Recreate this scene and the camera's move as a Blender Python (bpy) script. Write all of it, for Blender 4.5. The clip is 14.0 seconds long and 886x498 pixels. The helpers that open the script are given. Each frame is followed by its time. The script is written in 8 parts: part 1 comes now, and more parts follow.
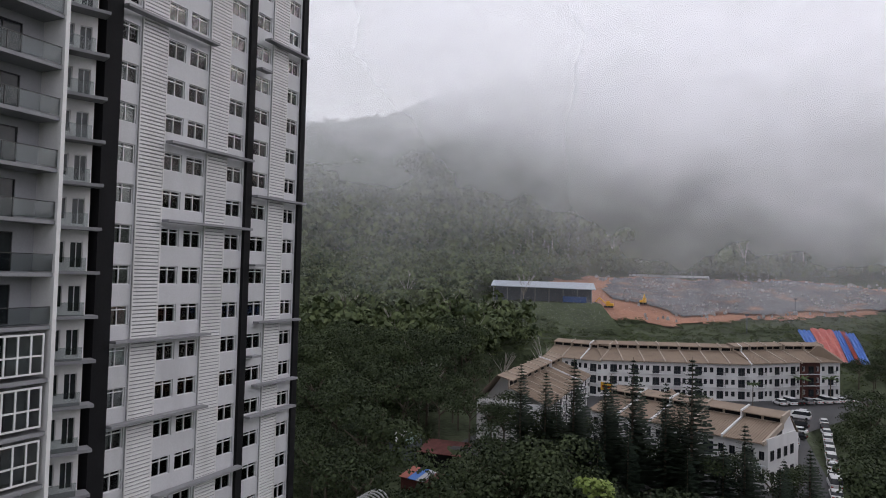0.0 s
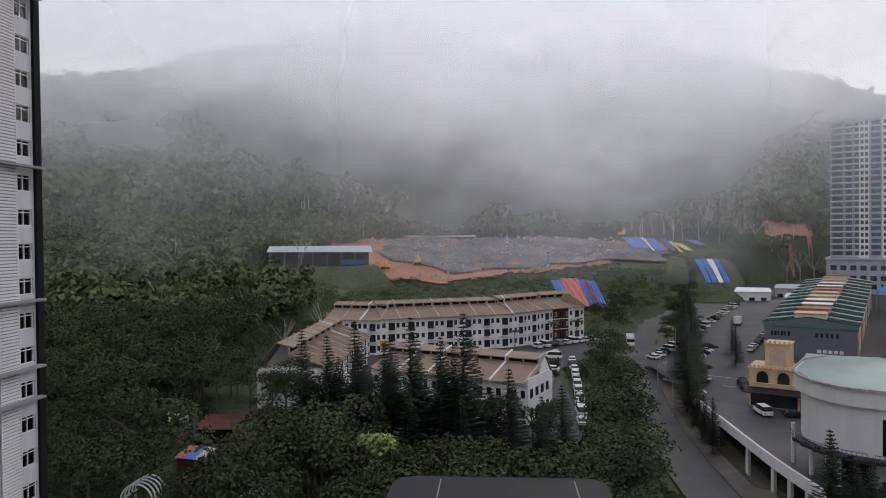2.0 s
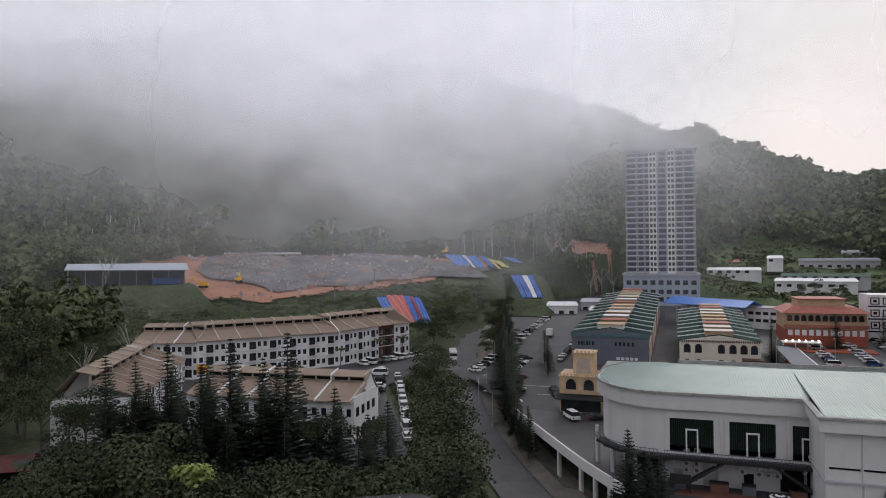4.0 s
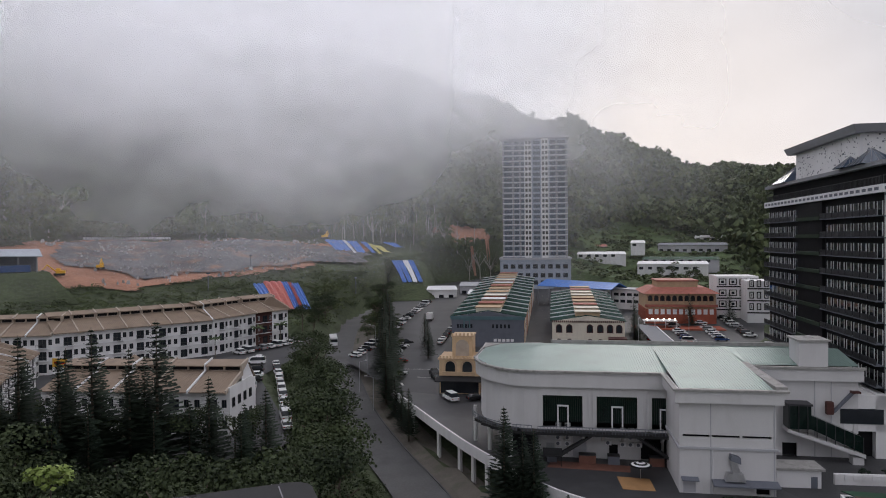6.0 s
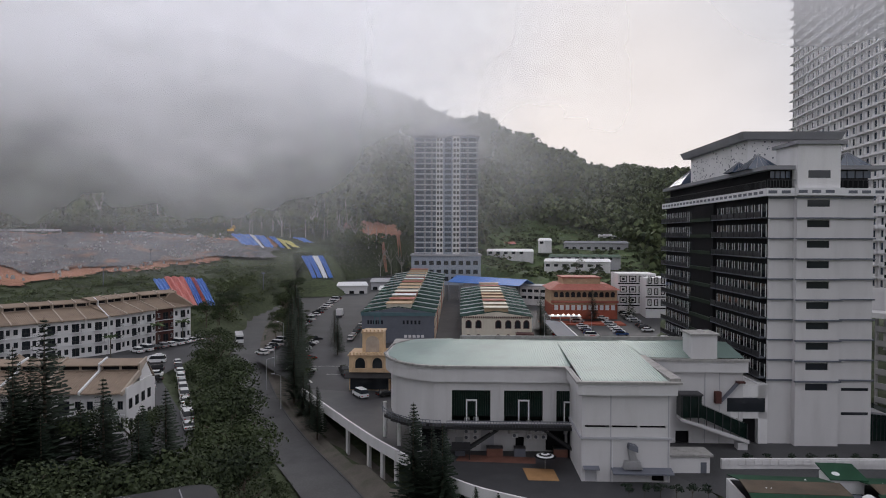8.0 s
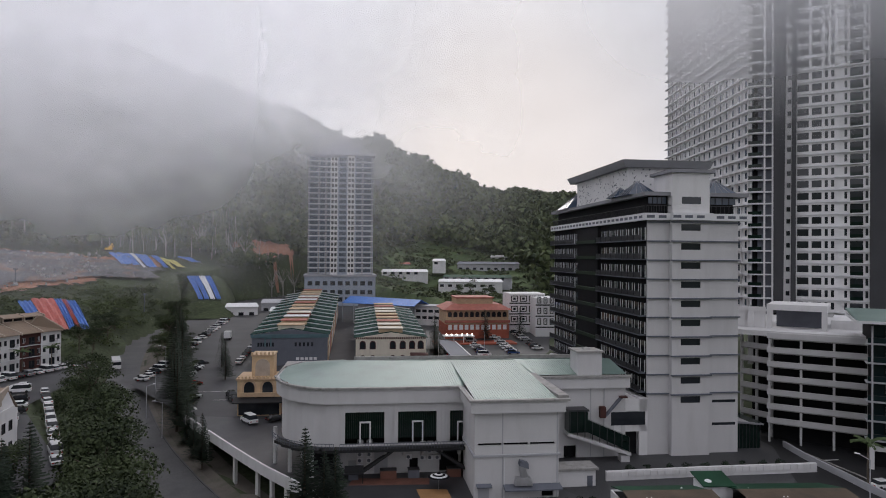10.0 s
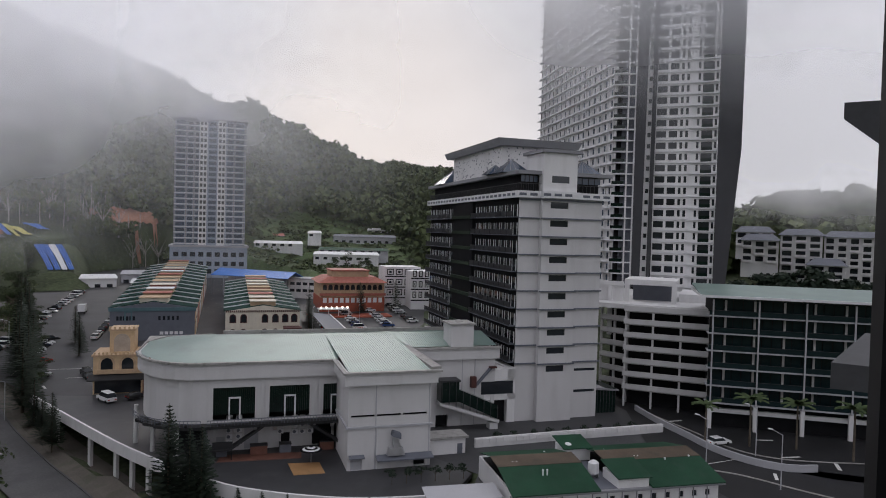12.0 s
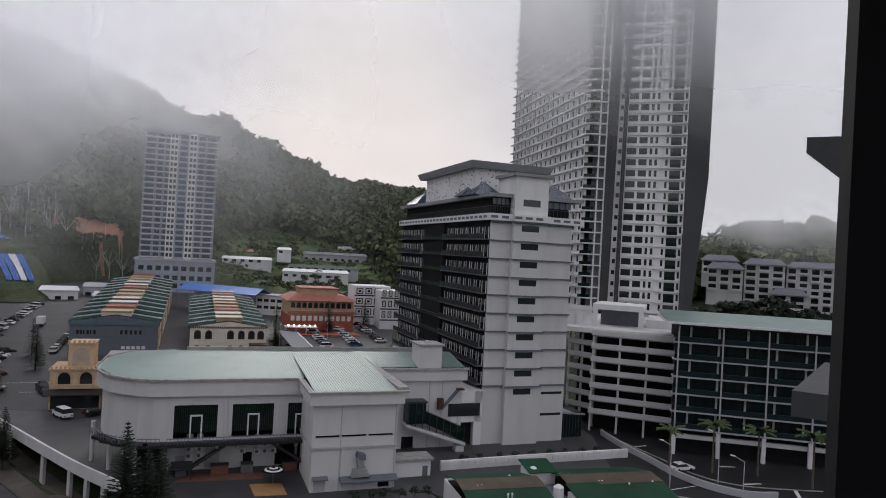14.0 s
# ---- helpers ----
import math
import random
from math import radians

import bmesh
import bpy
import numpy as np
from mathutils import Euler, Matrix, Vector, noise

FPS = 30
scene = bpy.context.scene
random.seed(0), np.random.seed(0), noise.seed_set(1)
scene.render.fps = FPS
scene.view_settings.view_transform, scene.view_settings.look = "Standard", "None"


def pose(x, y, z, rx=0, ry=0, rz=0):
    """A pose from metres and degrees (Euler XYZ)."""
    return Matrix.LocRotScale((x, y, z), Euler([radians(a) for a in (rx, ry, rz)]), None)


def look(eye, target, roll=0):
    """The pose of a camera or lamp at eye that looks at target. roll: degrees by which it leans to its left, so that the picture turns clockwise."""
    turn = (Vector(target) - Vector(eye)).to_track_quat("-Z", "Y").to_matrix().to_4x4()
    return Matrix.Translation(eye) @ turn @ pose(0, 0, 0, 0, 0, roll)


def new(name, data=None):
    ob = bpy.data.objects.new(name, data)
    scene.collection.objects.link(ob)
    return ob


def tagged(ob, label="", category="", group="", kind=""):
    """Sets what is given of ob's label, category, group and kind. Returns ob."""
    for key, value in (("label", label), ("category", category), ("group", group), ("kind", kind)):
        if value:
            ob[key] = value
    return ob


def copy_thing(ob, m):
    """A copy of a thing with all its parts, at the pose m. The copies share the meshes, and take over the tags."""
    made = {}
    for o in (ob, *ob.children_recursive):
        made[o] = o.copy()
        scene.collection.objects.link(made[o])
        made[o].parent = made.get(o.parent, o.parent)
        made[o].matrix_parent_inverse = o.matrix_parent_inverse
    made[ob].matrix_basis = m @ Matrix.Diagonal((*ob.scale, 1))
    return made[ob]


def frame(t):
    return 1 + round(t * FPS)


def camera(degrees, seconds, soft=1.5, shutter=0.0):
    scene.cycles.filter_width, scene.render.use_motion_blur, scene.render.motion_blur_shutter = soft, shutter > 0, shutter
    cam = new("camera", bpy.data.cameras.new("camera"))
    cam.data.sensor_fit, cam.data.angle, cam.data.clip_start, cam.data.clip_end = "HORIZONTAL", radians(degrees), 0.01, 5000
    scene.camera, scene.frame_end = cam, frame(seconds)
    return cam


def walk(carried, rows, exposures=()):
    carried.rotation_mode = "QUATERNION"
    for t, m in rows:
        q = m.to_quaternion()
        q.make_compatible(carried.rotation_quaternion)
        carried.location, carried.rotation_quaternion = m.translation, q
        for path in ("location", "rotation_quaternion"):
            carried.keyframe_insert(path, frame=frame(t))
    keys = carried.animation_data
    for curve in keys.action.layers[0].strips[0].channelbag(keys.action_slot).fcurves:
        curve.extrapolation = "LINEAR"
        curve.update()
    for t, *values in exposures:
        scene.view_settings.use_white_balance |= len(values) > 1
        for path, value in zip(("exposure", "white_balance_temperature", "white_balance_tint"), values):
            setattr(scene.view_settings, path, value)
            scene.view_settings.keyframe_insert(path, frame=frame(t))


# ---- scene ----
# ================= camera and walk =================
EYE = 36.0
cam = camera(66.43, 14.0, soft=1.0)
ROWS = [
    (0.0, 0.00, 2.16, -1.48),
    (0.5, -8.39, 2.23, -1.21),
    (1.0, -8.84, 2.23, -1.48),
    (1.5, -13.38, 0.35, -0.20),
    (2.0, -18.68, -0.75, 0.63),
    (2.5, -23.97, -1.53, 0.25),
    (3.0, -30.45, 0.01, 0.61),
    (3.2, -31.51, 0.17, 0.71),
    (5.3, -37.97, 0.74, 0.02),
    (5.5, -39.83, 0.20, 0.15),
    (6.0, -43.39, -0.80, 0.57),
    (6.5, -45.46, -1.62, 0.99),
    (7.0, -46.68, -1.43, 0.52),
    (7.5, -48.12, -0.93, 0.11),
    (7.7, -49.28, -1.04, 0.06),
    (9.8, -58.53, 0.55, -0.70),
    (10.0, -59.77, 0.61, -0.44),
    (10.5, -61.80, 0.10, -0.81),
    (11.0, -64.01, -0.63, -1.01),
    (11.5, -66.42, -1.24, -1.20),
    (12.0, -70.18, -1.47, -1.56),
    (12.5, -70.75, -1.62, -0.75),
    (13.0, -72.17, -2.64, -1.28),
    (13.5, -72.90, -0.54, -1.57),
    (14.0, -72.64, 0.37, -3.11),
]
walk(cam, [(t, pose(0, 0, EYE, 90 + pitch, roll, yaw)) for t, yaw, pitch, roll in ROWS], [(0.0, 0.18), (1.5, 0.17), (3.0, 0.13), (7.0, 0.06), (10.0, 0.0), (14.0, -0.04)])

# ================= world, sun =================
world = bpy.data.worlds.new("overcast_sky")
scene.world = world
world.use_nodes = True
wn, wl = world.node_tree.nodes, world.node_tree.links
wn.clear()


def wnode(kind, **kw):
    n = wn.new(kind)
    for k, v in kw.items():
        n.inputs[k].default_value = v
    return n


SUN_AZ, SUN_EL = 60.0, 14.0
sky = wn.new("ShaderNodeTexSky")
sky.sky_type = "NISHITA"
sky.sun_disc = False
sky.sun_elevation = radians(SUN_EL)
sky.sun_rotation = radians(SUN_AZ)
sky.dust_density = 4.0
coord = wn.new("ShaderNodeTexCoord")
stretch = wn.new("ShaderNodeMapping")
stretch.inputs["Scale"].default_value = (1.6, 1.6, 4.0)
clouds = wnode("ShaderNodeTexNoise", Scale=1.7, Detail=5.0, Roughness=0.5)
cloud_ramp = wn.new("ShaderNodeValToRGB")
cloud_ramp.color_ramp.elements[0].position = 0.30
cloud_ramp.color_ramp.elements[0].color = (0.54, 0.54, 0.59, 1)
cloud_ramp.color_ramp.elements[1].position = 0.72
cloud_ramp.color_ramp.elements[1].color = (0.785, 0.785, 0.845, 1)
# thin, warm cloud round the low sun
sundir = wn.new("ShaderNodeVectorMath")
sundir.operation = "DOT_PRODUCT"
sundir.inputs[1].default_value = (math.sin(radians(66)) * 0.99, math.cos(radians(66)) * 0.99, 0.12)
glow = wn.new("ShaderNodeMapRange")
glow.interpolation_type = "SMOOTHSTEP"
glow.inputs["From Min"].default_value = 0.955
glow.inputs["From Max"].default_value = 1.0
glow.inputs["To Max"].default_value = 0.5
warm = wn.new("ShaderNodeMix")
warm.data_type = "RGBA"
warm.inputs[7].default_value = (0.88, 0.80, 0.78, 1)
cover = wn.new("ShaderNodeMix")
cover.data_type = "RGBA"
cover.inputs[0].default_value = 0.985
gain = wn.new("ShaderNodeVectorMath")
gain.operation = "SCALE"
gain.inputs["Scale"].default_value = 0.12
# an overcast sky is brightest overhead
height = wn.new("ShaderNodeSeparateXYZ")
zenith = wn.new("ShaderNodeMapRange")
zenith.inputs["From Min"].default_value, zenith.inputs["From Max"].default_value = 0.36, 1.0
zenith.inputs["To Min"].default_value, zenith.inputs["To Max"].default_value = 1.0, 1.2
bg = wnode("ShaderNodeBackground")
wl.new(coord.outputs["Generated"], height.inputs[0])
wl.new(height.outputs["Z"], zenith.inputs["Value"])
wl.new(zenith.outputs[0], bg.inputs["Strength"])
wout = wn.new("ShaderNodeOutputWorld")
wl.new(coord.outputs["Generated"], stretch.inputs["Vector"])
wl.new(stretch.outputs[0], clouds.inputs["Vector"])
wl.new(clouds.outputs[0], cloud_ramp.inputs[0])
wl.new(coord.outputs["Generated"], sundir.inputs[0])
wl.new(sundir.outputs["Value"], glow.inputs["Value"])
wl.new(glow.outputs[0], warm.inputs[0])
wl.new(cloud_ramp.outputs[0], warm.inputs[6])
wl.new(sky.outputs[0], gain.inputs[0])
wl.new(gain.outputs[0], cover.inputs[6])
wl.new(warm.outputs[2], cover.inputs[7])
wl.new(cover.outputs[2], bg.inputs["Color"])
wl.new(bg.outputs[0], wout.inputs[0])

sun_data = bpy.data.lights.new("sun", "SUN")
sun_data.energy, sun_data.angle, sun_data.color = 0.9, radians(30), (1.0, 0.95, 0.92)
sun = new("sun", sun_data)
sun.matrix_world = look((0, 0, 0), (-math.sin(radians(SUN_AZ)), -math.cos(radians(SUN_AZ)), -0.55))
scene.view_settings.exposure = 0.0

# ================= materials =================


def mat(name, color, rough=0.8, metal=0.0, vary=0.12, scale=0.6, fine=8.0, bump=0.0, island=0.0, spec=0.4, obj=0.0, dirt=None, dirt_amt=0.0, streak=1.0):
    """Principled surface with colour variation at two scales, optional stains and relief."""
    m = bpy.data.materials.new(name)
    m.use_nodes = True
    n, l = m.node_tree.nodes, m.node_tree.links
    b = n["Principled BSDF"]
    b.inputs["Roughness"].default_value = rough
    b.inputs["Metallic"].default_value = metal
    b.inputs["Specular IOR Level"].default_value = spec
    geo = n.new("ShaderNodeNewGeometry")
    mp = n.new("ShaderNodeMapping")
    mp.inputs["Scale"].default_value = (1, 1, streak)
    l.new(geo.outputs["Position"], mp.inputs["Vector"])
    big = n.new("ShaderNodeTexNoise")
    big.inputs["Scale"].default_value = scale
    big.inputs["Detail"].default_value = 4
    small = n.new("ShaderNodeTexNoise")
    small.inputs["Scale"].default_value = fine
    small.inputs["Detail"].default_value = 3
    l.new(mp.outputs[0], big.inputs["Vector"])
    l.new(geo.outputs["Position"], small.inputs["Vector"])
    add = n.new("ShaderNodeMath")
    add.operation = "ADD"
    l.new(big.outputs[0], add.inputs[0])
    l.new(small.outputs[0], add.inputs[1])
    last = add.outputs[0]
    lo, hi = 0.75, 1.25
    for amount, source in ((island, geo.outputs["Random Per Island"]), (obj, None)):
        if amount:
            if source is None:
                source = n.new("ShaderNodeObjectInfo").outputs["Random"]
            ma = n.new("ShaderNodeMath")
            ma.operation = "MULTIPLY_ADD"
            ma.inputs[1].default_value = amount
            l.new(source, ma.inputs[0])
            l.new(last, ma.inputs[2])
            last = ma.outputs[0]
            hi += amount
    mr = n.new("ShaderNodeMapRange")
    mr.inputs["From Min"].default_value, mr.inputs["From Max"].default_value = lo, hi
    mr.inputs["To Min"].default_value, mr.inputs["To Max"].default_value = 1 - vary, 1 + vary
    l.new(last, mr.inputs["Value"])
    sc = n.new("ShaderNodeVectorMath")
    sc.operation = "SCALE"
    sc.inputs[0].default_value = color[:3]
    l.new(mr.outputs[0], sc.inputs["Scale"])
    col = sc.outputs[0]
    if dirt:
        dn = n.new("ShaderNodeTexNoise")
        dn.inputs["Scale"].default_value = scale * 1.7
        dn.inputs["Detail"].default_value = 6
        l.new(mp.outputs[0], dn.inputs["Vector"])
        dr = n.new("ShaderNodeMapRange")
        dr.inputs["From Min"].default_value, dr.inputs["From Max"].default_value = 0.5, 0.72
        dr.inputs["To Max"].default_value = dirt_amt
        l.new(dn.outputs[0], dr.inputs["Value"])
        mx = n.new("ShaderNodeMix")
        mx.data_type = "RGBA"
        mx.inputs[7].default_value = (*dirt, 1)
        l.new(dr.outputs[0], mx.inputs[0])
        l.new(col, mx.inputs[6])
        col = mx.outputs[2]
    l.new(col, b.inputs["Base Color"])
    if bump:
        bp = n.new("ShaderNodeBump")
        bp.inputs["Strength"].default_value = 0.6
        bp.inputs["Distance"].default_value = bump
        l.new(small.outputs[0], bp.inputs["Height"])
        l.new(bp.outputs[0], b.inputs["Normal"])
    return m


PALEGREY = mat("pale_grey_render", (0.58, 0.58, 0.61), 0.7, vary=0.06, scale=0.25, streak=0.25, dirt=(0.36, 0.36, 0.37), dirt_amt=0.3)
WHITE = mat("white_paint", (0.74, 0.73, 0.74), 0.75, vary=0.05, scale=0.25, dirt=(0.42, 0.41, 0.40), dirt_amt=0.28, streak=0.25)
HALLWHITE = mat("stained_white_render", (0.61, 0.60, 0.61), 0.8, vary=0.05, scale=0.3, dirt=(0.40, 0.39, 0.38), dirt_amt=0.22, streak=0.2)
HOTELWHITE = mat("hotel_white_render", (0.60, 0.59, 0.60), 0.8, vary=0.05, scale=0.3, dirt=(0.36, 0.35, 0.35), dirt_amt=0.22, streak=0.2)
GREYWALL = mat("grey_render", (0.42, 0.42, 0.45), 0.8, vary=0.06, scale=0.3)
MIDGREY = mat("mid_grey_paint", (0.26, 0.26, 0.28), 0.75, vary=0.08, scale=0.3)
TOWERBLUE = mat("blue_grey_paint", (0.31, 0.35, 0.42), 0.7, vary=0.08, scale=0.3)
SLATE = mat("slate_grey_paint", (0.13, 0.14, 0.17), 0.7, vary=0.1)
# Real black paint, and the fill colour that stands in for unlit depth
BLACKP = mat("black_paint_and_unlit_fill", (0.012, 0.012, 0.014), 0.8, vary=0.15, spec=0.15)
DARKTRIM = mat("dark_metal_trim", (0.05, 0.05, 0.055), 0.5, metal=0.3, vary=0.15)
LIGHTTRIM = mat("pale_frame_paint", (0.72, 0.72, 0.74), 0.6, vary=0.05)
GLASS = mat("dark_window_glass", (0.022, 0.026, 0.032), 0.06, spec=0.6, vary=0.3, obj=0.6)
BLUEGLASS = mat("blue_grey_glass", (0.055, 0.075, 0.11), 0.1, spec=0.6, vary=0.3, obj=0.6)
DARKGLASS = mat("near_black_glass", (0.012, 0.024, 0.027), 0.1, spec=0.32, vary=0.3, obj=0.5)
BLADE = mat("charcoal_cladding", (0.065, 0.066, 0.072), 0.7, vary=0.1, scale=0.2, spec=0.25)
BROWNSHEET = mat("dull_brown_sheet_roof", (0.105, 0.08, 0.06), 0.75, spec=0.2, vary=0.2, scale=0.3, dirt=(0.06, 0.055, 0.045), dirt_amt=0.6)
STEELBLACK = mat("dark_painted_steel", (0.022, 0.022, 0.024), 0.6, spec=0.3, vary=0.2)
WETROAD = mat("dark_wet_asphalt", (0.024, 0.024, 0.026), 0.6, spec=0.2, vary=0.25, scale=0.15)
GREENGLASS = mat("green_tinted_glass", (0.006, 0.016, 0.013), 0.1, spec=0.35, vary=0.25)
CURTAIN = mat("pale_curtain", (0.5, 0.49, 0.48), 0.9, vary=0.2, fine=6, obj=0.5)
CONCRETE = mat("weathered_concrete", (0.34, 0.33, 0.32), 0.9, vary=0.15, dirt=(0.12, 0.12, 0.11), dirt_amt=0.5, bump=0.02)
PAVING = mat("damp_paving", (0.045, 0.045, 0.049), 0.5, vary=0.2, scale=0.2, dirt=(0.07, 0.07, 0.075), dirt_amt=0.6)
REDPAVE = mat("red_brown_paving", (0.17, 0.075, 0.055), 0.6, vary=0.2)
ORANGEPAVE = mat("ochre_paving", (0.36, 0.2, 0.09), 0.6, vary=0.15)
ASPHALT = mat("damp_asphalt", (0.062, 0.062, 0.066), 0.6, spec=0.2, vary=0.2, scale=0.12, fine=3, dirt=(0.07, 0.07, 0.075), dirt_amt=0.6)
LINEPAINT = mat("road_line_paint", (0.65, 0.65, 0.63), 0.7, vary=0.15, scale=2)
BROWNROOF = mat("brown_tile_roof", (0.27, 0.205, 0.155), 0.8, vary=0.14, scale=0.25, obj=0.3, bump=0.03, dirt=(0.16, 0.12, 0.10), dirt_amt=0.4)
BROWNTRIM = mat("pale_brown_coping", (0.43, 0.36, 0.30), 0.8, vary=0.15)
REDBROWN = mat("red_brown_paint", (0.075, 0.028, 0.024), 0.75, vary=0.2)
GREENROOF = mat("green_metal_roof", (0.185, 0.26, 0.237), 0.42, metal=0.15, vary=0.1, scale=0.12, dirt=(0.15, 0.20, 0.185), dirt_amt=0.6)
DARKGREEN = mat("dark_green_sheet_roof", (0.014, 0.055, 0.03), 0.65, spec=0.15, vary=0.2, scale=0.3, dirt=(0.03, 0.06, 0.045), dirt_amt=0.4)
TEALROOF = mat("teal_sheet_roof", (0.012, 0.042, 0.035), 0.85, spec=0.08, vary=0.2, scale=0.3)
TEALWALL = mat("teal_wall", (0.09, 0.16, 0.18), 0.7)
TAN = mat("tan_paint", (0.52, 0.37, 0.24), 0.8, vary=0.1, dirt=(0.3, 0.22, 0.15), dirt_amt=0.3)
CREAM = mat("cream_paint", (0.72, 0.66, 0.56), 0.8, vary=0.07, dirt=(0.4, 0.36, 0.3), dirt_amt=0.25, streak=0.3)
YELLOW = mat("ochre_yellow_paint", (0.62, 0.45, 0.28), 0.8, vary=0.1, dirt=(0.4, 0.25, 0.12), dirt_amt=0.3)
ORANGE = mat("terracotta_orange_paint", (0.34, 0.09, 0.055), 0.8, vary=0.12)
PINKRED = mat("faded_red_sheet", (0.36, 0.12, 0.09), 0.7, vary=0.2)
BLUETARP = mat("blue_tarpaulin", (0.055, 0.16, 0.50), 0.5, vary=0.25, scale=0.8, bump=0.1)
REDTARP = mat("red_tarpaulin", (0.45, 0.10, 0.08), 0.5, vary=0.25, scale=0.8, bump=0.1)
YELLOWTARP = mat("yellow_tarpaulin", (0.55, 0.5, 0.16), 0.5, vary=0.25, bump=0.1)
BLUEROOF = mat("blue_sheet_roof", (0.045, 0.16, 0.50), 0.5, vary=0.2)
CLAY = mat("orange_clay_soil", (0.33, 0.17, 0.115), 0.95, vary=0.25, scale=0.05, fine=0.6, bump=0.2)
ROCK = mat("pale_rubble", (0.36, 0.35, 0.35), 0.9, vary=0.35, island=0.8)
BARK = mat("grey_bark", (0.11, 0.09, 0.07), 0.9, vary=0.3, bump=0.05)
PALEBARK = mat("pale_dead_wood", (0.36, 0.33, 0.3), 0.9, vary=0.2)
RUBBER = mat("tyre_rubber", (0.02, 0.02, 0.02), 0.8)
CHROME = mat("worn_steel", (0.5, 0.5, 0.52), 0.35, metal=0.8)
RUST = mat("rusty_red_roof", (0.12, 0.04, 0.035), 0.8, vary=0.3, scale=0.8)
WHITECAR = mat("white_car_paint", (0.75, 0.75, 0.76), 0.25, vary=0.04)
SILVERCAR = mat("silver_car_paint", (0.4, 0.41, 0.43), 0.3, metal=0.5, vary=0.04)
BLACKCAR = mat("black_car_paint", (0.02, 0.02, 0.022), 0.22, vary=0.1)
REDCAR = mat("red_car_paint", (0.38, 0.02, 0.02), 0.25, vary=0.05)
BLUECAR = mat("blue_car_paint", (0.03, 0.07, 0.2), 0.25, vary=0.05)
DIGGER = mat("yellow_machine_paint", (0.75, 0.42, 0.04), 0.5, vary=0.1)


def leafmat(name, a, b, island=0.5):
    """Foliage: colour between a and b, by leaf clump and by patch of wood."""
    m = bpy.data.materials.new(name)
    m.use_nodes = True
    n, l = m.node_tree.nodes, m.node_tree.links
    p = n["Principled BSDF"]
    p.inputs["Roughness"].default_value = 0.75
    p.inputs["Specular IOR Level"].default_value = 0.25
    geo = n.new("ShaderNodeNewGeometry")
    ns = n.new("ShaderNodeTexNoise")
    ns.inputs["Scale"].default_value = 0.09
    ns.inputs["Detail"].default_value = 3
    l.new(geo.outputs["Position"], ns.inputs["Vector"])
    ma = n.new("ShaderNodeMath")
    ma.operation = "MULTIPLY_ADD"
    ma.inputs[1].default_value = island
    l.new(geo.outputs["Random Per Island"], ma.inputs[0])
    l.new(ns.outputs[0], ma.inputs[2])
    mr = n.new("ShaderNodeMapRange")
    mr.inputs["From Min"].default_value, mr.inputs["From Max"].default_value = 0.35, 0.65 + island
    l.new(ma.outputs[0], mr.inputs["Value"])
    mx = n.new("ShaderNodeMix")
    mx.data_type = "RGBA"
    mx.inputs[6].default_value = (*a, 1)
    mx.inputs[7].default_value = (*b, 1)
    l.new(mr.outputs[0], mx.inputs[0])
    l.new(mx.outputs[2], p.inputs["Base Color"])
    return m


LEAF = leafmat("rainforest_leaves", (0.022, 0.038, 0.018), (0.135, 0.165, 0.07))
# Darker copy for the near wood; its shade sits in the leaf colours
LEAFNEAR = leafmat("broadleaf_shade_in_colour", (0.010, 0.018, 0.009), (0.060, 0.080, 0.032))
LEAFDARK = leafmat("dark_conifer_needles", (0.010, 0.020, 0.014), (0.032, 0.050, 0.030))
LEAFBRIGHT = leafmat("bright_shrub_leaves", (0.12, 0.18, 0.04), (0.26, 0.32, 0.09))
LEAFPALM = leafmat("palm_fronds", (0.035, 0.06, 0.025), (0.09, 0.12, 0.05))
GRASS = mat("rough_grass_and_scrub", (0.050, 0.064, 0.031), 0.95, vary=0.45, scale=0.06, fine=0.8, bump=0.4)

# ================= geometry helpers =================


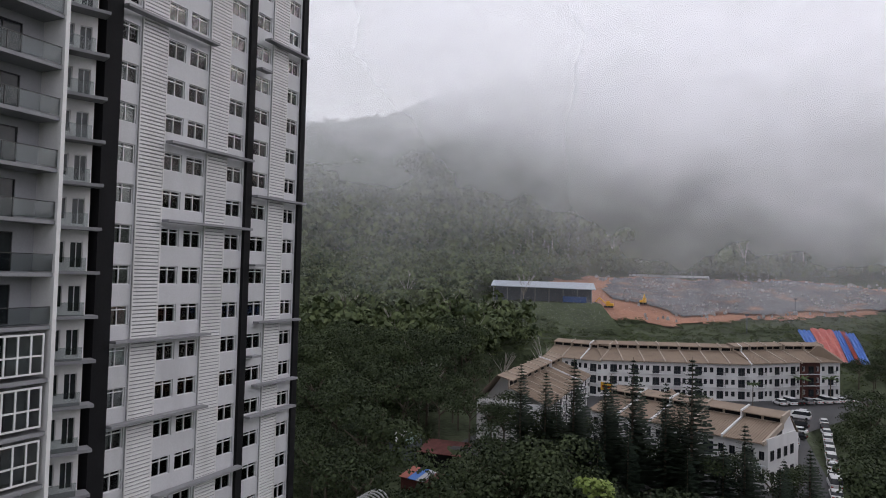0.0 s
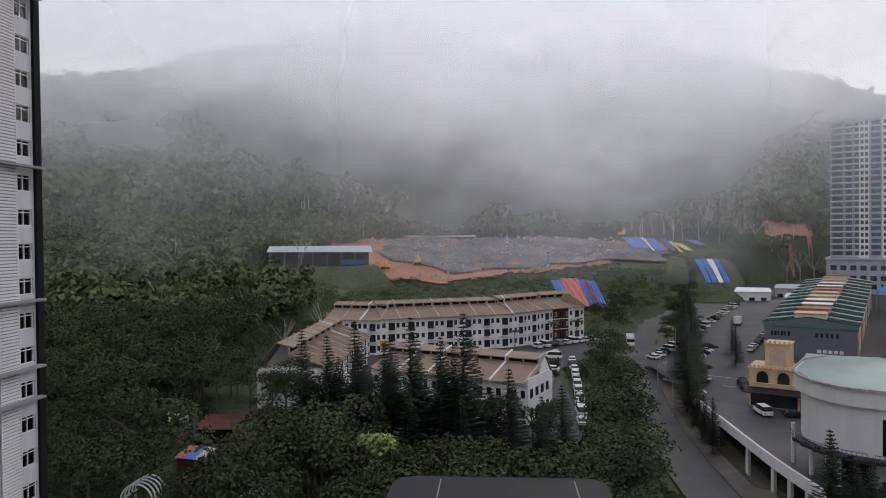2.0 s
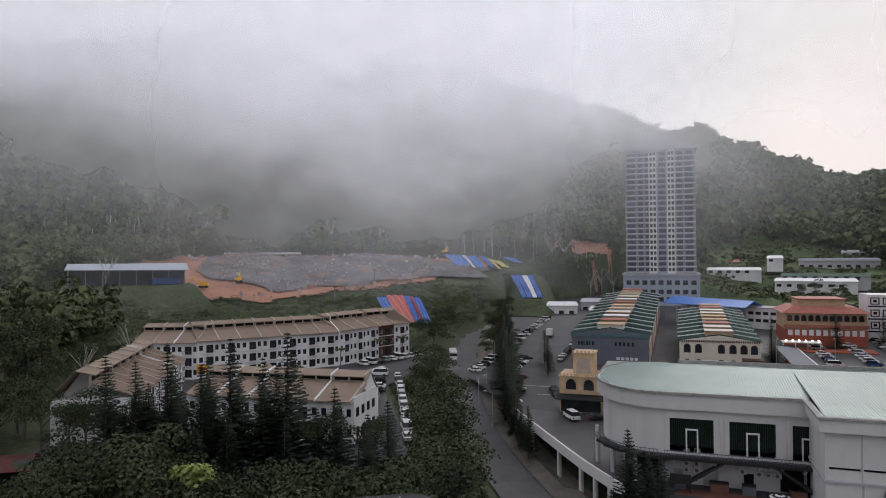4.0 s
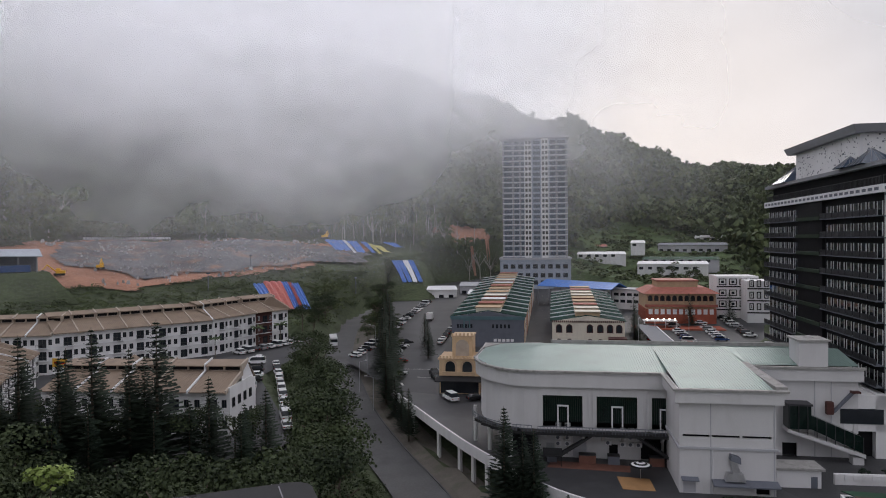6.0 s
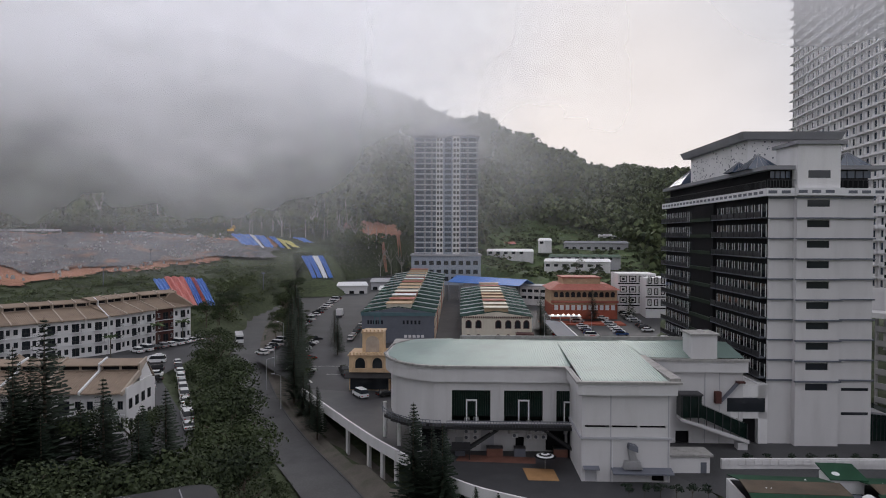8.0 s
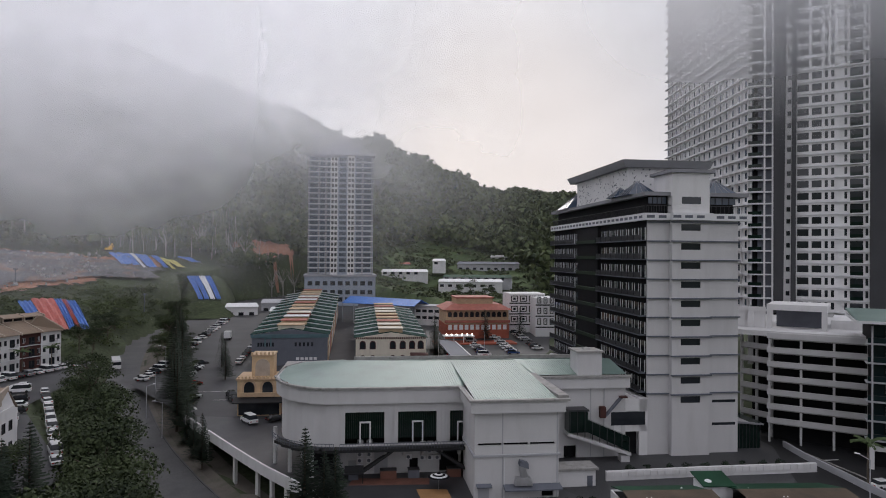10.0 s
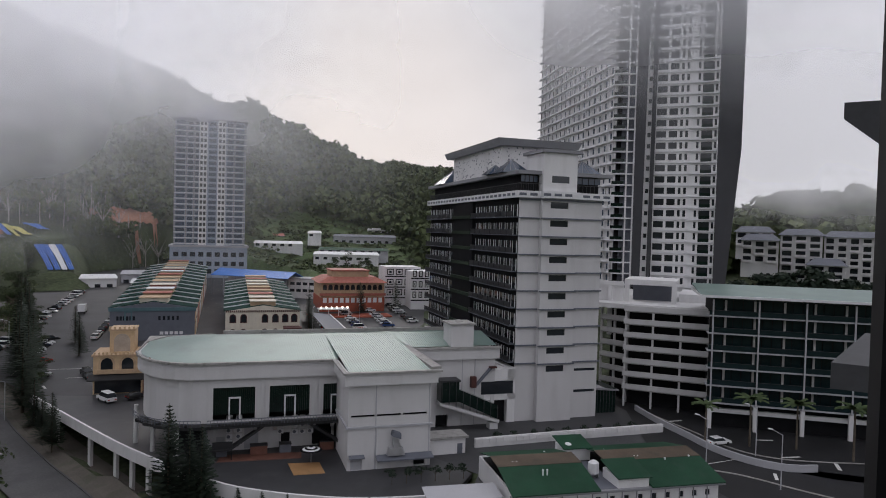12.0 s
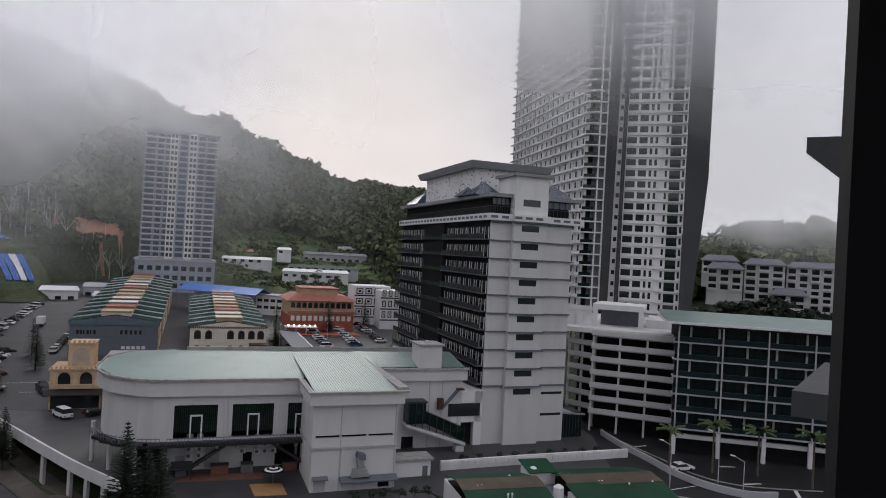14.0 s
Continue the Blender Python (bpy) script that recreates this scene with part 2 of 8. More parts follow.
class Geo:
    """Collects boxes, prisms and quads into one mesh."""

    def __init__(self):
        self.v, self.f = [], []

    def quad(self, *pts):
        k = len(self.v)
        self.v += [tuple(p) for p in pts]
        self.f.append(tuple(range(k, k + len(pts))))
        return self

    def box(self, x0, x1, y0, y1, z0, z1):
        k = len(self.v)
        self.v += [(x0, y0, z0), (x1, y0, z0), (x1, y1, z0), (x0, y1, z0), (x0, y0, z1), (x1, y0, z1), (x1, y1, z1), (x0, y1, z1)]
        self.f += [(k, k + 3, k + 2, k + 1), (k + 4, k + 5, k + 6, k + 7), (k, k + 1, k + 5, k + 4), (k + 1, k + 2, k + 6, k + 5), (k + 2, k + 3, k + 7, k + 6), (k + 3, k, k + 4, k + 7)]
        return self

    def hexa(self, low, high):
        """A solid between two rings of points of the same length."""
        k, n = len(self.v), len(low)
        self.v += [tuple(p) for p in low] + [tuple(p) for p in high]
        self.f.append(tuple(range(k + n - 1, k - 1, -1)))
        self.f.append(tuple(range(k + n, k + 2 * n)))
        self.f += [(k + i, k + (i + 1) % n, k + n + (i + 1) % n, k + n + i) for i in range(n)]
        return self

    def prism(self, poly, z0, z1):
        return self.hexa([(x, y, z0) for x, y in poly], [(x, y, z1) for x, y in poly])

    def cyl(self, x, y, z0, z1, r0, r1=None, n=8):
        r1 = r0 if r1 is None else r1
        ang = [2 * math.pi * i / n for i in range(n)]
        return self.hexa([(x + r0 * math.cos(a), y + r0 * math.sin(a), z0) for a in ang], [(x + r1 * math.cos(a), y + r1 * math.sin(a), z1) for a in ang])

    def rod(self, a, b, r0, r1=None, n=6):
        r1 = r0 if r1 is None else r1
        a, b = Vector(a), Vector(b)
        q = (b - a).to_track_quat("Z", "Y").to_matrix()
        ring = [Vector((math.cos(2 * math.pi * i / n), math.sin(2 * math.pi * i / n), 0)) for i in range(n)]
        return self.hexa([a + q @ (c * r0) for c in ring], [b + q @ (c * r1) for c in ring])

    def wall(self, x0, x1, z0, z1, holes, y0=0.0, thick=0.3):
        """A wall in the xz plane with rectangular openings (x0, x1, z0, z1) right through it."""
        cuts = sorted({z0, z1, *[h[2] for h in holes if z0 < h[2] < z1], *[h[3] for h in holes if z0 < h[3] < z1]})
        for a, b in zip(cuts, cuts[1:]):
            mid = (a + b) / 2
            gaps = sorted((h[0], h[1]) for h in holes if h[2] < mid < h[3])
            at = x0
            for g0, g1 in gaps:
                if g0 > at:
                    self.box(at, g0, y0, y0 + thick, a, b)
                at = max(at, g1)
            if at < x1:
                self.box(at, x1, y0, y0 + thick, a, b)
        return self

    def mesh(self, name, material, smooth=False):
        me = bpy.data.meshes.new(name)
        me.from_pydata(self.v, [], self.f)
        me.materials.append(material)
        if smooth:
            me.shade_smooth()
        return me


def part(name, geo, material, parent=None, label="", m=None, smooth=False):
    """Links one mesh object, under a thing or a part where one is given."""
    me = geo if isinstance(geo, bpy.types.Mesh) else geo.mesh(name, material, smooth)
    ob = new(name, me)
    if m is not None:
        ob.matrix_basis = m
    ob.parent = parent
    if label:
        ob["label"] = label
    return ob


def thing(name, label, category, m=None, group="", kind=""):
    ob = new(name)
    ob.empty_display_size = 0.5
    if m is not None:
        ob.matrix_basis = m
    return tagged(ob, label, category, group, kind)


def pol(az, r):
    return (r * math.sin(radians(az)), r * math.cos(radians(az)))


def facing(ax, ay, bx, by, z=0.0):
    """A frame whose x runs along the facade from a to b and whose y runs into the building."""
    return pose(ax, ay, z, 0, 0, math.degrees(math.atan2(by - ay, bx - ax)))


def inside(px, py, poly):
    """Which of the points lie in the polygon (arrays)."""
    res = np.zeros(np.shape(px), bool)
    n = len(poly)
    for i in range(n):
        (x1, y1), (x2, y2) = poly[i], poly[(i + 1) % n]
        if y1 != y2:
            res ^= ((y1 > py) != (y2 > py)) & (px < (x2 - x1) * (py - y1) / (y2 - y1) + x1)
    return res


def along(px, py, line):
    """Distance to a polyline of (x, y, z), and the line's height there."""
    best = np.full(np.shape(px), 1e9)
    zz = np.zeros(np.shape(px))
    for (x1, y1, z1), (x2, y2, z2) in zip(line, line[1:]):
        dx, dy = x2 - x1, y2 - y1
        k = np.clip(((px - x1) * dx + (py - y1) * dy) / (dx * dx + dy * dy), 0, 1)
        d = np.hypot(px - x1 - k * dx, py - y1 - k * dy)
        zz = np.where(d < best, z1 + k * (z2 - z1), zz)
        best = np.minimum(d, best)
    return best, zz


# ================= ground =================
UX, UY = 0.607, -0.795     # along the town's facades
VX, VY = 0.795, 0.607      # into the town
MAIN_ROAD = [(262, 285, 6), (215, 268, 3.5), (176, 243, 0.5), (137, 198, -1), (114.5, 165, -2), (94, 130, -4), (84, 107.5, -6), (75.7, 89, -6), (66, 68, -6), (58, 46, -6), (52, 20, -6)]
TERRACE = [(100, 124), (98.8, 121.7), (85.3, 89.5), (80.3, 75.7), (76.2, 61.5), (75.5, 52.3), (78, 40), (84, 29), (96, 29), (112, 50), (112, 88), (113, 118)]
TOWN = [(102, 126), (118, 168), (150, 188), (240, 300), (330, 300), (330, 120), (168, 70), (168, 26), (168, -60), (90, -60), (84, 26), (96, 28), (112, 60), (112, 100)]
ESTATE = [(2, 128), (30, 100), (58, 92), (82, 150), (128, 190), (126, 222), (60, 232), (20, 232), (-4, 160)]
DIG = [(50, 372), (50, 312), (60, 294), (84, 300), (120, 303), (150, 306), (176, 304), (198, 300), (213, 318), (236, 322), (258, 328), (250, 342), (232, 352), (150, 396), (92, 412)]

AZ = np.array([-180, -40, -10, 5, 15, 20, 26, 33, 41, 46, 50.5, 52.3, 54, 57, 60, 64, 71, 85, 100, 130, 180.0])
RR = np.array([0, 70, 130, 220, 320, 430, 900.0])
HH = np.array([
    [0, 0, 0, 5, 15, 30, 80],
    [-6, -4, 2, 10, 22, 42, 180],
    [-8, -8, -2, 8, 22, 40, 222],
    [-8, -8, 0, 8, 26, 39, 284],
    [-8, -8, 0, 6, 19, 38, 315],
    [-8, -7, 1, 4, 15, 38, 284],
    [-8, -7, 0, 3, 15, 38, 272],
    [-8, -7, -1, 2, 14, 37, 284],
    [-8, -7, -3, 2, 12, 33, 246],
    [-8, -5, -2, 2, 10, 29, 220],
    [-8, -3, 0, 2, 8, 25, 190],
    [-8, -3, 0, 2, 8, 23, 177],
    [-7, -2, 0, 2, 8, 20, 186],
    [-6, -2, 0, 2, 7, 16, 160],
    [-6, -2, 0, 2, 7, 13, 140],
    [-6, -2, 0, 2, 7, 13, 116],
    [-6, -2, 0, 2, 7, 14, 108],
    [-6, -2, 0, 3, 14, 20, 80],
    [-6, -2, 0, 6, 20, 50, 70],
    [-4, -2, 0, 5, 15, 30, 80],
    [0, 0, 0, 5, 15, 30, 80]])


def town_level(x, y):
    return np.maximum(0, (x * VX + y * VY - 215)) * 0.05


def ground_z(x, y):
    x, y = np.asarray(x, float), np.asarray(y, float)
    r, az = np.hypot(x, y), np.degrees(np.arctan2(x, y))
    i = np.clip(np.searchsorted(AZ, az) - 1, 0, len(AZ) - 2)
    k = (az - AZ[i]) / (AZ[i + 1] - AZ[i])
    k = k * k * (3 - 2 * k)
    j = np.clip(np.searchsorted(RR, r) - 1, 0, len(RR) - 2)
    q = np.clip((r - RR[j]) / (RR[j + 1] - RR[j]), 0, 1)
    z = (HH[i, j] * (1 - q) + HH[i, j + 1] * q) * (1 - k) + (HH[i + 1, j] * (1 - q) + HH[i + 1, j + 1] * q) * k
    far = np.clip((r - 430) / 200, 0, 1) * np.clip((940 - r) / 200, 0.15, 1)
    z = z + far * (9 * np.sin(x * 0.021 + 1) * np.cos(y * 0.017) + 6 * np.sin(x * 0.05 + y * 0.031))
    z = np.where(r > 900, z * np.clip(1 - (r - 900) / 2600, 0.15, 1), z)
    z = np.where(inside(x, y, ESTATE), 3.0, z)
    z = np.where(inside(x, y, TOWN), town_level(x, y), z)
    d, rz = along(x, y, MAIN_ROAD)
    k = np.clip((d - 5) / 9, 0, 1)
    z = np.where(d < 14, rz - 0.25 + (z - rz + 0.25) * k, z)
    z = np.where(inside(x, y, TERRACE), -6.2, z)
    return z


def ground_at(x, y):
    return float(ground_z(np.array([x]), np.array([y]))[0])


az_steps = np.concatenate([np.linspace(-180, -42, 30)[:-1], np.linspace(-42, 112, 300), np.linspace(112, 180, 15)[1:]])
r_steps = np.concatenate([np.linspace(8, 250, 100), np.linspace(254, 460, 60)[1:], np.linspace(470, 1000, 50), np.linspace(1100, 4500, 12)])
ga, gr = np.meshgrid(np.radians(az_steps), r_steps)
gx, gy = gr * np.sin(ga), gr * np.cos(ga)
gz = ground_z(gx, gy)
nr, na = gx.shape
ground_mesh = bpy.data.meshes.new("ground")
idx = np.arange(nr * na).reshape(nr, na)
quads = np.stack([idx[:-1, :-1], idx[:-1, 1:], idx[1:, 1:], idx[1:, :-1]], -1).reshape(-1, 4)[:, ::-1]
ground_mesh.from_pydata(np.stack([gx, gy, gz], -1).reshape(-1, 3).tolist(), [], quads.tolist())
ground_mesh.materials.append(GRASS)
ground_mesh.shade_smooth()
ground = tagged(new("ground", ground_mesh), "rough green ground rising to forested hills", "ground", kind="structure")

# roads and paved sheets
def strip(name, line, half, material, label, lift=0.06, category="road"):
    """A road ribbon along a polyline, smoothed, with its own thickness."""
    pts = [Vector(p) for p in line]
    fine = []
    for i in range(len(pts) - 1):
        p0, p1, p2, p3 = pts[max(i - 1, 0)], pts[i], pts[i + 1], pts[min(i + 2, len(pts) - 1)]
        for s in range(6):
            t = s / 6
            fine.append(0.5 * ((2 * p1) + (p2 - p0) * t + (2 * p0 - 5 * p1 + 4 * p2 - p3) * t * t + (3 * p1 - p0 - 3 * p2 + p3) * t ** 3))
    fine.append(pts[-1])
    g = Geo()
    rows = []
    for i, p in enumerate(fine):
        d = fine[min(i + 1, len(fine) - 1)] - fine[max(i - 1, 0)]
        n = Vector((-d.y, d.x, 0)).normalized()
        rows.append((p - n * half, p + n * half))
    for (a, b), (c, d) in zip(rows, rows[1:]):
        up, dn = Vector((0, 0, lift)), Vector((0, 0, lift - 0.5))
        g.quad(a + up, c + up, d + up, b + up)
        g.quad(a + dn, c + dn, c + up, a + up)
        g.quad(b + up, d + up, d + dn, b + dn)
    ob = part(name, g, material)
    return tagged(ob, label, category, kind="structure"), rows


def sheet(name, poly, material, label, level, lift=0.05, category="pavement"):
    """A paved area on the town's level: flat, then rising."""
    me = bpy.data.meshes.new(name)
    bm = bmesh.new()
    bm.faces.new([bm.verts.new((x, y, 0)) for x, y in poly])
    bmesh.ops.triangulate(bm, faces=bm.faces[:])
    bmesh.ops.subdivide_edges(bm, edges=bm.edges[:], cuts=7, use_grid_fill=True)
    for v in bm.verts:
        v.co.z = level(v.co.x, v.co.y) + lift
    bm.to_mesh(me)
    bm.free()
    me.materials.append(material)
    return tagged(new(name, me), label, category, kind="structure")


ROADGREY = mat("worn_grey_asphalt", (0.095, 0.094, 0.096), 0.6, spec=0.2, vary=0.2, scale=0.12, fine=3, dirt=(0.06, 0.06, 0.064), dirt_amt=0.7)
road, road_rows = strip("road", MAIN_ROAD, 4.3, ROADGREY, "damp grey asphalt road curving down the valley")
sheet("pavement_town", TOWN, ASPHALT, "damp grey asphalt of the town's streets and parking", lambda x, y: float(town_level(x, y)))
sheet("pavement_estate", [(2, 130), (30, 101), (57, 94), (80, 150), (126, 190), (124, 205), (60, 192), (30, 190)], ASPHALT, "grey asphalt lanes between the townhouses", lambda x, y: 3.0)

# ================= mist =================


def mist(az0, az1, r, z0, z1, base, full, dens, scale, seed, left=None, right=None, wobble=0.9, patch=0.6, label="thin grey bank of drifting mist before the hills"):
    """A thin upright layer of a mist bank: it thickens with height, in drifting patches, and thins out at its ends."""
    m = bpy.data.materials.new("mist")
    m.use_nodes = True
    n, l = m.node_tree.nodes, m.node_tree.links
    n.clear()
    out = n.new("ShaderNodeOutputMaterial")
    mix = n.new("ShaderNodeMixShader")
    clear = n.new("ShaderNodeBsdfTransparent")
    d1, d2 = n.new("ShaderNodeBsdfDiffuse"), n.new("ShaderNodeBsdfTranslucent")
    d1.inputs[0].default_value = d2.inputs[0].default_value = (0.735, 0.735, 0.765, 1)
    haze = n.new("ShaderNodeAddShader")
    l.new(d1.outputs[0], haze.inputs[0])
    l.new(d2.outputs[0], haze.inputs[1])
    geo = n.new("ShaderNodeNewGeometry")
    sep = n.new("ShaderNodeSeparateXYZ")
    l.new(geo.outputs["Position"], sep.inputs[0])
    mp = n.new("ShaderNodeMapping")
    mp.inputs["Location"].default_value = (seed * 37.0, seed * 11.0, seed * 5.0)
    mp.inputs["Scale"].default_value = (scale, scale, scale * 1.4)
    l.new(geo.outputs["Position"], mp.inputs["Vector"])
    ns = n.new("ShaderNodeTexNoise")
    ns.inputs["Scale"].default_value = 1.0
    ns.inputs["Detail"].default_value = 4
    ns.inputs["Roughness"].default_value = 0.5
    l.new(mp.outputs[0], ns.inputs["Vector"])
    wob = n.new("ShaderNodeMath")
    wob.operation = "MULTIPLY_ADD"
    wob.inputs[1].default_value = (full - base) * wobble
    l.new(ns.outputs[0], wob.inputs[0])
    l.new(sep.outputs["Z"], wob.inputs[2])

    def ramp(source, a, b, to=1.0, start=0.0):
        q = n.new("ShaderNodeMapRange")
        q.interpolation_type = "SMOOTHSTEP"
        q.inputs["From Min"].default_value, q.inputs["From Max"].default_value = a, b
        q.inputs["To Min"].default_value, q.inputs["To Max"].default_value = start, to
        l.new(source, q.inputs["Value"])
        return q.outputs[0]

    def times(a, b):
        q = n.new("ShaderNodeMath")
        q.operation = "MULTIPLY"
        l.new(a, q.inputs[0])
        l.new(b, q.inputs[1])
        return q.outputs[0]

    off = (full - base) * wobble / 2
    val = ramp(wob.outputs[0], base + off, full + off, dens)
    val = times(val, ramp(ns.outputs[0], 0.3, 0.66, 1.0, patch))
    val = times(val, ramp(sep.outputs["Z"], z1, z1 - 0.3 * (z1 - z0)))
    bearing = n.new("ShaderNodeMath")
    bearing.operation = "ARCTAN2"
    l.new(sep.outputs["X"], bearing.inputs[0])
    l.new(sep.outputs["Y"], bearing.inputs[1])
    for edge in (left, right):
        if edge:
            val = times(val, ramp(bearing.outputs[0], radians(edge[0]), radians(edge[1]), 1.0, edge[2] if len(edge) > 2 else 0.0))
    l.new(val, mix.inputs[0])
    l.new(clear.outputs[0], mix.inputs[1])
    l.new(haze.outputs[0], mix.inputs[2])
    l.new(mix.outputs[0], out.inputs[0])
    g = Geo()
    steps = 60
    for i in range(steps):
        a, b = az0 + (az1 - az0) * i / steps, az0 + (az1 - az0) * (i + 1) / steps
        g.quad((*pol(a, r), z0), (*pol(b, r), z0), (*pol(b, r), z1), (*pol(a, r), z1))
    ob = part("mist_bank", g, m, smooth=True)
    return tagged(ob, label, "mist", kind="stuff")


mist(-45, 76, 264, -10, 190, 2, 90, 0.17, 0.02, 5, right=(72, 50))
mist(-45, 76, 330, 0, 260, 2, 100, 0.5, 0.011, 2, left=(0, 24), right=(51, 36))
mist(-45, 76, 366, 20, 260, 62, 130, 0.34, 0.014, 7, left=(38, 47), right=(62, 53))
mist(-45, 76, 436, 20, 330, 40, 135, 0.45, 0.010, 1, left=(-12, 10, 0.55), right=(76, 54))
mist(-45, 76, 530, 60, 420, 85, 190, 0.62, 0.009, 8, right=(59, 44))
mist(-45, 76, 640, 100, 480, 130, 230, 0.66, 0.008, 9, right=(51, 42))
mist(64, 125, 187, 15, 240, 62, 128, 0.86, 0.012, 3, left=(66, 81), wobble=0.3, patch=0.85, label="thin grey cloud drifting round the high-rise")
mist(84, 130, 285, 0, 220, 38, 74, 0.85, 0.02, 4, left=(85, 93), wobble=0.8)

# ================= forest =================
rng = np.random.default_rng(7)


def clump_template(seed, n, flat=0.62, size=0.34, drop=0.0):
    """A crown of small bent leaf clumps, uneven in outline, unit radius."""
    rg = np.random.default_rng(seed)
    lobes = rg.normal(0, 0.38, (5, 3)) * (1, 1, flat)
    lob = lobes[rg.integers(0, 5, n)]
    d = rg.normal(0, 1, (n, 3))
    d /= np.linalg.norm(d, axis=1)[:, None]
    d[:, 2] = np.abs(d[:, 2]) * 1.0 - 0.25
    rad = 0.62 * rg.uniform(0.55, 1.05, n)
    c = lob + d * rad[:, None] * (1, 1, flat)
    nrm = d + rg.normal(0, 0.45, (n, 3))
    nrm[:, 2] += 0.35
    nrm /= np.linalg.norm(nrm, axis=1)[:, None]
    t = np.cross(nrm, rg.normal(0, 1, (n, 3)))
    t /= np.linalg.norm(t, axis=1)[:, None]
    b = np.cross(nrm, t)
    s = (size * rg.uniform(0.6, 1.3, n))[:, None]
    v = np.stack([c - t * s, c - b * s * 0.8 - nrm * s * 0.25, c + t * s - nrm * s * 0.2, c + b * s * 0.8], 1)
    return v.reshape(-1, 3)


def scatter_mesh(name, templates, px, py, pz, rad, tall, material):
    """Many crowns in one mesh."""
    allv = []
    for k in range(len(templates)):
        sel = np.arange(len(px)) % len(templates) == k
        if not sel.any():
            continue
        T = templates[k]
        a = rng.uniform(0, 2 * np.pi, sel.sum())
        ca, sa = np.cos(a)[:, None], np.sin(a)[:, None]
        R, H = rad[sel][:, None], tall[sel][:, None]
        X = (T[:, 0] * ca - T[:, 1] * sa) * R + px[sel][:, None]
        Y = (T[:, 0] * sa + T[:, 1] * ca) * R + py[sel][:, None]
        Z = T[:, 2] * H + pz[sel][:, None]
        allv.append(np.stack([X, Y, Z], -1).reshape(-1, 3))
    v = np.concatenate(allv).astype(np.float32)
    nq = len(v) // 4
    me = bpy.data.meshes.new(name)
    me.vertices.add(len(v))
    me.vertices.foreach_set("co", v.ravel())
    me.loops.add(nq * 4)
    me.loops.foreach_set("vertex_index", np.arange(nq * 4, dtype=np.int32))
    me.polygons.add(nq)
    me.polygons.foreach_set("loop_start", np.arange(0, nq * 4, 4, dtype=np.int32))
    me.polygons.foreach_set("loop_total", np.full(nq, 4, dtype=np.int32))
    me.update(calc_edges=True)
    me.materials.append(material)
    return new(name, me)


def sprinkle(n, az0, az1, r0, r1, keep=None):
    az = np.radians(rng.uniform(az0, az1, n))
    r = np.sqrt(rng.uniform(r0 * r0, r1 * r1, n))
    x, y = r * np.sin(az), r * np.cos(az)
    ok = np.ones(n, bool) if keep is None else keep(x, y)
    return x[ok], y[ok]


def open_wood(x, y):
    d, _ = along(x, y, MAIN_ROAD)
    ok = ~(inside(x, y, TOWN) | inside(x, y, ESTATE) | inside(x, y, DIG) | inside(x, y, TERRACE))
    return ok & (d > 9)


FAR_T = [clump_template(s, 36, 0.75, 0.31) for s in range(6)]
LOW_T = [clump_template(s, 95, 0.7, 0.095) for s in range(40, 46)]
MID_T = [clump_template(s, 150, 0.7, 0.155) for s in range(20, 26)]
FIELDS = [pol(53.5, 405), pol(60, 345), pol(67.5, 340), pol(68, 480), pol(64, 535), pol(58, 540), pol(54, 500)]
CUT = [pol(42.0, 438), pol(47.9, 438), pol(47.6, 452), pol(45.0, 458), pol(42.4, 450)]
x, y = sprinkle(9000, -14, 74, 436, 960, lambda x, y: ~inside(x, y, DIG) & ~inside(x, y, CUT) & ~inside(x, y, FIELDS))
rad = rng.uniform(4.5, 9.0, len(x))
tagged(scatter_mesh("hill_forest", FAR_T, x, y, ground_z(x, y) + rad * 0.9, rad, rad * 1.15, LEAF), "dense green rainforest covering the misty hillside", "forest", kind="stuff")
x, y = sprinkle(900, 84, 112, 330, 520)
rad = rng.uniform(5.0, 9.5, len(x))
tagged(scatter_mesh("hill_forest", FAR_T, x, y, ground_z(x, y) + rad * 1.1, rad, rad * 1.2, LEAF), "dark trees on the hill behind the apartment blocks", "forest", kind="stuff")


def left_wood(x, y):
    az = np.degrees(np.arctan2(x, y))
    r = np.hypot(x, y)
    return open_wood(x, y) & ~((az > 7.5) & (r > 212) & (r < 350)) & ~((az > 30) & (r < 432)) & ~((az > 2) & (az < 13.5) & (r > 262) & (r < 330))


x, y = sprinkle(2300, -14, 46, 205, 436, left_wood)
rad = rng.uniform(3.5, 7.5, len(x))
tagged(scatter_mesh("valley_forest", MID_T, x, y, ground_z(x, y) + rad * 0.8 + 2, rad, rad * 1.1, LEAF), "mixed green forest trees filling the valley side", "forest", kind="stuff")
x, y = sprinkle(1700, 50, 78, 330, 545, lambda x, y: ~inside(x, y, TOWN) & ~inside(x, y, DIG))
rad = rng.uniform(1.2, 3.8, len(x))
tagged(scatter_mesh("scrub", FAR_T, x, y, ground_z(x, y) + rad * 0.3, rad, rad * 0.8, LEAF), "green scrub on the flat ground beyond the town", "scrub", kind="stuff")
x, y = sprinkle(2500, 3, 46, 205, 352, lambda x, y: open_wood(x, y) & (np.hypot(x, y) > 205))
rad = rng.uniform(1.0, 3.2, len(x))
tagged(scatter_mesh("scrub", LOW_T, x, y, ground_z(x, y) + rad * 0.3, rad, rad * 0.8, LEAF), "low green scrub on the slope below the cleared site", "scrub", kind="stuff")



def street_scrub(x, y):
    az, r = np.degrees(np.arctan2(x, y)), np.hypot(x, y)
    d, _ = along(x, y, MAIN_ROAD)
    return (d > 7) & ~inside(x, y, DIG) & ~((az > 33.4) & (az < 41.7) & (r > 346))


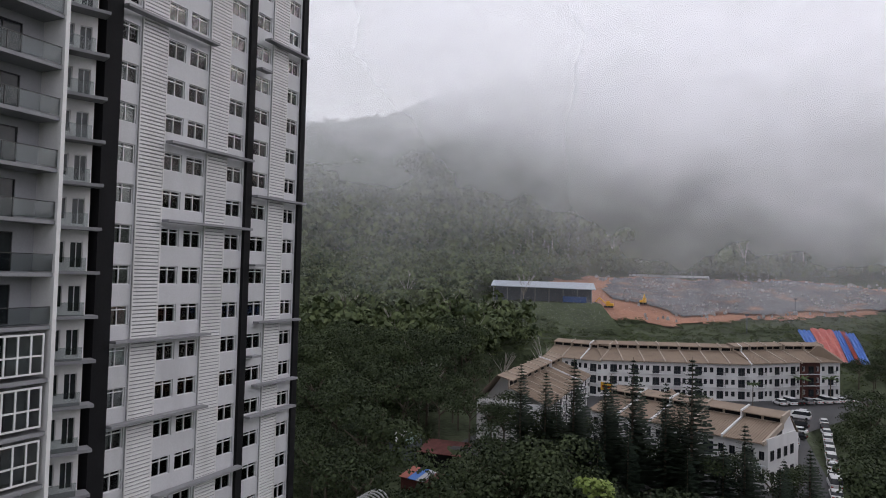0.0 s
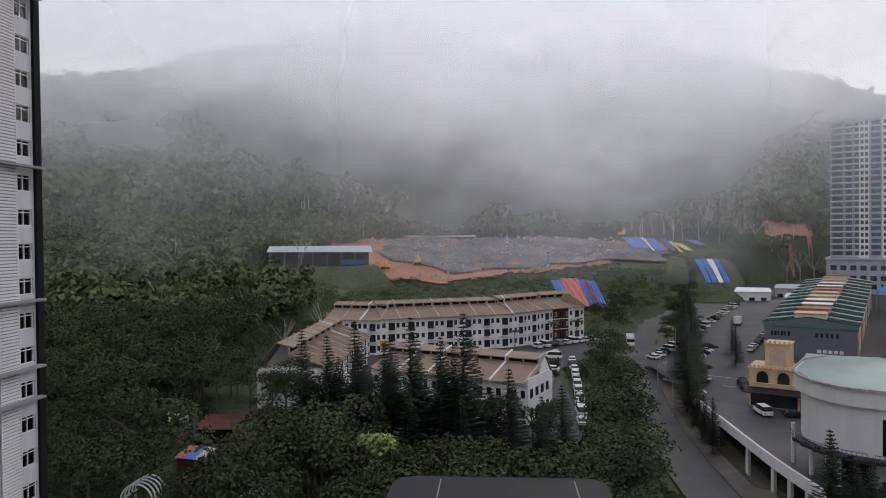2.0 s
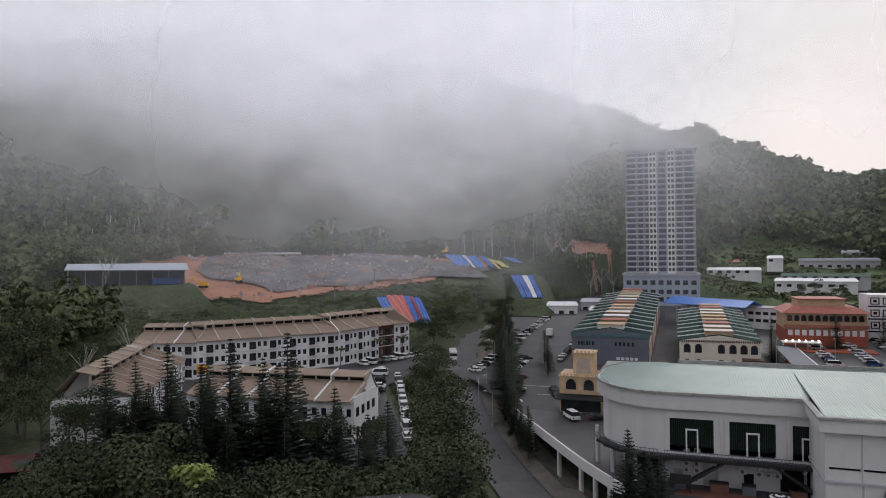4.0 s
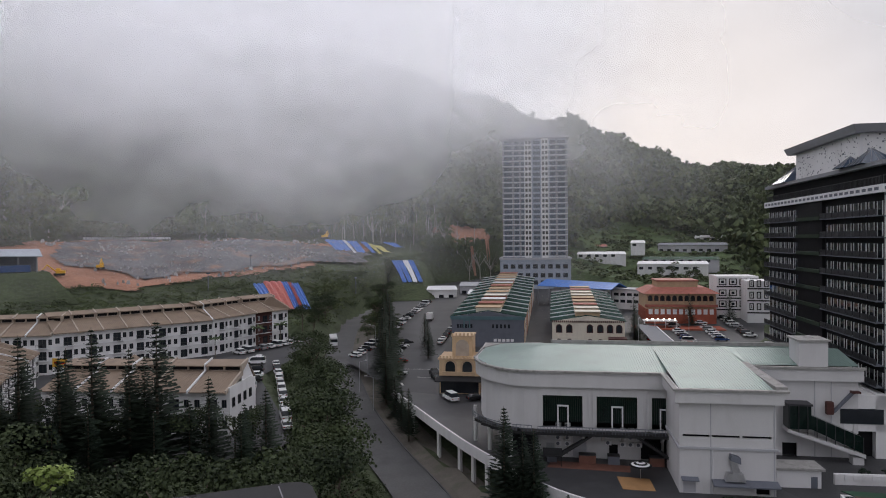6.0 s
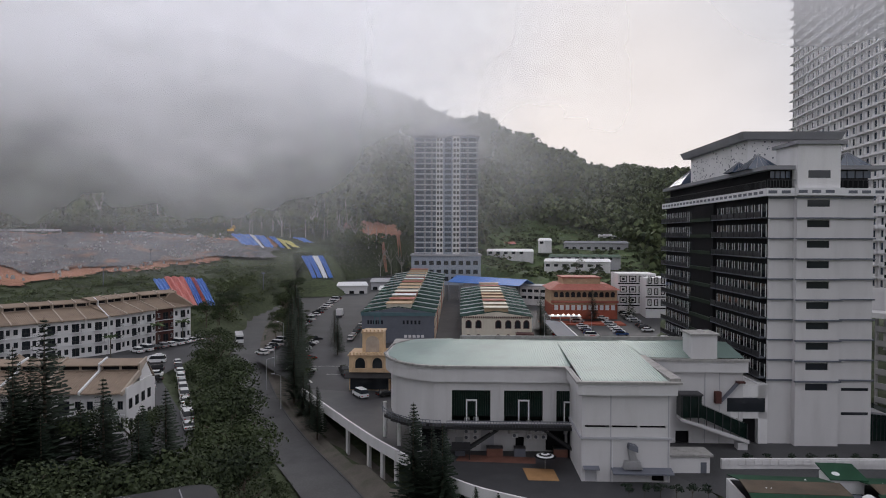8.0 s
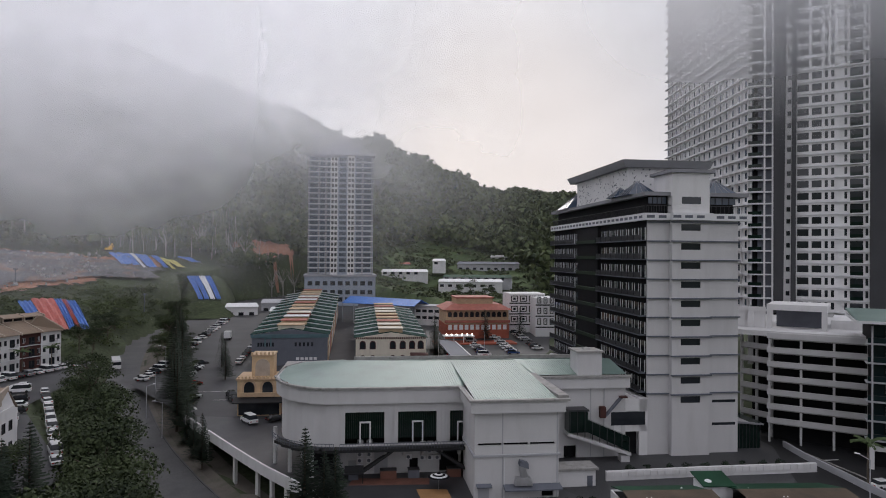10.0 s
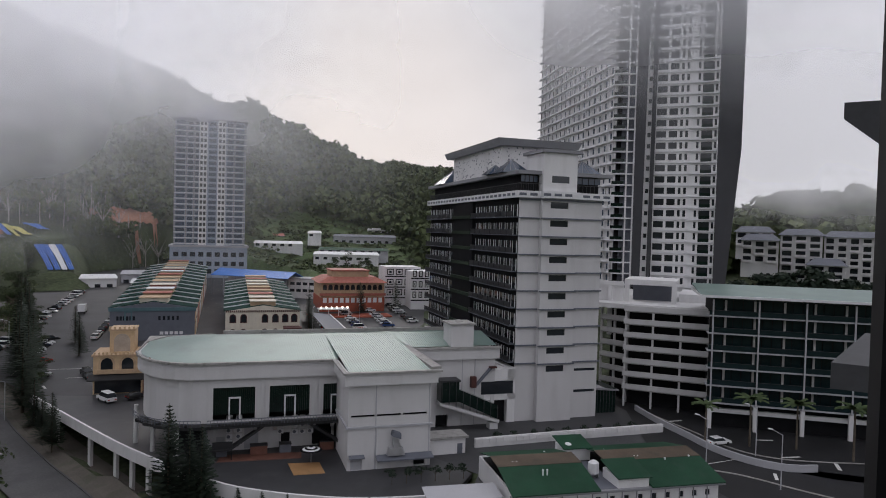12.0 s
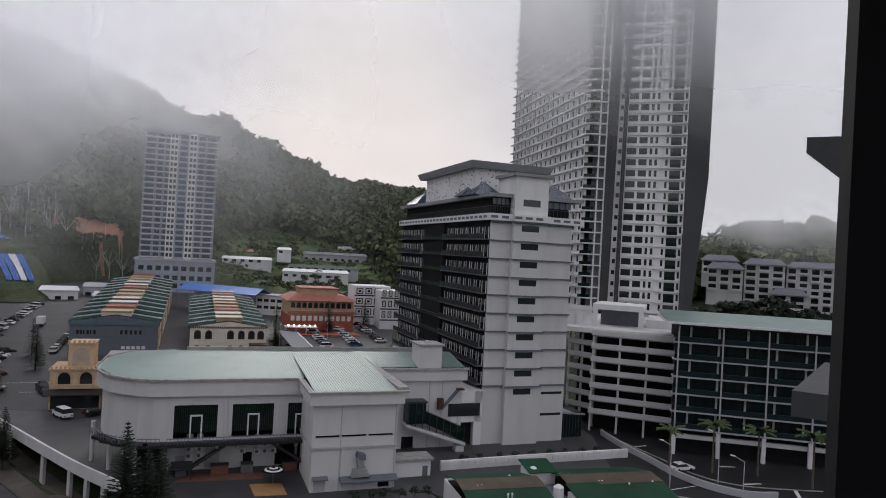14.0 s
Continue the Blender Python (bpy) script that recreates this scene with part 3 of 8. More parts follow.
x, y = sprinkle(900, 32.5, 48.5, 262, 432, lambda x, y: street_scrub(x, y) & ~inside(x, y, TOWN))
rad = rng.uniform(1.5, 4.2, len(x))
tagged(scatter_mesh("scrub", LOW_T, x, y, ground_z(x, y) + rad * 0.5, rad, rad, LEAF), "tangled green scrub between the street and the cleared site", "scrub", kind="stuff")
x, y = sprinkle(170, 41.9, 48.3, 325, 430, lambda x, y: street_scrub(x, y) & ~inside(x, y, TOWN))
rad = rng.uniform(3.0, 5.5, len(x))
tagged(scatter_mesh("valley_forest", MID_T, x, y, ground_z(x, y) + rad * 0.9, rad, rad * 1.2, LEAF), "dark green trees beside the far tower", "forest", kind="stuff")

# ================= windows and repeated building parts =================
MESHES = {}


def shared(key, build):
    if key not in MESHES:
        MESHES[key] = build()
    return MESHES[key]


def frame_mesh(w, h, mull, bar, material, depth=0.12, transom=0.0):
    def build():
        g = Geo().box(0, w, 0, depth, 0, bar).box(0, w, 0, depth, h - bar, h).box(0, bar, 0, depth, bar, h - bar).box(w - bar, w, 0, depth, bar, h - bar)
        for i in range(1, mull + 1):
            x = w * i / (mull + 1)
            g.box(x - bar / 2, x + bar / 2, 0.01, depth - 0.01, bar, h - bar)
        if transom:
            g.box(bar, w - bar, 0.015, depth - 0.015, h * transom - bar / 2, h * transom + bar / 2)
        return g.mesh("window_frame", material)
    return shared(("frame", w, h, mull, bar, material.name, transom), build)


def pane_mesh(w, h, material):
    return shared(("pane", w, h, material.name), lambda: Geo().box(0.02, w - 0.02, 0, 0.03, 0.02, h - 0.02).mesh("pane", material))


def window(parent, m, w, h, mull=1, bar=0.08, fmat=None, gmat=None, transom=0.0, sub=True, name="window"):
    """A framed window as a part; its pane is a part of the frame."""
    fmat, gmat = fmat or LIGHTTRIM, gmat or GLASS
    f = part(name, frame_mesh(w, h, mull, bar, fmat, transom=transom), None, parent, m=m)
    part("pane", pane_mesh(w, h, gmat), None, f, m=pose(0, 0.06, 0))
    return f


def at(x, y, z, rz=0):
    return pose(x, y, z, 0, 0, rz)


def clear_glass():
    m = bpy.data.materials.new("clear_window_glass")
    m.use_nodes = True
    n, l = m.node_tree.nodes, m.node_tree.links
    n.clear()
    o, mx, t, g = n.new("ShaderNodeOutputMaterial"), n.new("ShaderNodeMixShader"), n.new("ShaderNodeBsdfTransparent"), n.new("ShaderNodeBsdfGlossy")
    g.inputs["Roughness"].default_value = 0.05
    t.inputs[0].default_value = (0.75, 0.78, 0.78, 1)
    fr = n.new("ShaderNodeFresnel")
    l.new(fr.outputs[0], mx.inputs[0])
    l.new(t.outputs[0], mx.inputs[1])
    l.new(g.outputs[0], mx.inputs[2])
    l.new(mx.outputs[0], o.inputs[0])
    return m


CLEAR = clear_glass()

# ================= the tower block beside the camera =================
NX, NY, DX, DY = -23.9, 49.6, 0.413, 0.911
tower = thing("apartment_tower", "tall white and grey apartment tower with ribbed panels and black pilasters", "apartment tower", facing(NX, NY, NX + DX, NY + DY))
TOPS = [66.3 - 3.02 * k for k in range(26)]
COLS = [(-0.65, 1.16), (3.9, 5.78), (6.25, 8.2), (10.95, 12.95), (14.36, 16.4), (19.05, 20.86)]
holes = [(a, b, zt - 1.45, zt) for a, b in COLS for zt in TOPS]
part("wall", Geo().wall(-0.7, 13.2, -14, 70, [h for h in holes if h[1] < 13.2]), PALEGREY, tower)
part("wall", Geo().wall(14.05, 21.1, -14, 70, [h for h in holes if h[0] > 14]), PALEGREY, tower)
# Solid black block behind the openings replaces the darkness of real rooms
part("core", Geo().box(-0.7, 21.8, 0.9, 14, -14, 70), BLACKP, tower, "solid black block standing in for unlit rooms")
for a, b in ((1.3, 3.8), (8.38, 10.81), (16.6, 18.93)):
    # Grey backing puts the shade between the ribs into colour
    part("panel_backing", Geo().box(a, b, -0.05, -0.004, -14, 70), MIDGREY, tower, "grey backing, darkened for shade between the ribs")
    g = Geo()
    for x in (a, b - 0.08):
        g.box(x, x + 0.08, -0.17, -0.051, -14, 70)
    for k in range(300):
        g.box(a, b, -0.16, -0.051, -14 + k * 0.28, -14 + k * 0.28 + 0.19)
    part("ribbed_panel", g, WHITE, tower, "white panel of fine horizontal ribs")
part("pilaster", Geo().box(-2.1, -0.72, -0.45, 1.5, -14, 72), BLACKP, tower, "broad black pilaster")
part("pilaster", Geo().box(13.24, 14.04, -0.28, 0.5, -14, 72), BLACKP, tower, "narrow black pilaster")
part("pilaster", Geo().box(21.12, 21.9, -0.25, 14, -14, 72), BLACKP, tower, "black corner pilaster")
for a, b in COLS:
    w = round(b - a, 2)
    cur = shared(("curtain", w), lambda: Geo().box(0.06, w * 0.41, 0, 0.05, 0.05, 1.4).mesh("curtain", CURTAIN))
    for i, zt in enumerate(TOPS):
        f = window(tower, at(a, 0.12, zt - 1.45), w, 1.45, 1, 0.07, LIGHTTRIM, CLEAR, transom=0.8)
        k = random.random()
        part("curtain", cur, None, f, m=at(0, 0.12, 0))
        if k > 0.15:
            part("curtain", cur, None, f, m=at(w * 0.59 - 0.06, 0.12, 0))
LEDGES = [(-0.7, 8.6, 55.1), (3.85, 13.5, 45.9), (3.75, 13.6, 39.65), (15.2, 21.4, 57.8), (14.1, 21.5, 42.8), (-0.6, 8.8, 30.5), (-0.65, 8.8, 24.45), (3.8, 13.4, 18.3), (14.9, 21.3, 31.1), (15.0, 21.1, 25.25), (14.1, 21.0, 22.5), (14.1, 15.6, 54.7), (14.1, 15.6, 36.4), (14.1, 15.4, 28.0)]
for a, b, z in LEDGES:
    part("ledge", Geo().box(a, b, -0.95, -0.225, z - 0.1, z + 0.1), MIDGREY, tower, "projecting grey ledge")

# balcony wing of the same block
wing = thing("balcony_wing", "grey wing of stacked glass-fronted balconies beside the tower", "apartment wing", facing(-22.4 - DX * 12, 39 - DY * 12, -22.4, 39))
FLOORS = [65.5 - 3.0 * k for k in range(27)]
wholes = [(x, x + 2.2, z + 0.05, z + 2.3) for z in FLOORS for x in (2.0, 5.2, 8.4)]
part("wall", Geo().wall(0, 12, -14, 68, wholes, y0=1.7), GREYWALL, wing)
# Black backing in place of unlit rooms behind the balcony doors
part("backing", Geo().box(0, 12, 2.6, 8, -14, 68), BLACKP, wing, "black backing standing in for unlit rooms")
part("fin", Geo().box(11.85, 12.1, -0.25, 1.7, -14, 68), WHITE, wing, "tall white edge fin")
for z in FLOORS:
    part("balcony_slab", shared("bslab", lambda: Geo().box(0, 11.85, -0.1, 1.69, -0.2, 0.02).mesh("balcony_slab", MIDGREY)), None, wing, m=at(0, 0, z))
    if 23 < z < 31:
        part("enclosed_bay", shared("bay", lambda: Geo().box(4, 8.5, -0.15, 1.6, 0.03, 2.75).mesh("enclosed_bay", GREYWALL)), None, wing, "boxed-in balcony", m=at(0, 0, z))
        window(wing, at(8.55, -0.1, z + 0.3), 3.0, 2.3, 3, 0.1, LIGHTTRIM, CLEAR, transom=0.45)
    else:
        b = part("balustrade", shared("bal", lambda: Geo().box(2.5, 11.8, -0.08, -0.05, 0.1, 1.05).mesh("balustrade", CLEAR)), None, wing, "glass balustrade", m=at(0, 0, z))
        part("top_rail", shared("balr", lambda: Geo().box(2.5, 11.8, -0.1, -0.03, 1.05, 1.1).box(5.5, 5.55, -0.1, -0.04, 0, 1.05).box(8.6, 8.65, -0.1, -0.04, 0, 1.05).mesh("top_rail", DARKTRIM)), None, b)
    for x in (2.0, 5.2, 8.4):
        window(wing, at(x, 1.75, z + 0.05), 2.2, 2.25, 1, 0.06, DARKTRIM, GLASS, name="balcony_door")
ax, ay = pol(-30.1, 52.5)
bx, by = pol(-27.75, 53.0)
L = math.hypot(bx - ax, by - ay)
wing2 = thing("service_wing", "white recessed wing with small balconies and grey slabs", "apartment wing", facing(ax, ay, bx, by))
wh2 = [(0.25, 0.75, z + 0.6, z + 2.1) for z in FLOORS] + [(1.1, 1.9, z + 0.3, z + 2.1) for z in FLOORS]
part("wall", Geo().wall(-0.5, L, -14, 68, wh2), WHITE, wing2)
# Black backing again stands in for rooms without light
part("backing", Geo().box(-0.5, L, 0.6, 5, -14, 68), BLACKP, wing2, "black backing standing in for unlit rooms")
for i, z in enumerate(FLOORS):
    part("balcony_slab", shared("bslab2", lambda: Geo().box(-0.3, L + 0.5, -1.3, 0, -0.12, 0.1).mesh("balcony_slab", MIDGREY)), None, wing2, m=at(0, 0, z))
    part("balustrade", shared("bal2", lambda: Geo().box(-0.3, L - 0.4, -1.28, -1.25, 0.1, 0.95).box(-0.3, L - 0.4, -1.3, -1.22, 0.95, 1.0).mesh("balustrade", CLEAR)), None, wing2, "glass balustrade", m=at(0, 0, z))
    window(wing2, at(0.25, 0.1, z + 0.6), 0.5, 1.5, 0, 0.05)
    window(wing2, at(1.1, 0.1, z + 0.3), 0.8, 1.8, 1, 0.05)

# ================= banquet hall with green roof =================
HM = facing(89.2, 46.3, 89.2 + UX, 46.3 + UY)
hall = thing("banquet_hall", "white rounded banquet hall with a pale green metal roof", "hall", HM)
# curved west end in plan
arc = [(-20, 11.0)] + [(-20 - 10.5 * math.sin(radians(a)), 24.5 - 13.5 * math.cos(radians(a))) for a in range(12, 91, 12)] + [(-30, 32), (-27, 37), (-20, 39)]
plan = arc + [(12.8, 39), (12.8, 10.9), (0, 10.9)]
up_holes = [(-19.2, -12.9, 5.6, 10.75), (-10.7, -4.4, 5.6, 10.75), (-2.2, -0.02, 5.6, 10.75)]
low_holes = [(-18.7, -17.4, 0.1, 2.3), (-14.4, -12.2, 0.1, 4.2), (-8.6, -7.2, 0.1, 2.4), (-3.6, -0.4, 0.1, 4.4)]
part("front_wall", Geo().wall(-20, 0, 4.84, 12.2, up_holes, y0=11.0, thick=0.4), HALLWHITE, hall)
part("lower_wall", Geo().wall(-20, 0, 0, 4.85, low_holes, y0=13.6, thick=0.3), HALLWHITE, hall, "recessed ground-floor wall")
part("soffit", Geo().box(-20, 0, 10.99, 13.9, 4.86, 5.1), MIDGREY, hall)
cw = Geo().prism(arc + [(-20 + (x + 20) * 0.965, 24.8 + (y - 24.8) * 0.965) for x, y in reversed(arc)], 4.84, 12.2)
part("curved_wall", cw, HALLWHITE, hall, "curved white end wall")
# Recessed wall and soffits are coloured grey to stand in for shade
inner = [(-20 + (x + 20) * 0.68, 24.5 + (y - 24.5) * 0.76) for x, y in arc]
part("recessed_wall", Geo().prism(inner + [(-12, 38.5), (-12, 14.0)], 0, 4.83), GREYWALL, hall, "wall behind the columns, greyed in place of shade")
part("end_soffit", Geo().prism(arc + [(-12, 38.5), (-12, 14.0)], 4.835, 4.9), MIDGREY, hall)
ring = [(-20.2, 10.4)] + [(-20.3 - 11.2 * math.sin(radians(a)), 24.5 - 14.2 * math.cos(radians(a))) for a in range(12, 91, 12)] + [(-31, 32.5), (-28, 38), (-20, 40)]
fas = Geo().prism([(0, 10.4)] + ring + [(-20 + (x + 20) * 0.95, 25 + (y - 25) * 0.95) for x, y in reversed(ring)] + [(0, 11.0)], 12.2, 14.55)
part("fascia", fas, HALLWHITE, hall, "deep white roof fascia")
gut = Geo()
for (x1, y1), (x2, y2) in zip([(0, 10.4)] + ring, ring):
    gut.hexa([(x1, y1 - 0.35, 14.5), (x2 - 0.3, y2 - 0.3, 14.5), (x2, y2 + 0.3, 14.5), (x1, y1 + 0.3, 14.5)], [(x1, y1 - 0.35, 14.85), (x2 - 0.3, y2 - 0.3, 14.85), (x2, y2 + 0.3, 14.85), (x1, y1 + 0.3, 14.85)])
part("gutter", gut, CONCRETE, hall, "weathered grey gutter edge")
part("rear_wall", Geo().box(-20, 31, 38.6, 39, 0, 14.4).box(30.6, 31, 19, 38.6, 0, 14.4), HALLWHITE, hall)
# roof: two slopes meeting in a long ridge
ridge_y, ridge_z = 27.5, 16.4
roof = Geo()
edge = [(x + 0.4, y + 0.4) for x, y in ring]
for (x1, y1), (x2, y2) in zip(edge, edge[1:]):
    roof.quad((x1, y1, 14.75), (-19, ridge_y, ridge_z), (x2, y2, 14.75))
roof.quad((-19.8, 10.8, 14.75), (0.0, 10.8, 14.75), (0.0, ridge_y, ridge_z), (-19, ridge_y, ridge_z))
roof.quad((0.0, -0.3, 14.75), (12.6, -0.3, 14.75), (12.6, ridge_y, ridge_z), (0.0, ridge_y, ridge_z))
roof.quad((14.2, 19.0, 14.9), (31.2, 19.0, 14.9), (31.2, ridge_y, ridge_z), (14.2, ridge_y, ridge_z))
roof.quad((12.6, ridge_y, ridge_z), (12.6, 19, 15.6), (14.2, 19.0, 14.95), (14.2, ridge_y, ridge_z))
roof.quad((-19, ridge_y, ridge_z), (31.2, ridge_y, ridge_z), (31.2, 39.6, 14.75), (-19.6, 39.8, 14.75))
roof.quad((0, 10.8, 14.75), (0, 10.8, 15.42), (0, ridge_y, ridge_z))
rf = part("roof", roof, GREENROOF, hall, "pale green standing-seam metal roof")
seams = Geo()
for i in range(125):
    x = -19.4 + i * 0.4
    y0, z0 = (10.8, 14.75) if x < 0 else ((-0.3, 14.75) if x < 12.5 else (19.0, 14.9))
    if 12.5 < x < 14.2:
        continue
    k = 0.05
    seams.hexa([(x, y0, z0), (x + k, y0, z0), (x + k, ridge_y, ridge_z), (x, ridge_y, ridge_z)], [(x, y0, z0 + k), (x + k, y0, z0 + k), (x + k, ridge_y, ridge_z + k), (x, ridge_y, ridge_z + k)])
    seams.hexa([(x, ridge_y, ridge_z), (x + k, ridge_y, ridge_z), (x + k, 39.5, 14.77), (x, 39.5, 14.77)], [(x, ridge_y, ridge_z + k), (x + k, ridge_y, ridge_z + k), (x + k, 39.5, 14.82), (x, 39.5, 14.82)])
part("roof_seams", seams, GREENROOF, rf)
part("rear_parapet", Geo().box(-18, 31, 39.3, 39.8, 14.6, 15.5), CONCRETE, hall, "stained grey rear parapet")
# projecting block
part("block_wall", Geo().wall(0, 12.8, 0, 12.9, [(0.45, 4.05, 7.95, 8.3), (4.35, 8.1, 7.95, 8.3), (8.4, 12.2, 7.95, 8.3), (0.5, 2.2, 0.05, 1.9), (10.2, 12.0, 0.15, 1.0)], y0=0, thick=0.4).box(-0.001, 0.4, 0.4, 11.0, 0, 12.9).box(12.4, 12.8, 0.4, 38, 0, 12.9), HALLWHITE, hall)
# Black filling block imitates the unlit inside of the projecting block
part("block_backing", Geo().box(0.5, 12.3, 0.7, 10.5, 0.1, 12.7), BLACKP, hall, "black fill standing in for the unlit interior")
part("block_fascia", Geo().box(-0.7, 13.6, -0.9, -0.2, 12.9, 14.7).box(-0.7, 0.0, -0.2, 10.4, 12.9, 14.7).box(12.9, 13.6, -0.2, 18.9, 12.9, 14.7).box(-0.001, 12.89, -0.19, 0.39, 12.905, 13.3), HALLWHITE, hall, "deep white roof fascia")
part("block_gutter", Geo().box(-1.0, 14.2, -1.2, -0.4, 14.6, 14.9).box(-1.0, -0.4, -0.4, 10.4, 14.6, 14.9).box(12.65, 14.2, -0.4, 19.2, 14.705, 15.3), CONCRETE, hall, "weathered grey gutter edge")
part("string_course", Geo().box(-0.25, 13.05, -0.25, -0.004, 6.3, 6.6).box(-0.25, -0.004, 0, 10.8, 6.3, 6.6), GREYWALL, hall)
for x in (4.2, 12.55):
    part("pilaster", Geo().box(x - 0.08, x + 0.08, -0.06, -0.004, 0.05, 12.88), GREYWALL, hall)
part("rain_pipe", Geo().cyl(4.45, -0.1, 0.05, 6.25, 0.06), LIGHTTRIM, hall)
part("canopy", Geo().hexa([(4.3, -1.6, 1.55), (13.0, -1.6, 1.55), (13.0, 0, 1.95), (4.3, 0, 1.95)], [(4.3, -1.6, 1.75), (13.0, -1.6, 1.75), (13.0, 0, 2.15), (4.3, 0, 2.15)]), SLATE, hall, "dark lean-to canopy")
part("door_hood", Geo().hexa([(0.2, -1.0, 2.0), (2.5, -1.0, 2.0), (2.5, 0, 2.2), (0.2, 0, 2.2)], [(0.2, -1.0, 2.1), (2.5, -1.0, 2.1), (2.5, 0, 2.35), (0.2, 0, 2.35)]), SLATE, hall)
part("door", Geo().box(0.5, 2.2, 0.15, 0.2, 0.05, 1.9), GREYWALL, hall)
duct = thing("kitchen_exhaust", "grey sheet-metal kitchen exhaust hood with a bent duct", "exhaust hood", HM)
part("hood", Geo().hexa([(5.9, -1.1, 2.2), (8.6, -1.1, 2.2), (8.6, -0.01, 2.2), (5.9, -0.01, 2.2)], [(6.2, -1.0, 3.3), (8.3, -1.0, 3.3), (8.3, -0.01, 3.3), (6.2, -0.01, 3.3)]), CHROME, duct)
part("duct", Geo().hexa([(6.9, -0.9, 3.3), (8.0, -0.9, 3.3), (8.0, -0.1, 3.3), (6.9, -0.1, 3.3)], [(6.6, -0.8, 5.2), (7.3, -0.8, 5.2), (7.3, -0.05, 5.2), (6.6, -0.05, 5.2)]), CHROME, duct)
part("cowl", Geo().hexa([(6.5, -1.3, 5.2), (7.9, -1.3, 4.7), (7.9, -0.1, 4.7), (6.5, -0.1, 5.2)], [(6.7, -1.2, 5.9), (7.9, -1.2, 5.5), (7.9, -0.1, 5.5), (6.7, -0.1, 5.9)]), SLATE, duct)
# tall green windows with inner doorways
for x0, x1 in ((-19.2, -12.9), (-10.7, -4.4), (-2.2, -0.02)):
    w = round(x1 - x0, 2)
    f = part("tall_window", Geo().box(0, w, 0.25, 0.3, 0.9, 5.1), GREENGLASS, hall, "tall dark green glazing", m=at(x0, 11.0, 5.6))
    ribs = Geo()
    for i in range(int(w / 0.3)):
        ribs.box(i * 0.3 + 0.1, i * 0.3 + 0.14, 0.2, 0.25, 0.9, 5.1)
    part("glazing_bar", ribs, STEELBLACK, f)
    dx = 2.3 if w > 3 else 1.2
    part("door_frame", Geo().box(dx, dx + 0.22, -0.05, 0.2, 0, 3.4).box(dx + 1.6, dx + 1.82, -0.05, 0.2, 0, 3.4).box(dx, dx + 1.82, -0.05, 0.2, 3.4, 3.62) if w > 3 else Geo().box(dx, dx + 0.2, -0.05, 0.2, 0, 3.4).box(dx + 0.2, w, -0.05, 0.2, 3.2, 3.4), LIGHTTRIM, f, "white door surround")
# Black slab behind the tall windows imitates the unlit hall
part("upper_backing", Geo().box(-19.8, 12.2, 14.4, 14.8, 0.1, 12.1), BLACKP, hall, "black fill standing in for the unlit interior")
for x in (-12.0, -11.3, -3.6, -2.9):
    part("pilaster", Geo().box(x, x + 0.35, 10.8, 10.996, 5.55, 12.18), HALLWHITE, hall)
# balcony round the hall
balc = Geo()
for i in range(len(ring) - 5):
    (x1, y1), (x2, y2) = ([(0, 10.4)] + ring)[i], ring[i]
    balc.hexa([(x1, y1 - 1.6, 4.85), (x2 - (0.9 if i else 0), y2 - 1.4, 4.85), (x2, y2 + 0.55, 4.85), (x1, y1 + 0.55, 4.85)], [(x1, y1 - 1.6, 5.3), (x2 - (0.9 if i else 0), y2 - 1.4, 5.3), (x2, y2 + 0.55, 5.3), (x1, y1 + 0.55, 5.3)])
part("balcony", balc, STEELBLACK, hall, "dark balcony slab along the first floor")
for i in range(7):
    x = -19 + i * 3.0
    part("bracket", shared("bracket", lambda: Geo().hexa([(0, 9.9, 4.1), (0.4, 9.9, 4.1), (0.4, 10.99, 3.7), (0, 10.99, 3.7)], [(0, 8.9, 4.84), (0.4, 8.9, 4.84), (0.4, 10.99, 4.84), (0, 10.99, 4.84)]).mesh("bracket", HALLWHITE)), None, hall, m=at(x, 0, 0))
rails = Geo()
for i in range(41):
    rails.box(-20 + i * 0.5, -20 + i * 0.5 + 0.06, 8.85, 8.91, 5.3, 6.25)
rails.box(-20, 0, 8.82, 8.94, 6.2, 6.3).box(-20, 0, 8.84, 8.92, 5.72, 5.78)
part("railing", rails, SLATE, hall, "grey metal balcony railing")
cr = Geo()
for (x1, y1), (x2, y2) in zip(ring[:6], ring[1:7]):
    cr.rod((x1 - 0.7, y1 - 1.3, 6.25), (x2 - 0.85, y2 - 1.1, 6.25), 0.06).rod((x1 - 0.7, y1 - 1.3, 5.75), (x2 - 0.85, y2 - 1.1, 5.75), 0.04)
    for k in range(4):
        t = k / 4
        cr.rod((x1 + (x2 - x1) * t - 0.75, y1 + (y2 - y1) * t - 1.2, 5.2), (x1 + (x2 - x1) * t - 0.75, y1 + (y2 - y1) * t - 1.2, 6.25), 0.04, n=4)
part("railing", cr, SLATE, hall, "curved grey metal railing")
for x, y in ((-24.5, 12.0), (-28.3, 16.0), (-31.3, 21.0), (-32, 27)):
    part("column", Geo().cyl(x, y, 0, 4.85, 0.35, n=12), HALLWHITE, hall)
# Black panel paints in the shaded recess under the hall's left end
part("shopfront", Geo().hexa([(-24.4, 12.3, 0.8), (-20.6, 10.75, 0.8), (-20.5, 10.95, 0.8), (-24.2, 12.6, 0.8)], [(-24.4, 12.3, 4.7), (-20.6, 10.75, 4.7), (-20.5, 10.95, 4.7), (-24.2, 12.6, 4.7)]), BLACKP, hall, "black panel standing in for the dark recess")
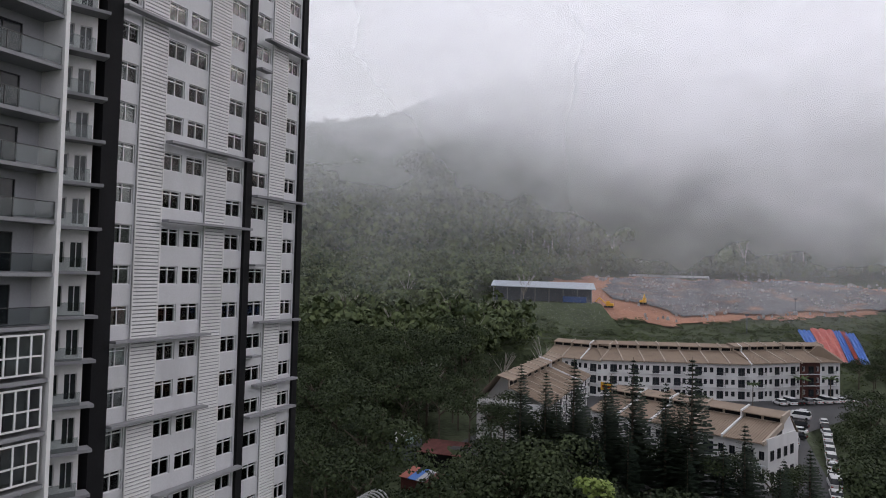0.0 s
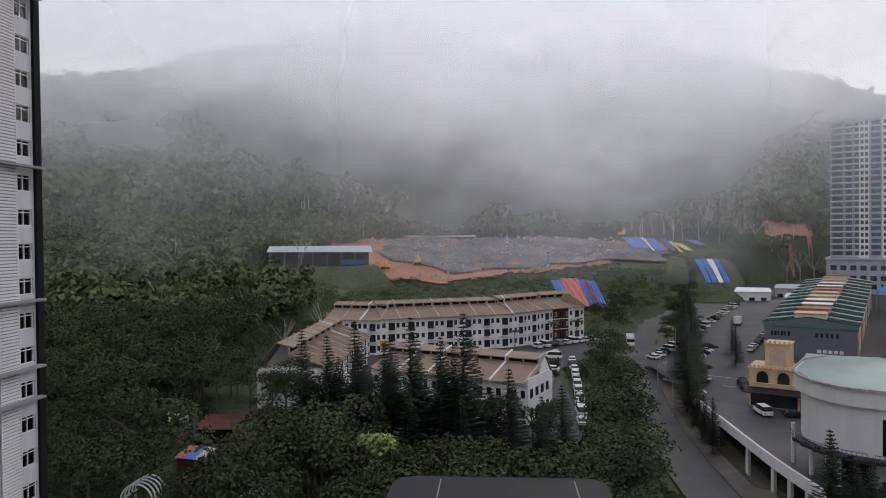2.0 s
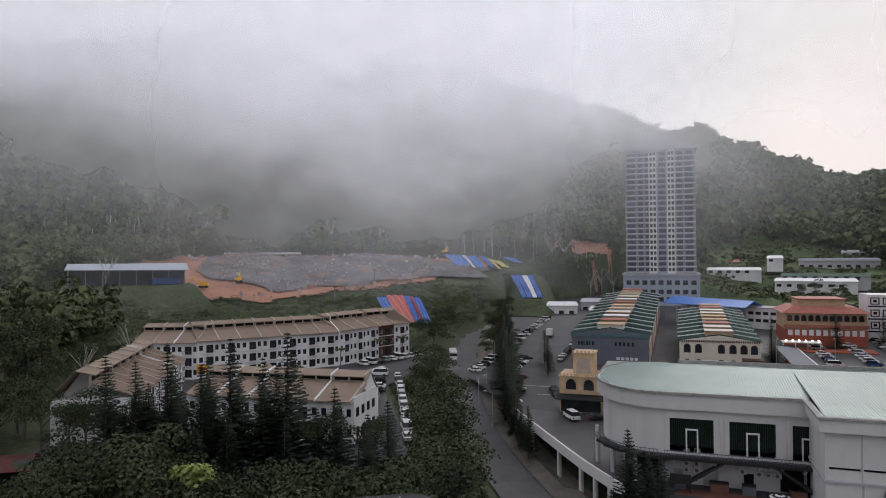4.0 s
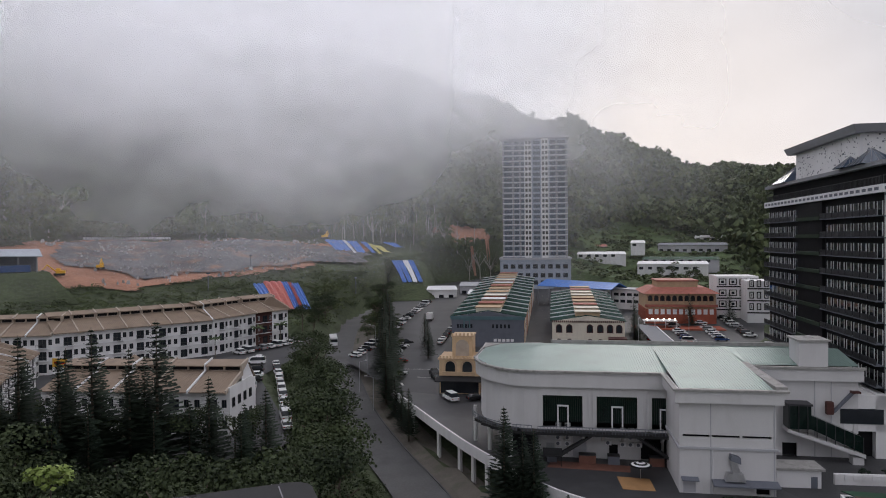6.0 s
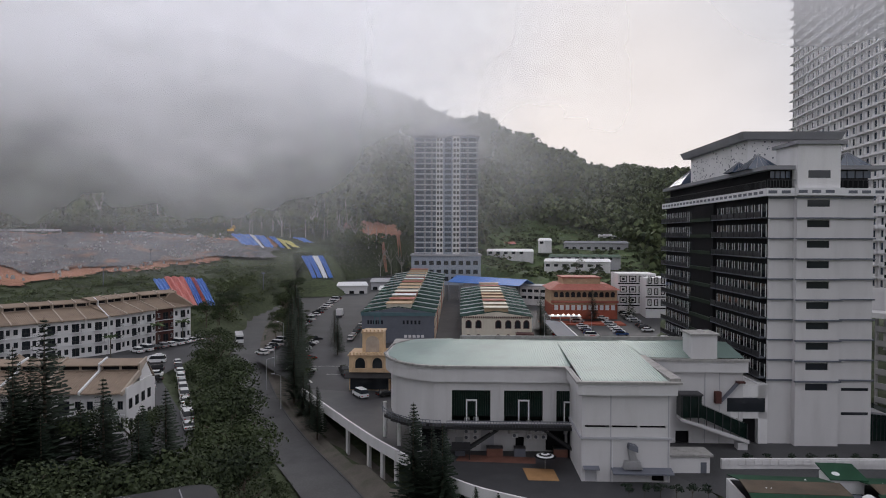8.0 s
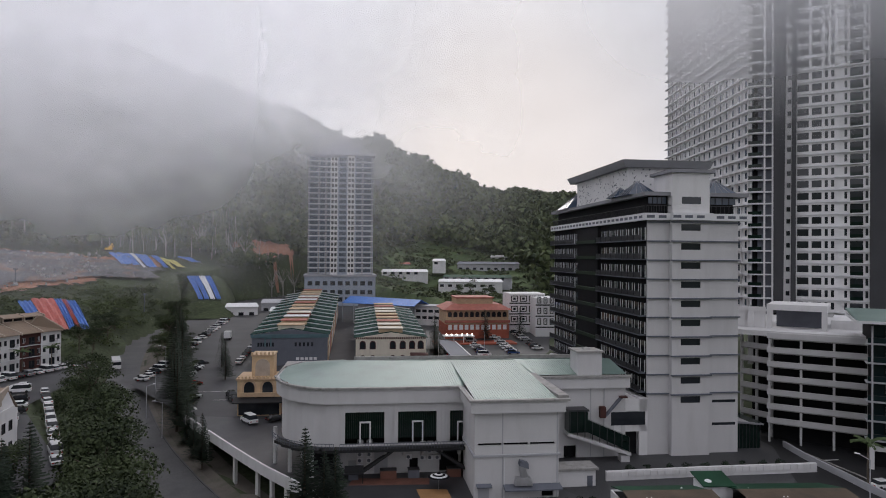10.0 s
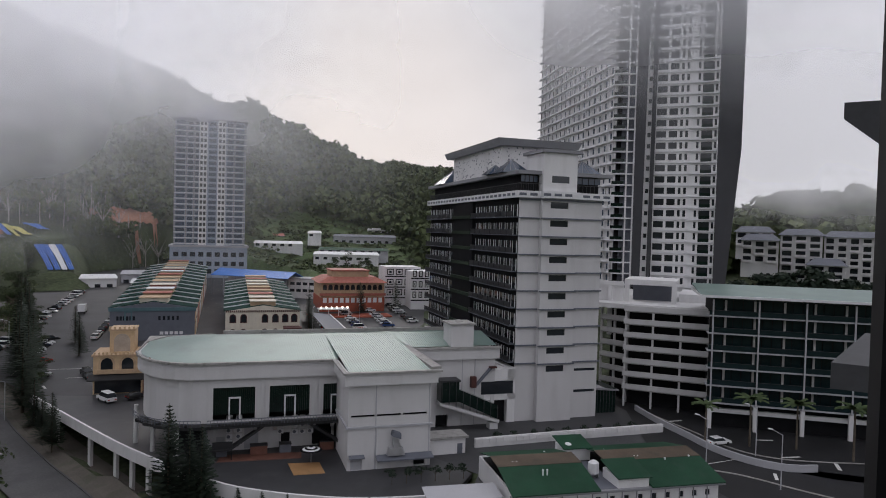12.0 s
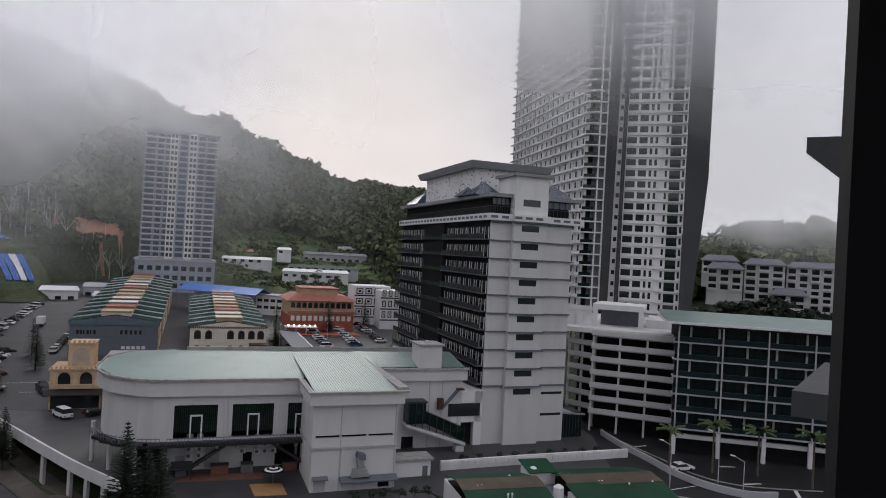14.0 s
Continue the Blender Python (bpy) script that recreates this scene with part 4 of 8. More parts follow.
# steel escape stairs under the balcony
for sx, sgn in ((-11.6, -1), (-4.6, 1)):
    st = thing("escape_stair", "dark steel escape stair under the hall's balcony", "stair", HM)
    part("stringer", Geo().hexa([(sx, 9.0, 4.7), (sx + 0.1, 9.0, 5.1), (sx + 0.1, 10.3, 5.1), (sx, 10.3, 4.7)], [(sx + sgn * 4.6, 9.0, 1.6), (sx + sgn * 4.6, 9.0, 2.1), (sx + sgn * 4.6, 10.3, 2.1), (sx + sgn * 4.6, 10.3, 1.6)]), STEELBLACK, st)
    part("landing", Geo().box(min(sx + sgn * 4.6, sx + sgn * 8), max(sx + sgn * 4.6, sx + sgn * 8), 8.6, 10.6, 1.55, 1.75), STEELBLACK, st)
    part("enclosure", Geo().box(min(sx + sgn * 4.6, sx + sgn * 7.6), max(sx + sgn * 4.6, sx + sgn * 7.6), 8.8, 8.9, 1.75, 2.9), STEELBLACK, st)
    for i in range(8):
        part("tread", Geo().box(sx + sgn * (0.5 + i * 0.5), sx + sgn * (0.5 + i * 0.5) + 0.3, 9.05, 10.25, 4.6 - i * 0.37, 4.66 - i * 0.37), STEELBLACK, st)
    for k in (4.8, 7.8):
        part("post", Geo().box(sx + sgn * k, sx + sgn * k + 0.12, 8.7, 8.82, 0.02, 1.55), STEELBLACK, st)

# air-conditioner units
def ac_unit():
    o = thing("air_conditioner", "white outdoor air-conditioner unit with a round fan grille", "air conditioner", group="air conditioners on the hall wall")
    part("casing", Geo().box(0, 0.95, 0, 0.4, 0, 0.75), LIGHTTRIM, o)
    g = Geo()
    g.hexa([(0.36 + 0.28 * math.cos(a * 0.5236), -0.03, 0.37 + 0.28 * math.sin(a * 0.5236)) for a in range(12)], [(0.36 + 0.28 * math.cos(a * 0.5236), -0.004, 0.37 + 0.28 * math.sin(a * 0.5236)) for a in range(12)])
    part("fan_grille", g, SLATE, o)
    return o


ac = ac_unit()
spots = [(-17.2 + c * 1.5, 1.0 + r * 1.0) for c in range(2) for r in range(5)] + [(-6.9 + c * 1.25, 2.2 + r * 1.15) for c in range(3) for r in range(3)] + [(-9.2, 2.4)]
ac.matrix_basis = HM @ at(spots[0][0], 13.1, spots[0][1])
for x, z in spots[1:]:
    copy_thing(ac, HM @ at(x, 13.1, z))
# annex with glazed stair
annex = thing("hall_annex", "white annex with a glazed outside stair and a roof box", "building", HM)
ah = [(19.5, 21.8, 0.05, 2.2), (28.9, 30.3, 4.0, 6.8)]
part("wall", Geo().wall(12.85, 30.6, 0, 12.5, ah, y0=19, thick=0.4), HALLWHITE, annex)
part("fascia", Geo().box(14.3, 31.6, 18.3, 18.99, 12.5, 14.4), HALLWHITE, annex)
part("gutter", Geo().box(14.3, 31.9, 18.0, 18.7, 14.41, 14.8), CONCRETE, annex)
# Black slab imitates the annex's unlit inside
part("backing", Geo().box(13, 30, 19.8, 20, 0.1, 12), BLACKP, annex, "black fill standing in for the unlit interior")
for x in (18.0, 24.4, 26.9):
    part("pilaster", Geo().box(x, x + 0.12, 18.9, 18.995, 0.05, 12.4), GREYWALL, annex)
box = thing("roof_box", "white plant room box on the green roof", "plant room", HM)
part("wall", Geo().box(21.9, 26.3, 18.4, 23, 14.82, 18.9), HALLWHITE, box)
part("cap", Geo().box(21.6, 26.6, 18.1, 23.3, 18.9, 19.2), CONCRETE, box)
part("pyramid_cap", Geo().hexa([(23.4, 20, 19.2), (24.8, 20, 19.2), (24.8, 21.4, 19.2), (23.4, 21.4, 19.2)], [(23.8, 20.4, 19.6), (24.4, 20.4, 19.6), (24.4, 21, 19.6), (23.8, 21, 19.6)]), CONCRETE, box)
gs = thing("glazed_stair", "outside stair enclosed in green-tinted glass", "stair", HM)
part("upper_box", Geo().box(19.6, 23.0, 16.2, 18.9, 5.2, 8.9), GREENGLASS, gs)
part("stair_glass", Geo().hexa([(23.0, 16.4, 5.2), (30.3, 15.2, 1.9), (30.3, 17.2, 1.9), (23.0, 18.2, 5.2)], [(23.0, 16.4, 7.4), (30.3, 15.2, 4.4), (30.3, 17.2, 4.4), (23.0, 18.2, 7.4)]), GREENGLASS, gs)
part("stringer", Geo().hexa([(19.4, 16.0, 4.7), (30.5, 15.0, 1.2), (30.5, 17.4, 1.2), (19.4, 18.6, 4.7)], [(19.4, 16.0, 5.2), (30.5, 15.0, 1.8), (30.5, 17.4, 1.8), (19.4, 18.6, 5.2)]), HALLWHITE, gs)
part("stair_roof", Geo().box(19.4, 23.2, 16.0, 18.95, 8.9, 9.2), DARKTRIM, gs)
for i in range(9):
    k = i / 8
    x = 19.7 + 10.4 * k
    part("mullion", Geo().box(x, x + 0.1, 16.1 - k * 1.1 - 0.02, 16.2 - k * 1.1, 5.2 - 3.3 * k, (8.9 if x < 23 else 7.4 - 3.0 * (x - 23) / 7.3)), DARKTRIM, gs)
part("pier", Geo().box(28.8, 30.4, 15.4, 17, 0.02, 1.2), HALLWHITE, gs)
ws = thing("steel_stair", "dark steel flight on the annex wall", "stair", HM)
part("flight", Geo().hexa([(26.8, 18.2, 7.4), (27.2, 18.2, 7.4), (27.2, 18.95, 7.4), (26.8, 18.95, 7.4)], [(29.9, 18.2, 10.9), (30.4, 18.2, 10.9), (30.4, 18.95, 10.9), (29.9, 18.95, 10.9)]), SLATE, ws)
part("platform", Geo().box(29.7, 31.0, 17.9, 18.95, 10.7, 11.0).box(26.0, 27.0, 18.0, 18.95, 7.2, 9.2), REDBROWN, ws)

# ================= hotel =================
QM = facing(126, 30, 126.61, 29.21)
hotel = thing("hotel", "white and black hotel block with balconies and a patterned rooftop", "hotel", QM)
LN = [42.6 - 3.49 * k for k in range(10)]
eh = [(5.8, 9.6, z - 1.6, z - 0.4) for z in LN]
part("end_wall", Geo().box(0, 4.1, 0, 0.5, -1, 42.9), HOTELWHITE, hotel, "white rendered end wall")
part("end_wall", Geo().wall(4.1, 11.4, -1, 42.9, eh, y0=-1.3, thick=0.5).box(4.1, 4.5, -0.8, 0.5, -1, 42.9).box(11.0, 11.4, -0.8, 0.5, -1, 42.9), HOTELWHITE, hotel, "white rendered end wall")
part("end_wall", Geo().box(11.4, 17.7, 0, 0.5, -1, 42.9).box(17.2, 17.7, 0.5, 58, -1, 42.9), HOTELWHITE, hotel, "white rendered end wall")
# Hotel is filled solid black to imitate unlit rooms
part("core", Geo().box(0.9, 17.1, 0.6, 57.5, -1, 42.8), BLACKP, hotel, "black fill standing in for the unlit interior")
for z in LN:
    # Slate lips carry each floor's shadow line in their colour
    part("floor_line", Geo().box(-0.25, 4.095, -0.38, -0.004, z - 0.16, z + 0.08).box(3.85, 11.65, -1.7, -1.304, z - 0.16, z + 0.08).box(11.405, 17.95, -0.38, -0.004, z - 0.16, z + 0.08), SLATE, hotel, "floor lip coloured dark for its shadow line")
    w = window(hotel, at(5.8, -1.15, z - 1.6), 3.8, 1.2, 0, 0.06, DARKTRIM, GLASS)
for z in (9.6, 5.4):
    part("slit_window", Geo().box(12.6, 17.2, -0.02, -0.003, z - 0.3, z + 0.2), GLASS, hotel)
# balcony side
bays = [(y, y + 2.3) for y in np.arange(0.8, 22.5, 2.9)] + [(y, y + 2.3) for y in np.arange(38.4, 56.5, 2.9)]
side = Geo().box(0, 0.5, 0.5, 58, 10.5, 42.9)
part("side_wall", side, BLACKP, hotel, "black side wall")
bal = shared("hbal", lambda: Geo().box(-1.25, 0, 0, 2.6, 0, 0.16).mesh("balcony_slab", SLATE))


def rail_mesh():
    g = Geo().box(-1.22, -1.16, 0, 2.6, 1.12, 1.2).box(-1.2, -1.17, 0, 2.6, 0.22, 1.1)
    for i in range(8):
        g.box(-1.24, -1.15, i * 0.36, i * 0.36 + 0.05, 0.2, 1.15)
    return g.mesh("railing", DARKTRIM)


hr = shared("hrail", rail_mesh)
hd = shared("hdoor", lambda: Geo().box(-0.1, -0.004, 0.1, 0.28, 0.22, 2.5).mesh("door_jamb", LIGHTTRIM))
hg = shared("hglass", lambda: Geo().box(-0.06, -0.004, 0.32, 1.88, 0.22, 2.5).mesh("balcony_door", GLASS))
for i in range(9):
    z = LN[9] + 3.49 * i
    for y, _ in bays:
        b = part("balcony", bal, None, hotel, m=at(0, float(y), z))
        part("railing", hr, None, b)
        part("door_jamb", hd, None, hotel, m=at(0, float(y), z))
        part("door_jamb", hd, None, hotel, m=at(0, float(y) + 1.8, z))
        part("balcony_door", hg, None, hotel, m=at(0, float(y), z))
# planted recess: a projecting black box imitates its shaded depth
part("green_recess", Geo().box(-0.6, 0, 24.2, 37.4, 10.5, 42.8), BLACKP, hotel, "black box standing in for the shaded recess")
for i in range(9):
    part("planter", Geo().box(-1.1, -0.6, 24.4, 37.2, LN[9] + 3.49 * i, LN[9] + 3.49 * i + 0.7), LEAFDARK, hotel, "dark planter ledge")
# lower storeys at the hotel's foot
part("podium", Geo().box(-1.6, 0, -0.2, 57, -1, 10.4).box(-7.5, -1.6, 1.5, 16, 8.6, 10.2), WHITE, hotel, "white podium wall")
part("podium_opening", Geo().box(-7.0, -0.5, -0.35, -0.21, 5.6, 8.0), GLASS, hotel, "dark recessed window band")
part("podium_wing", Geo().box(-7.6, 0, -0.2, 1.4, 8.05, 10.2).box(-7.6, 0, -0.2, 0.9, 4.4, 5.55).box(-7.6, -7.0, -0.2, 1.4, -1, 4.4), WHITE, hotel)
# Black panel, the entrance's darkness given by colour
part("gate_void", Geo().box(-7.0, -1.61, 1.0, 1.4, -1, 4.4), BLACKP, hotel, "black panel standing in for the unlit vehicle entrance")
part("glass_lobby", Geo().box(17.8, 23.5, 2.0, 10, -1, 5.0), GREENGLASS, hotel, "green glazed lobby")
for i in range(9):
    part("mullion", Geo().box(17.8 + i * 0.7, 17.88 + i * 0.7, 1.9, 1.996, -1, 5.0), DARKTRIM, hotel)
part("lobby_roof", Geo().hexa([(17.6, 1.6, 5.0), (24, 1.6, 4.4), (24, 10.4, 4.4), (17.6, 10.4, 5.0)], [(17.6, 1.6, 5.4), (24, 1.6, 4.7), (24, 10.4, 4.7), (17.6, 10.4, 5.4)]), MIDGREY, hotel)
# crown
part("parapet", Geo().box(-0.9, 4.0, -0.9, 0, 42.9, 44.2).box(3.9, 11.6, -2.1, -0.9, 42.9, 44.2).box(11.5, 19.8, -0.9, 0, 42.9, 44.2).box(-0.9, 0, 0, 59, 42.9, 44.2), LIGHTTRIM, hotel, "white parapet with a key pattern")
key = Geo()
for i in range(9):
    x = -0.6 + i * 2.25
    yy = -2.13 if 3.8 < x < 10 else -0.93
    key.box(x, x + 1.5, yy, yy + 0.02, 43.3, 43.8)
for i in range(26):
    key.box(-0.93, -0.91, 0.4 + i * 2.25, 1.9 + i * 2.25, 43.3, 43.8)
part("key_pattern", key, SLATE, hotel)
part("top_storey", Geo().box(0.6, 17, 0.6, 57, 44.2, 47.4), BLACKP, hotel, "dark glazed top storey")
tr = Geo()
for i in range(120):
    tr.box(-0.75, -0.68, 0.0 + i * 0.48, 0.06 + i * 0.48, 44.2, 45.5)
for i in range(9):
    tr.box(-0.7 + i * 0.5, -0.64 + i * 0.5, -0.75, -0.68, 44.2, 45.6).box(12 + i * 0.85, 12.07 + i * 0.85, -0.75, -0.68, 44.2, 45.6)
tr.box(-0.75, 4, -0.77, -0.66, 45.55, 45.65).box(11.6, 19.5, -0.77, -0.66, 45.55, 45.65).box(-0.77, -0.66, 0, 58, 45.5, 45.6)
part("roof_railing", tr, DARKTRIM, hotel)
for x0, x1 in ((0.2, 3.8), (12, 17.5)):
    for i in range(4):
        part("glass_screen", Geo().box(x0 + (x1 - x0) * i / 4 + 0.1, x0 + (x1 - x0) * (i + 1) / 4 - 0.1, 0.5, 0.58, 46.0, 47.2), BLUEGLASS, hotel)
part("roof_slab", Geo().box(-0.8, 19.5, -0.6, 59, 47.4, 48.1), MIDGREY, hotel)
part("stair_head", Geo().box(4.1, 11.3, -1.3, 6.5, 44.2, 51.6), WHITE, hotel)
part("stair_head_cap", Geo().box(3.5, 12.1, -1.9, 7.1, 51.6, 52.2), MIDGREY, hotel)
part("stair_window", Geo().box(5.9, 9.6, -1.33, -1.305, 45.9, 47.2), GLASS, hotel)
for cx, cy, s in ((1.4, 8.0, 3.0), (0.2, 13.5, 2.2), (15.2, 4, 3.0), (3.2, 48, 4.5)):
    pg = Geo()
    c = [(cx - s, cy - s), (cx + s, cy - s), (cx + s, cy + s), (cx - s, cy + s)]
    for a, b in zip(c, c[1:] + c[:1]):
        pg.quad((*a, 48.1), (*b, 48.1), (cx, cy, 48.1 + s * 0.95))
    sk = part("skylight", pg, BLUEGLASS, hotel, "glass pyramid skylight")
    bars = Geo()
    for a, b in zip(c, c[1:] + c[:1]):
        for k in (0.0, 0.25, 0.5, 0.75):
            bars.rod((a[0] + (b[0] - a[0]) * k, a[1] + (b[1] - a[1]) * k, 48.13), (cx, cy, 48.15 + s * 0.95), 0.04, n=4)
    part("glazing_bar", bars, MIDGREY, sk)
part("rooftop_hall", Geo().box(1.4, 16.5, 12.5, 44, 48.1, 54.2), WHITE, hotel, "white perforated rooftop hall")
dots = Geo()
for i in range(230):
    s = random.choice((0.1, 0.15, 0.22, 0.3))
    if random.random() < 0.4:
        x, z = random.uniform(2, 16), random.uniform(49, 53.8)
        dots.box(x, x + s, 12.47, 12.496, z, z + s)
    else:
        y, z = random.uniform(13, 43), random.uniform(48.6, 53.8)
        dots.box(1.37, 1.396, y, y + s * 1.4, z, z + s)
part("perforation", dots, SLATE, hotel, "scattered dark cut-outs")
part("rooftop_canopy", Geo().hexa([(0.2, 11.2, 54.2), (18.3, 11.2, 54.2), (18.3, 46, 54.2), (0.2, 46, 54.2)], [(-0.4, 10.6, 55.6), (18.8, 10.6, 55.6), (18.8, 46.6, 55.6), (-0.4, 46.6, 55.6)]), MIDGREY, hotel, "grey overhanging roof")
part("roof_hump", Geo().hexa([(4, 20, 55.6), (14, 20, 55.6), (14, 38, 55.6), (4, 38, 55.6)], [(6, 24, 56.2), (12, 24, 56.2), (12, 34, 56.2), (6, 34, 56.2)]), MIDGREY, hotel)

# ================= twin high-rise behind the hotel =================
FL = [22.6 + 3.1 * i for i in range(38)]
ZT = FL[-1] + 3.1
ax, ay = 253.4, 53.4
bx, by = 196.0, 19.9
L = math.hypot(bx - ax, by - ay)
high = thing("residential_high_rise", "pale high-rise tower with white floor slabs fading into mist", "high-rise", facing(ax, ay, bx, by))
nb = 16
bw = L / nb
hh = [(i * bw + 0.5, i * bw + 2.9, z + 0.75, z + 2.5) for i in range(nb) for z in FL]
part("wall", Geo().wall(0, L, 18, ZT, hh, thick=0.35), WHITE, high)
# Black filling block, unlit rooms put into colour
part("core", Geo().box(0.1, L, 0.8, 20, 18, ZT), BLACKP, high, "solid black block standing in for unlit rooms")
for z in FL:
    part("floor_slab", shared("hslab", lambda: Geo().box(-0.8, L + 0.6, -0.9, -0.004, -0.18, 0.14).mesh("floor_slab", LIGHTTRIM)), None, high, m=at(0, 0, z))
for i in range(nb):
    for z in FL:
        part("window", pane_mesh(2.4, 1.75, BLUEGLASS), None, high, m=at(i * bw + 0.5, 0.15, z + 0.75))
    part("fin", shared("hfin", lambda: Geo().box(3.05, 3.35, -0.5, -0.004, 18, ZT).mesh("fin", WHITE)), None, high, m=at(i * bw, 0, 0))
# rounded balcony stack at the corner
cx, cy = pol(85.75, 197)
L2 = math.hypot(cx - bx, cy - by)
stack = thing("balcony_stack", "stack of curved glass balconies with white slabs", "balcony stack", facing(bx, by, cx, cy))
part("wall", Geo().box(0, L2, 0.8, 14, 18, ZT), SLATE, stack, "dark glazed wall")
ring2 = [(-1.2, 0.8), (-0.8, -0.7), (0.4, -1.3), (L2 * 0.55, -1.3), (L2 * 0.55, 0.8)]
for z in FL:
    part("slab", shared("cslab", lambda: Geo().prism(ring2, -0.22, 0.12).box(L2 * 0.55 + 0.01, L2, -0.5, 0.8, -0.22, 0.12).mesh("slab", LIGHTTRIM)), None, stack, m=at(0, 0, z))
    part("balustrade", shared("cbal", lambda: Geo().box(-0.6, L2 * 0.5, -1.25, -1.2, 0.12, 1.0).mesh("balustrade", GREENGLASS)), None, stack, m=at(0, 0, z))
for x in (L2 * 0.58, L2 - 0.3):
    part("column", Geo().box(x, x + 0.45, -0.7, 0.79, 18, ZT), WHITE, stack)
# dark slanting fins with a strip of small windows
fin = thing("black_tower_fin", "dark grey blade walls with a white window strip between", "tower fin")
x0, y0 = pol(85.8, 196)
x1, y1 = pol(86.75, 195)
x2, y2 = pol(86.55, 195)
part("blade", Geo().hexa([(x0, y0, 22), (*pol(86.45, 195), 22), (*pol(86.45, 208), 22), (*pol(85.8, 208), 22)], [(*pol(85.75, 196), ZT), (*pol(86.75, 195), ZT), (*pol(86.75, 208), ZT), (*pol(85.75, 208), ZT)]), BLADE, fin)
part("strip_wall", Geo().hexa([(*pol(86.46, 196.5), 20), (*pol(86.95, 196.5), 20), (*pol(86.95, 208), 20), (*pol(86.46, 208), 20)], [(*pol(86.76, 196.5), ZT), (*pol(87.1, 196.5), ZT), (*pol(87.1, 208), ZT), (*pol(86.76, 208), ZT)]), WHITE, fin)
part("blade", Geo().hexa([(*pol(86.96, 195.5), 22), (*pol(87.25, 195.5), 22), (*pol(87.25, 208), 22), (*pol(86.96, 208), 22)], [(*pol(87.11, 195.5), ZT), (*pol(87.45, 195.5), ZT), (*pol(87.45, 208), ZT), (*pol(87.11, 208), ZT)]), BLADE, fin)
for i, z in enumerate(FL):
    a = 86.62 + 0.25 * i / len(FL)
    px, py = pol(a, 196.4)
    part("small_window", pane_mesh(0.9, 1.2, GLASS), None, fin, m=pose(px, py, z + 0.8, 0, 0, -87))
# right wing
ax, ay = pol(87.3, 197)
bx, by = pol(92.0, 197)
L = math.hypot(bx - ax, by - ay)
high2 = thing("residential_high_rise", "pale high-rise wing with dark windows and corner balconies", "high-rise", facing(ax, ay, bx, by))
XW = [(0.3, 2.9), (3.6, 5.8), (6.5, 7.2), (7.9, 8.6), (10.8, 11.4), (12.0, 14.8), (15.3, 15.9)]
rh = [(a, b, z + 0.7, z + 2.45) for a, b in XW for z in FL]
part("wall", Geo().wall(0, L, 20, ZT, rh, thick=0.35), WHITE, high2)
# Same black filling for the wing's unlit rooms
part("core", Geo().box(0.1, L, 0.8, 16, 20, ZT), BLACKP, high2, "solid black block standing in for unlit rooms")
for z in FL:
    part("floor_slab", shared("hslab2", lambda: Geo().box(0, 8.7, -0.35, -0.004, -0.14, 0.1).prism([(8.7, -0.004), (9.5, -0.7), (L - 0.6, -1.0), (L + 0.4, -0.004)], -0.16, 0.12).mesh("floor_slab", LIGHTTRIM)), None, high2, m=at(0, 0, z))
    for a, b in XW:
        part("window", pane_mesh(round(b - a, 2), 1.75, GLASS), None, high2, m=at(a, 0.12, z + 0.7))
    part("balustrade", shared("cbal2", lambda: Geo().box(12.0, 14.8, -0.9, -0.86, 0.12, 1.0).mesh("balustrade", GREENGLASS)), None, high2, m=at(0, 0, z))
blade = thing("black_tower_fin", "dark grey blade wall closing the high-rise wing", "tower fin")
part("blade", Geo().hexa([(*pol(92.02, 196.5), 22), (*pol(92.9, 196), 22), (*pol(92.9, 212), 22), (*pol(92.02, 212), 22)], [(*pol(92.02, 196.5), 62), (*pol(93.75, 196), 62), (*pol(93.75, 212), 62), (*pol(92.02, 212), 62)]).hexa([(*pol(92.02, 196.5), 62), (*pol(93.75, 196), 62), (*pol(93.75, 212), 62), (*pol(92.02, 212), 62)], [(*pol(92.02, 196.5), ZT), (*pol(93.8, 196), ZT), (*pol(93.8, 212), ZT), (*pol(92.02, 212), ZT)]), BLADE, blade)

# ================= car park podium and glazed block =================
def deck_block(name, label, ax, ay, bx, by, depth, z0, zs, over=0.0):
    L = math.hypot(bx - ax, by - ay)
    o = thing(name, label, "car park", facing(ax, ay, bx, by))
    # Black block gives the gaps between decks their shade by colour
    part("core", Geo().box(0.3, L - 0.3, 3.5, depth, z0, zs[-1]), BLACKP, o, "black block standing in for the unlit parking decks")
    for z in zs:
        part("parapet_band", Geo().box(-over, L + over, -0.3, 0, z, z + 1.05), HALLWHITE, o, "white deck parapet")
        part("deck_edge", Geo().box(0, L, 0, depth, z - 0.25, z + 0.05), CONCRETE, o)
    n = int(L / 6) + 1
    for i in range(n + 1):
        x = L * i / n
        part("column", Geo().box(x - 0.2, x + 0.2, 0.02, 0.5, z0, zs[-1]), HALLWHITE, o)
    return o


deck_block("car_park", "white multi-storey car park with open parapet decks", 147.5, 11.5, 146.6, -5.0, 28, -1, [3.9 + 2.75 * i for i in range(7)], 0.4)
deck_block("car_park", "white recessed car park bay with open decks", 154.5, 17.4, 151.5, 11.4, 20, 0, [3.9 + 2.75 * i for i in range(7)])
pod = thing("podium_roof_terrace", "white framed podium terrace at the high-rise base", "podium", facing(147.5, 14, 146.6, -8.5))
part("slab", Geo().box(-9, 22.5, 2, 46, 20.6, 21.6), WHITE, pod)
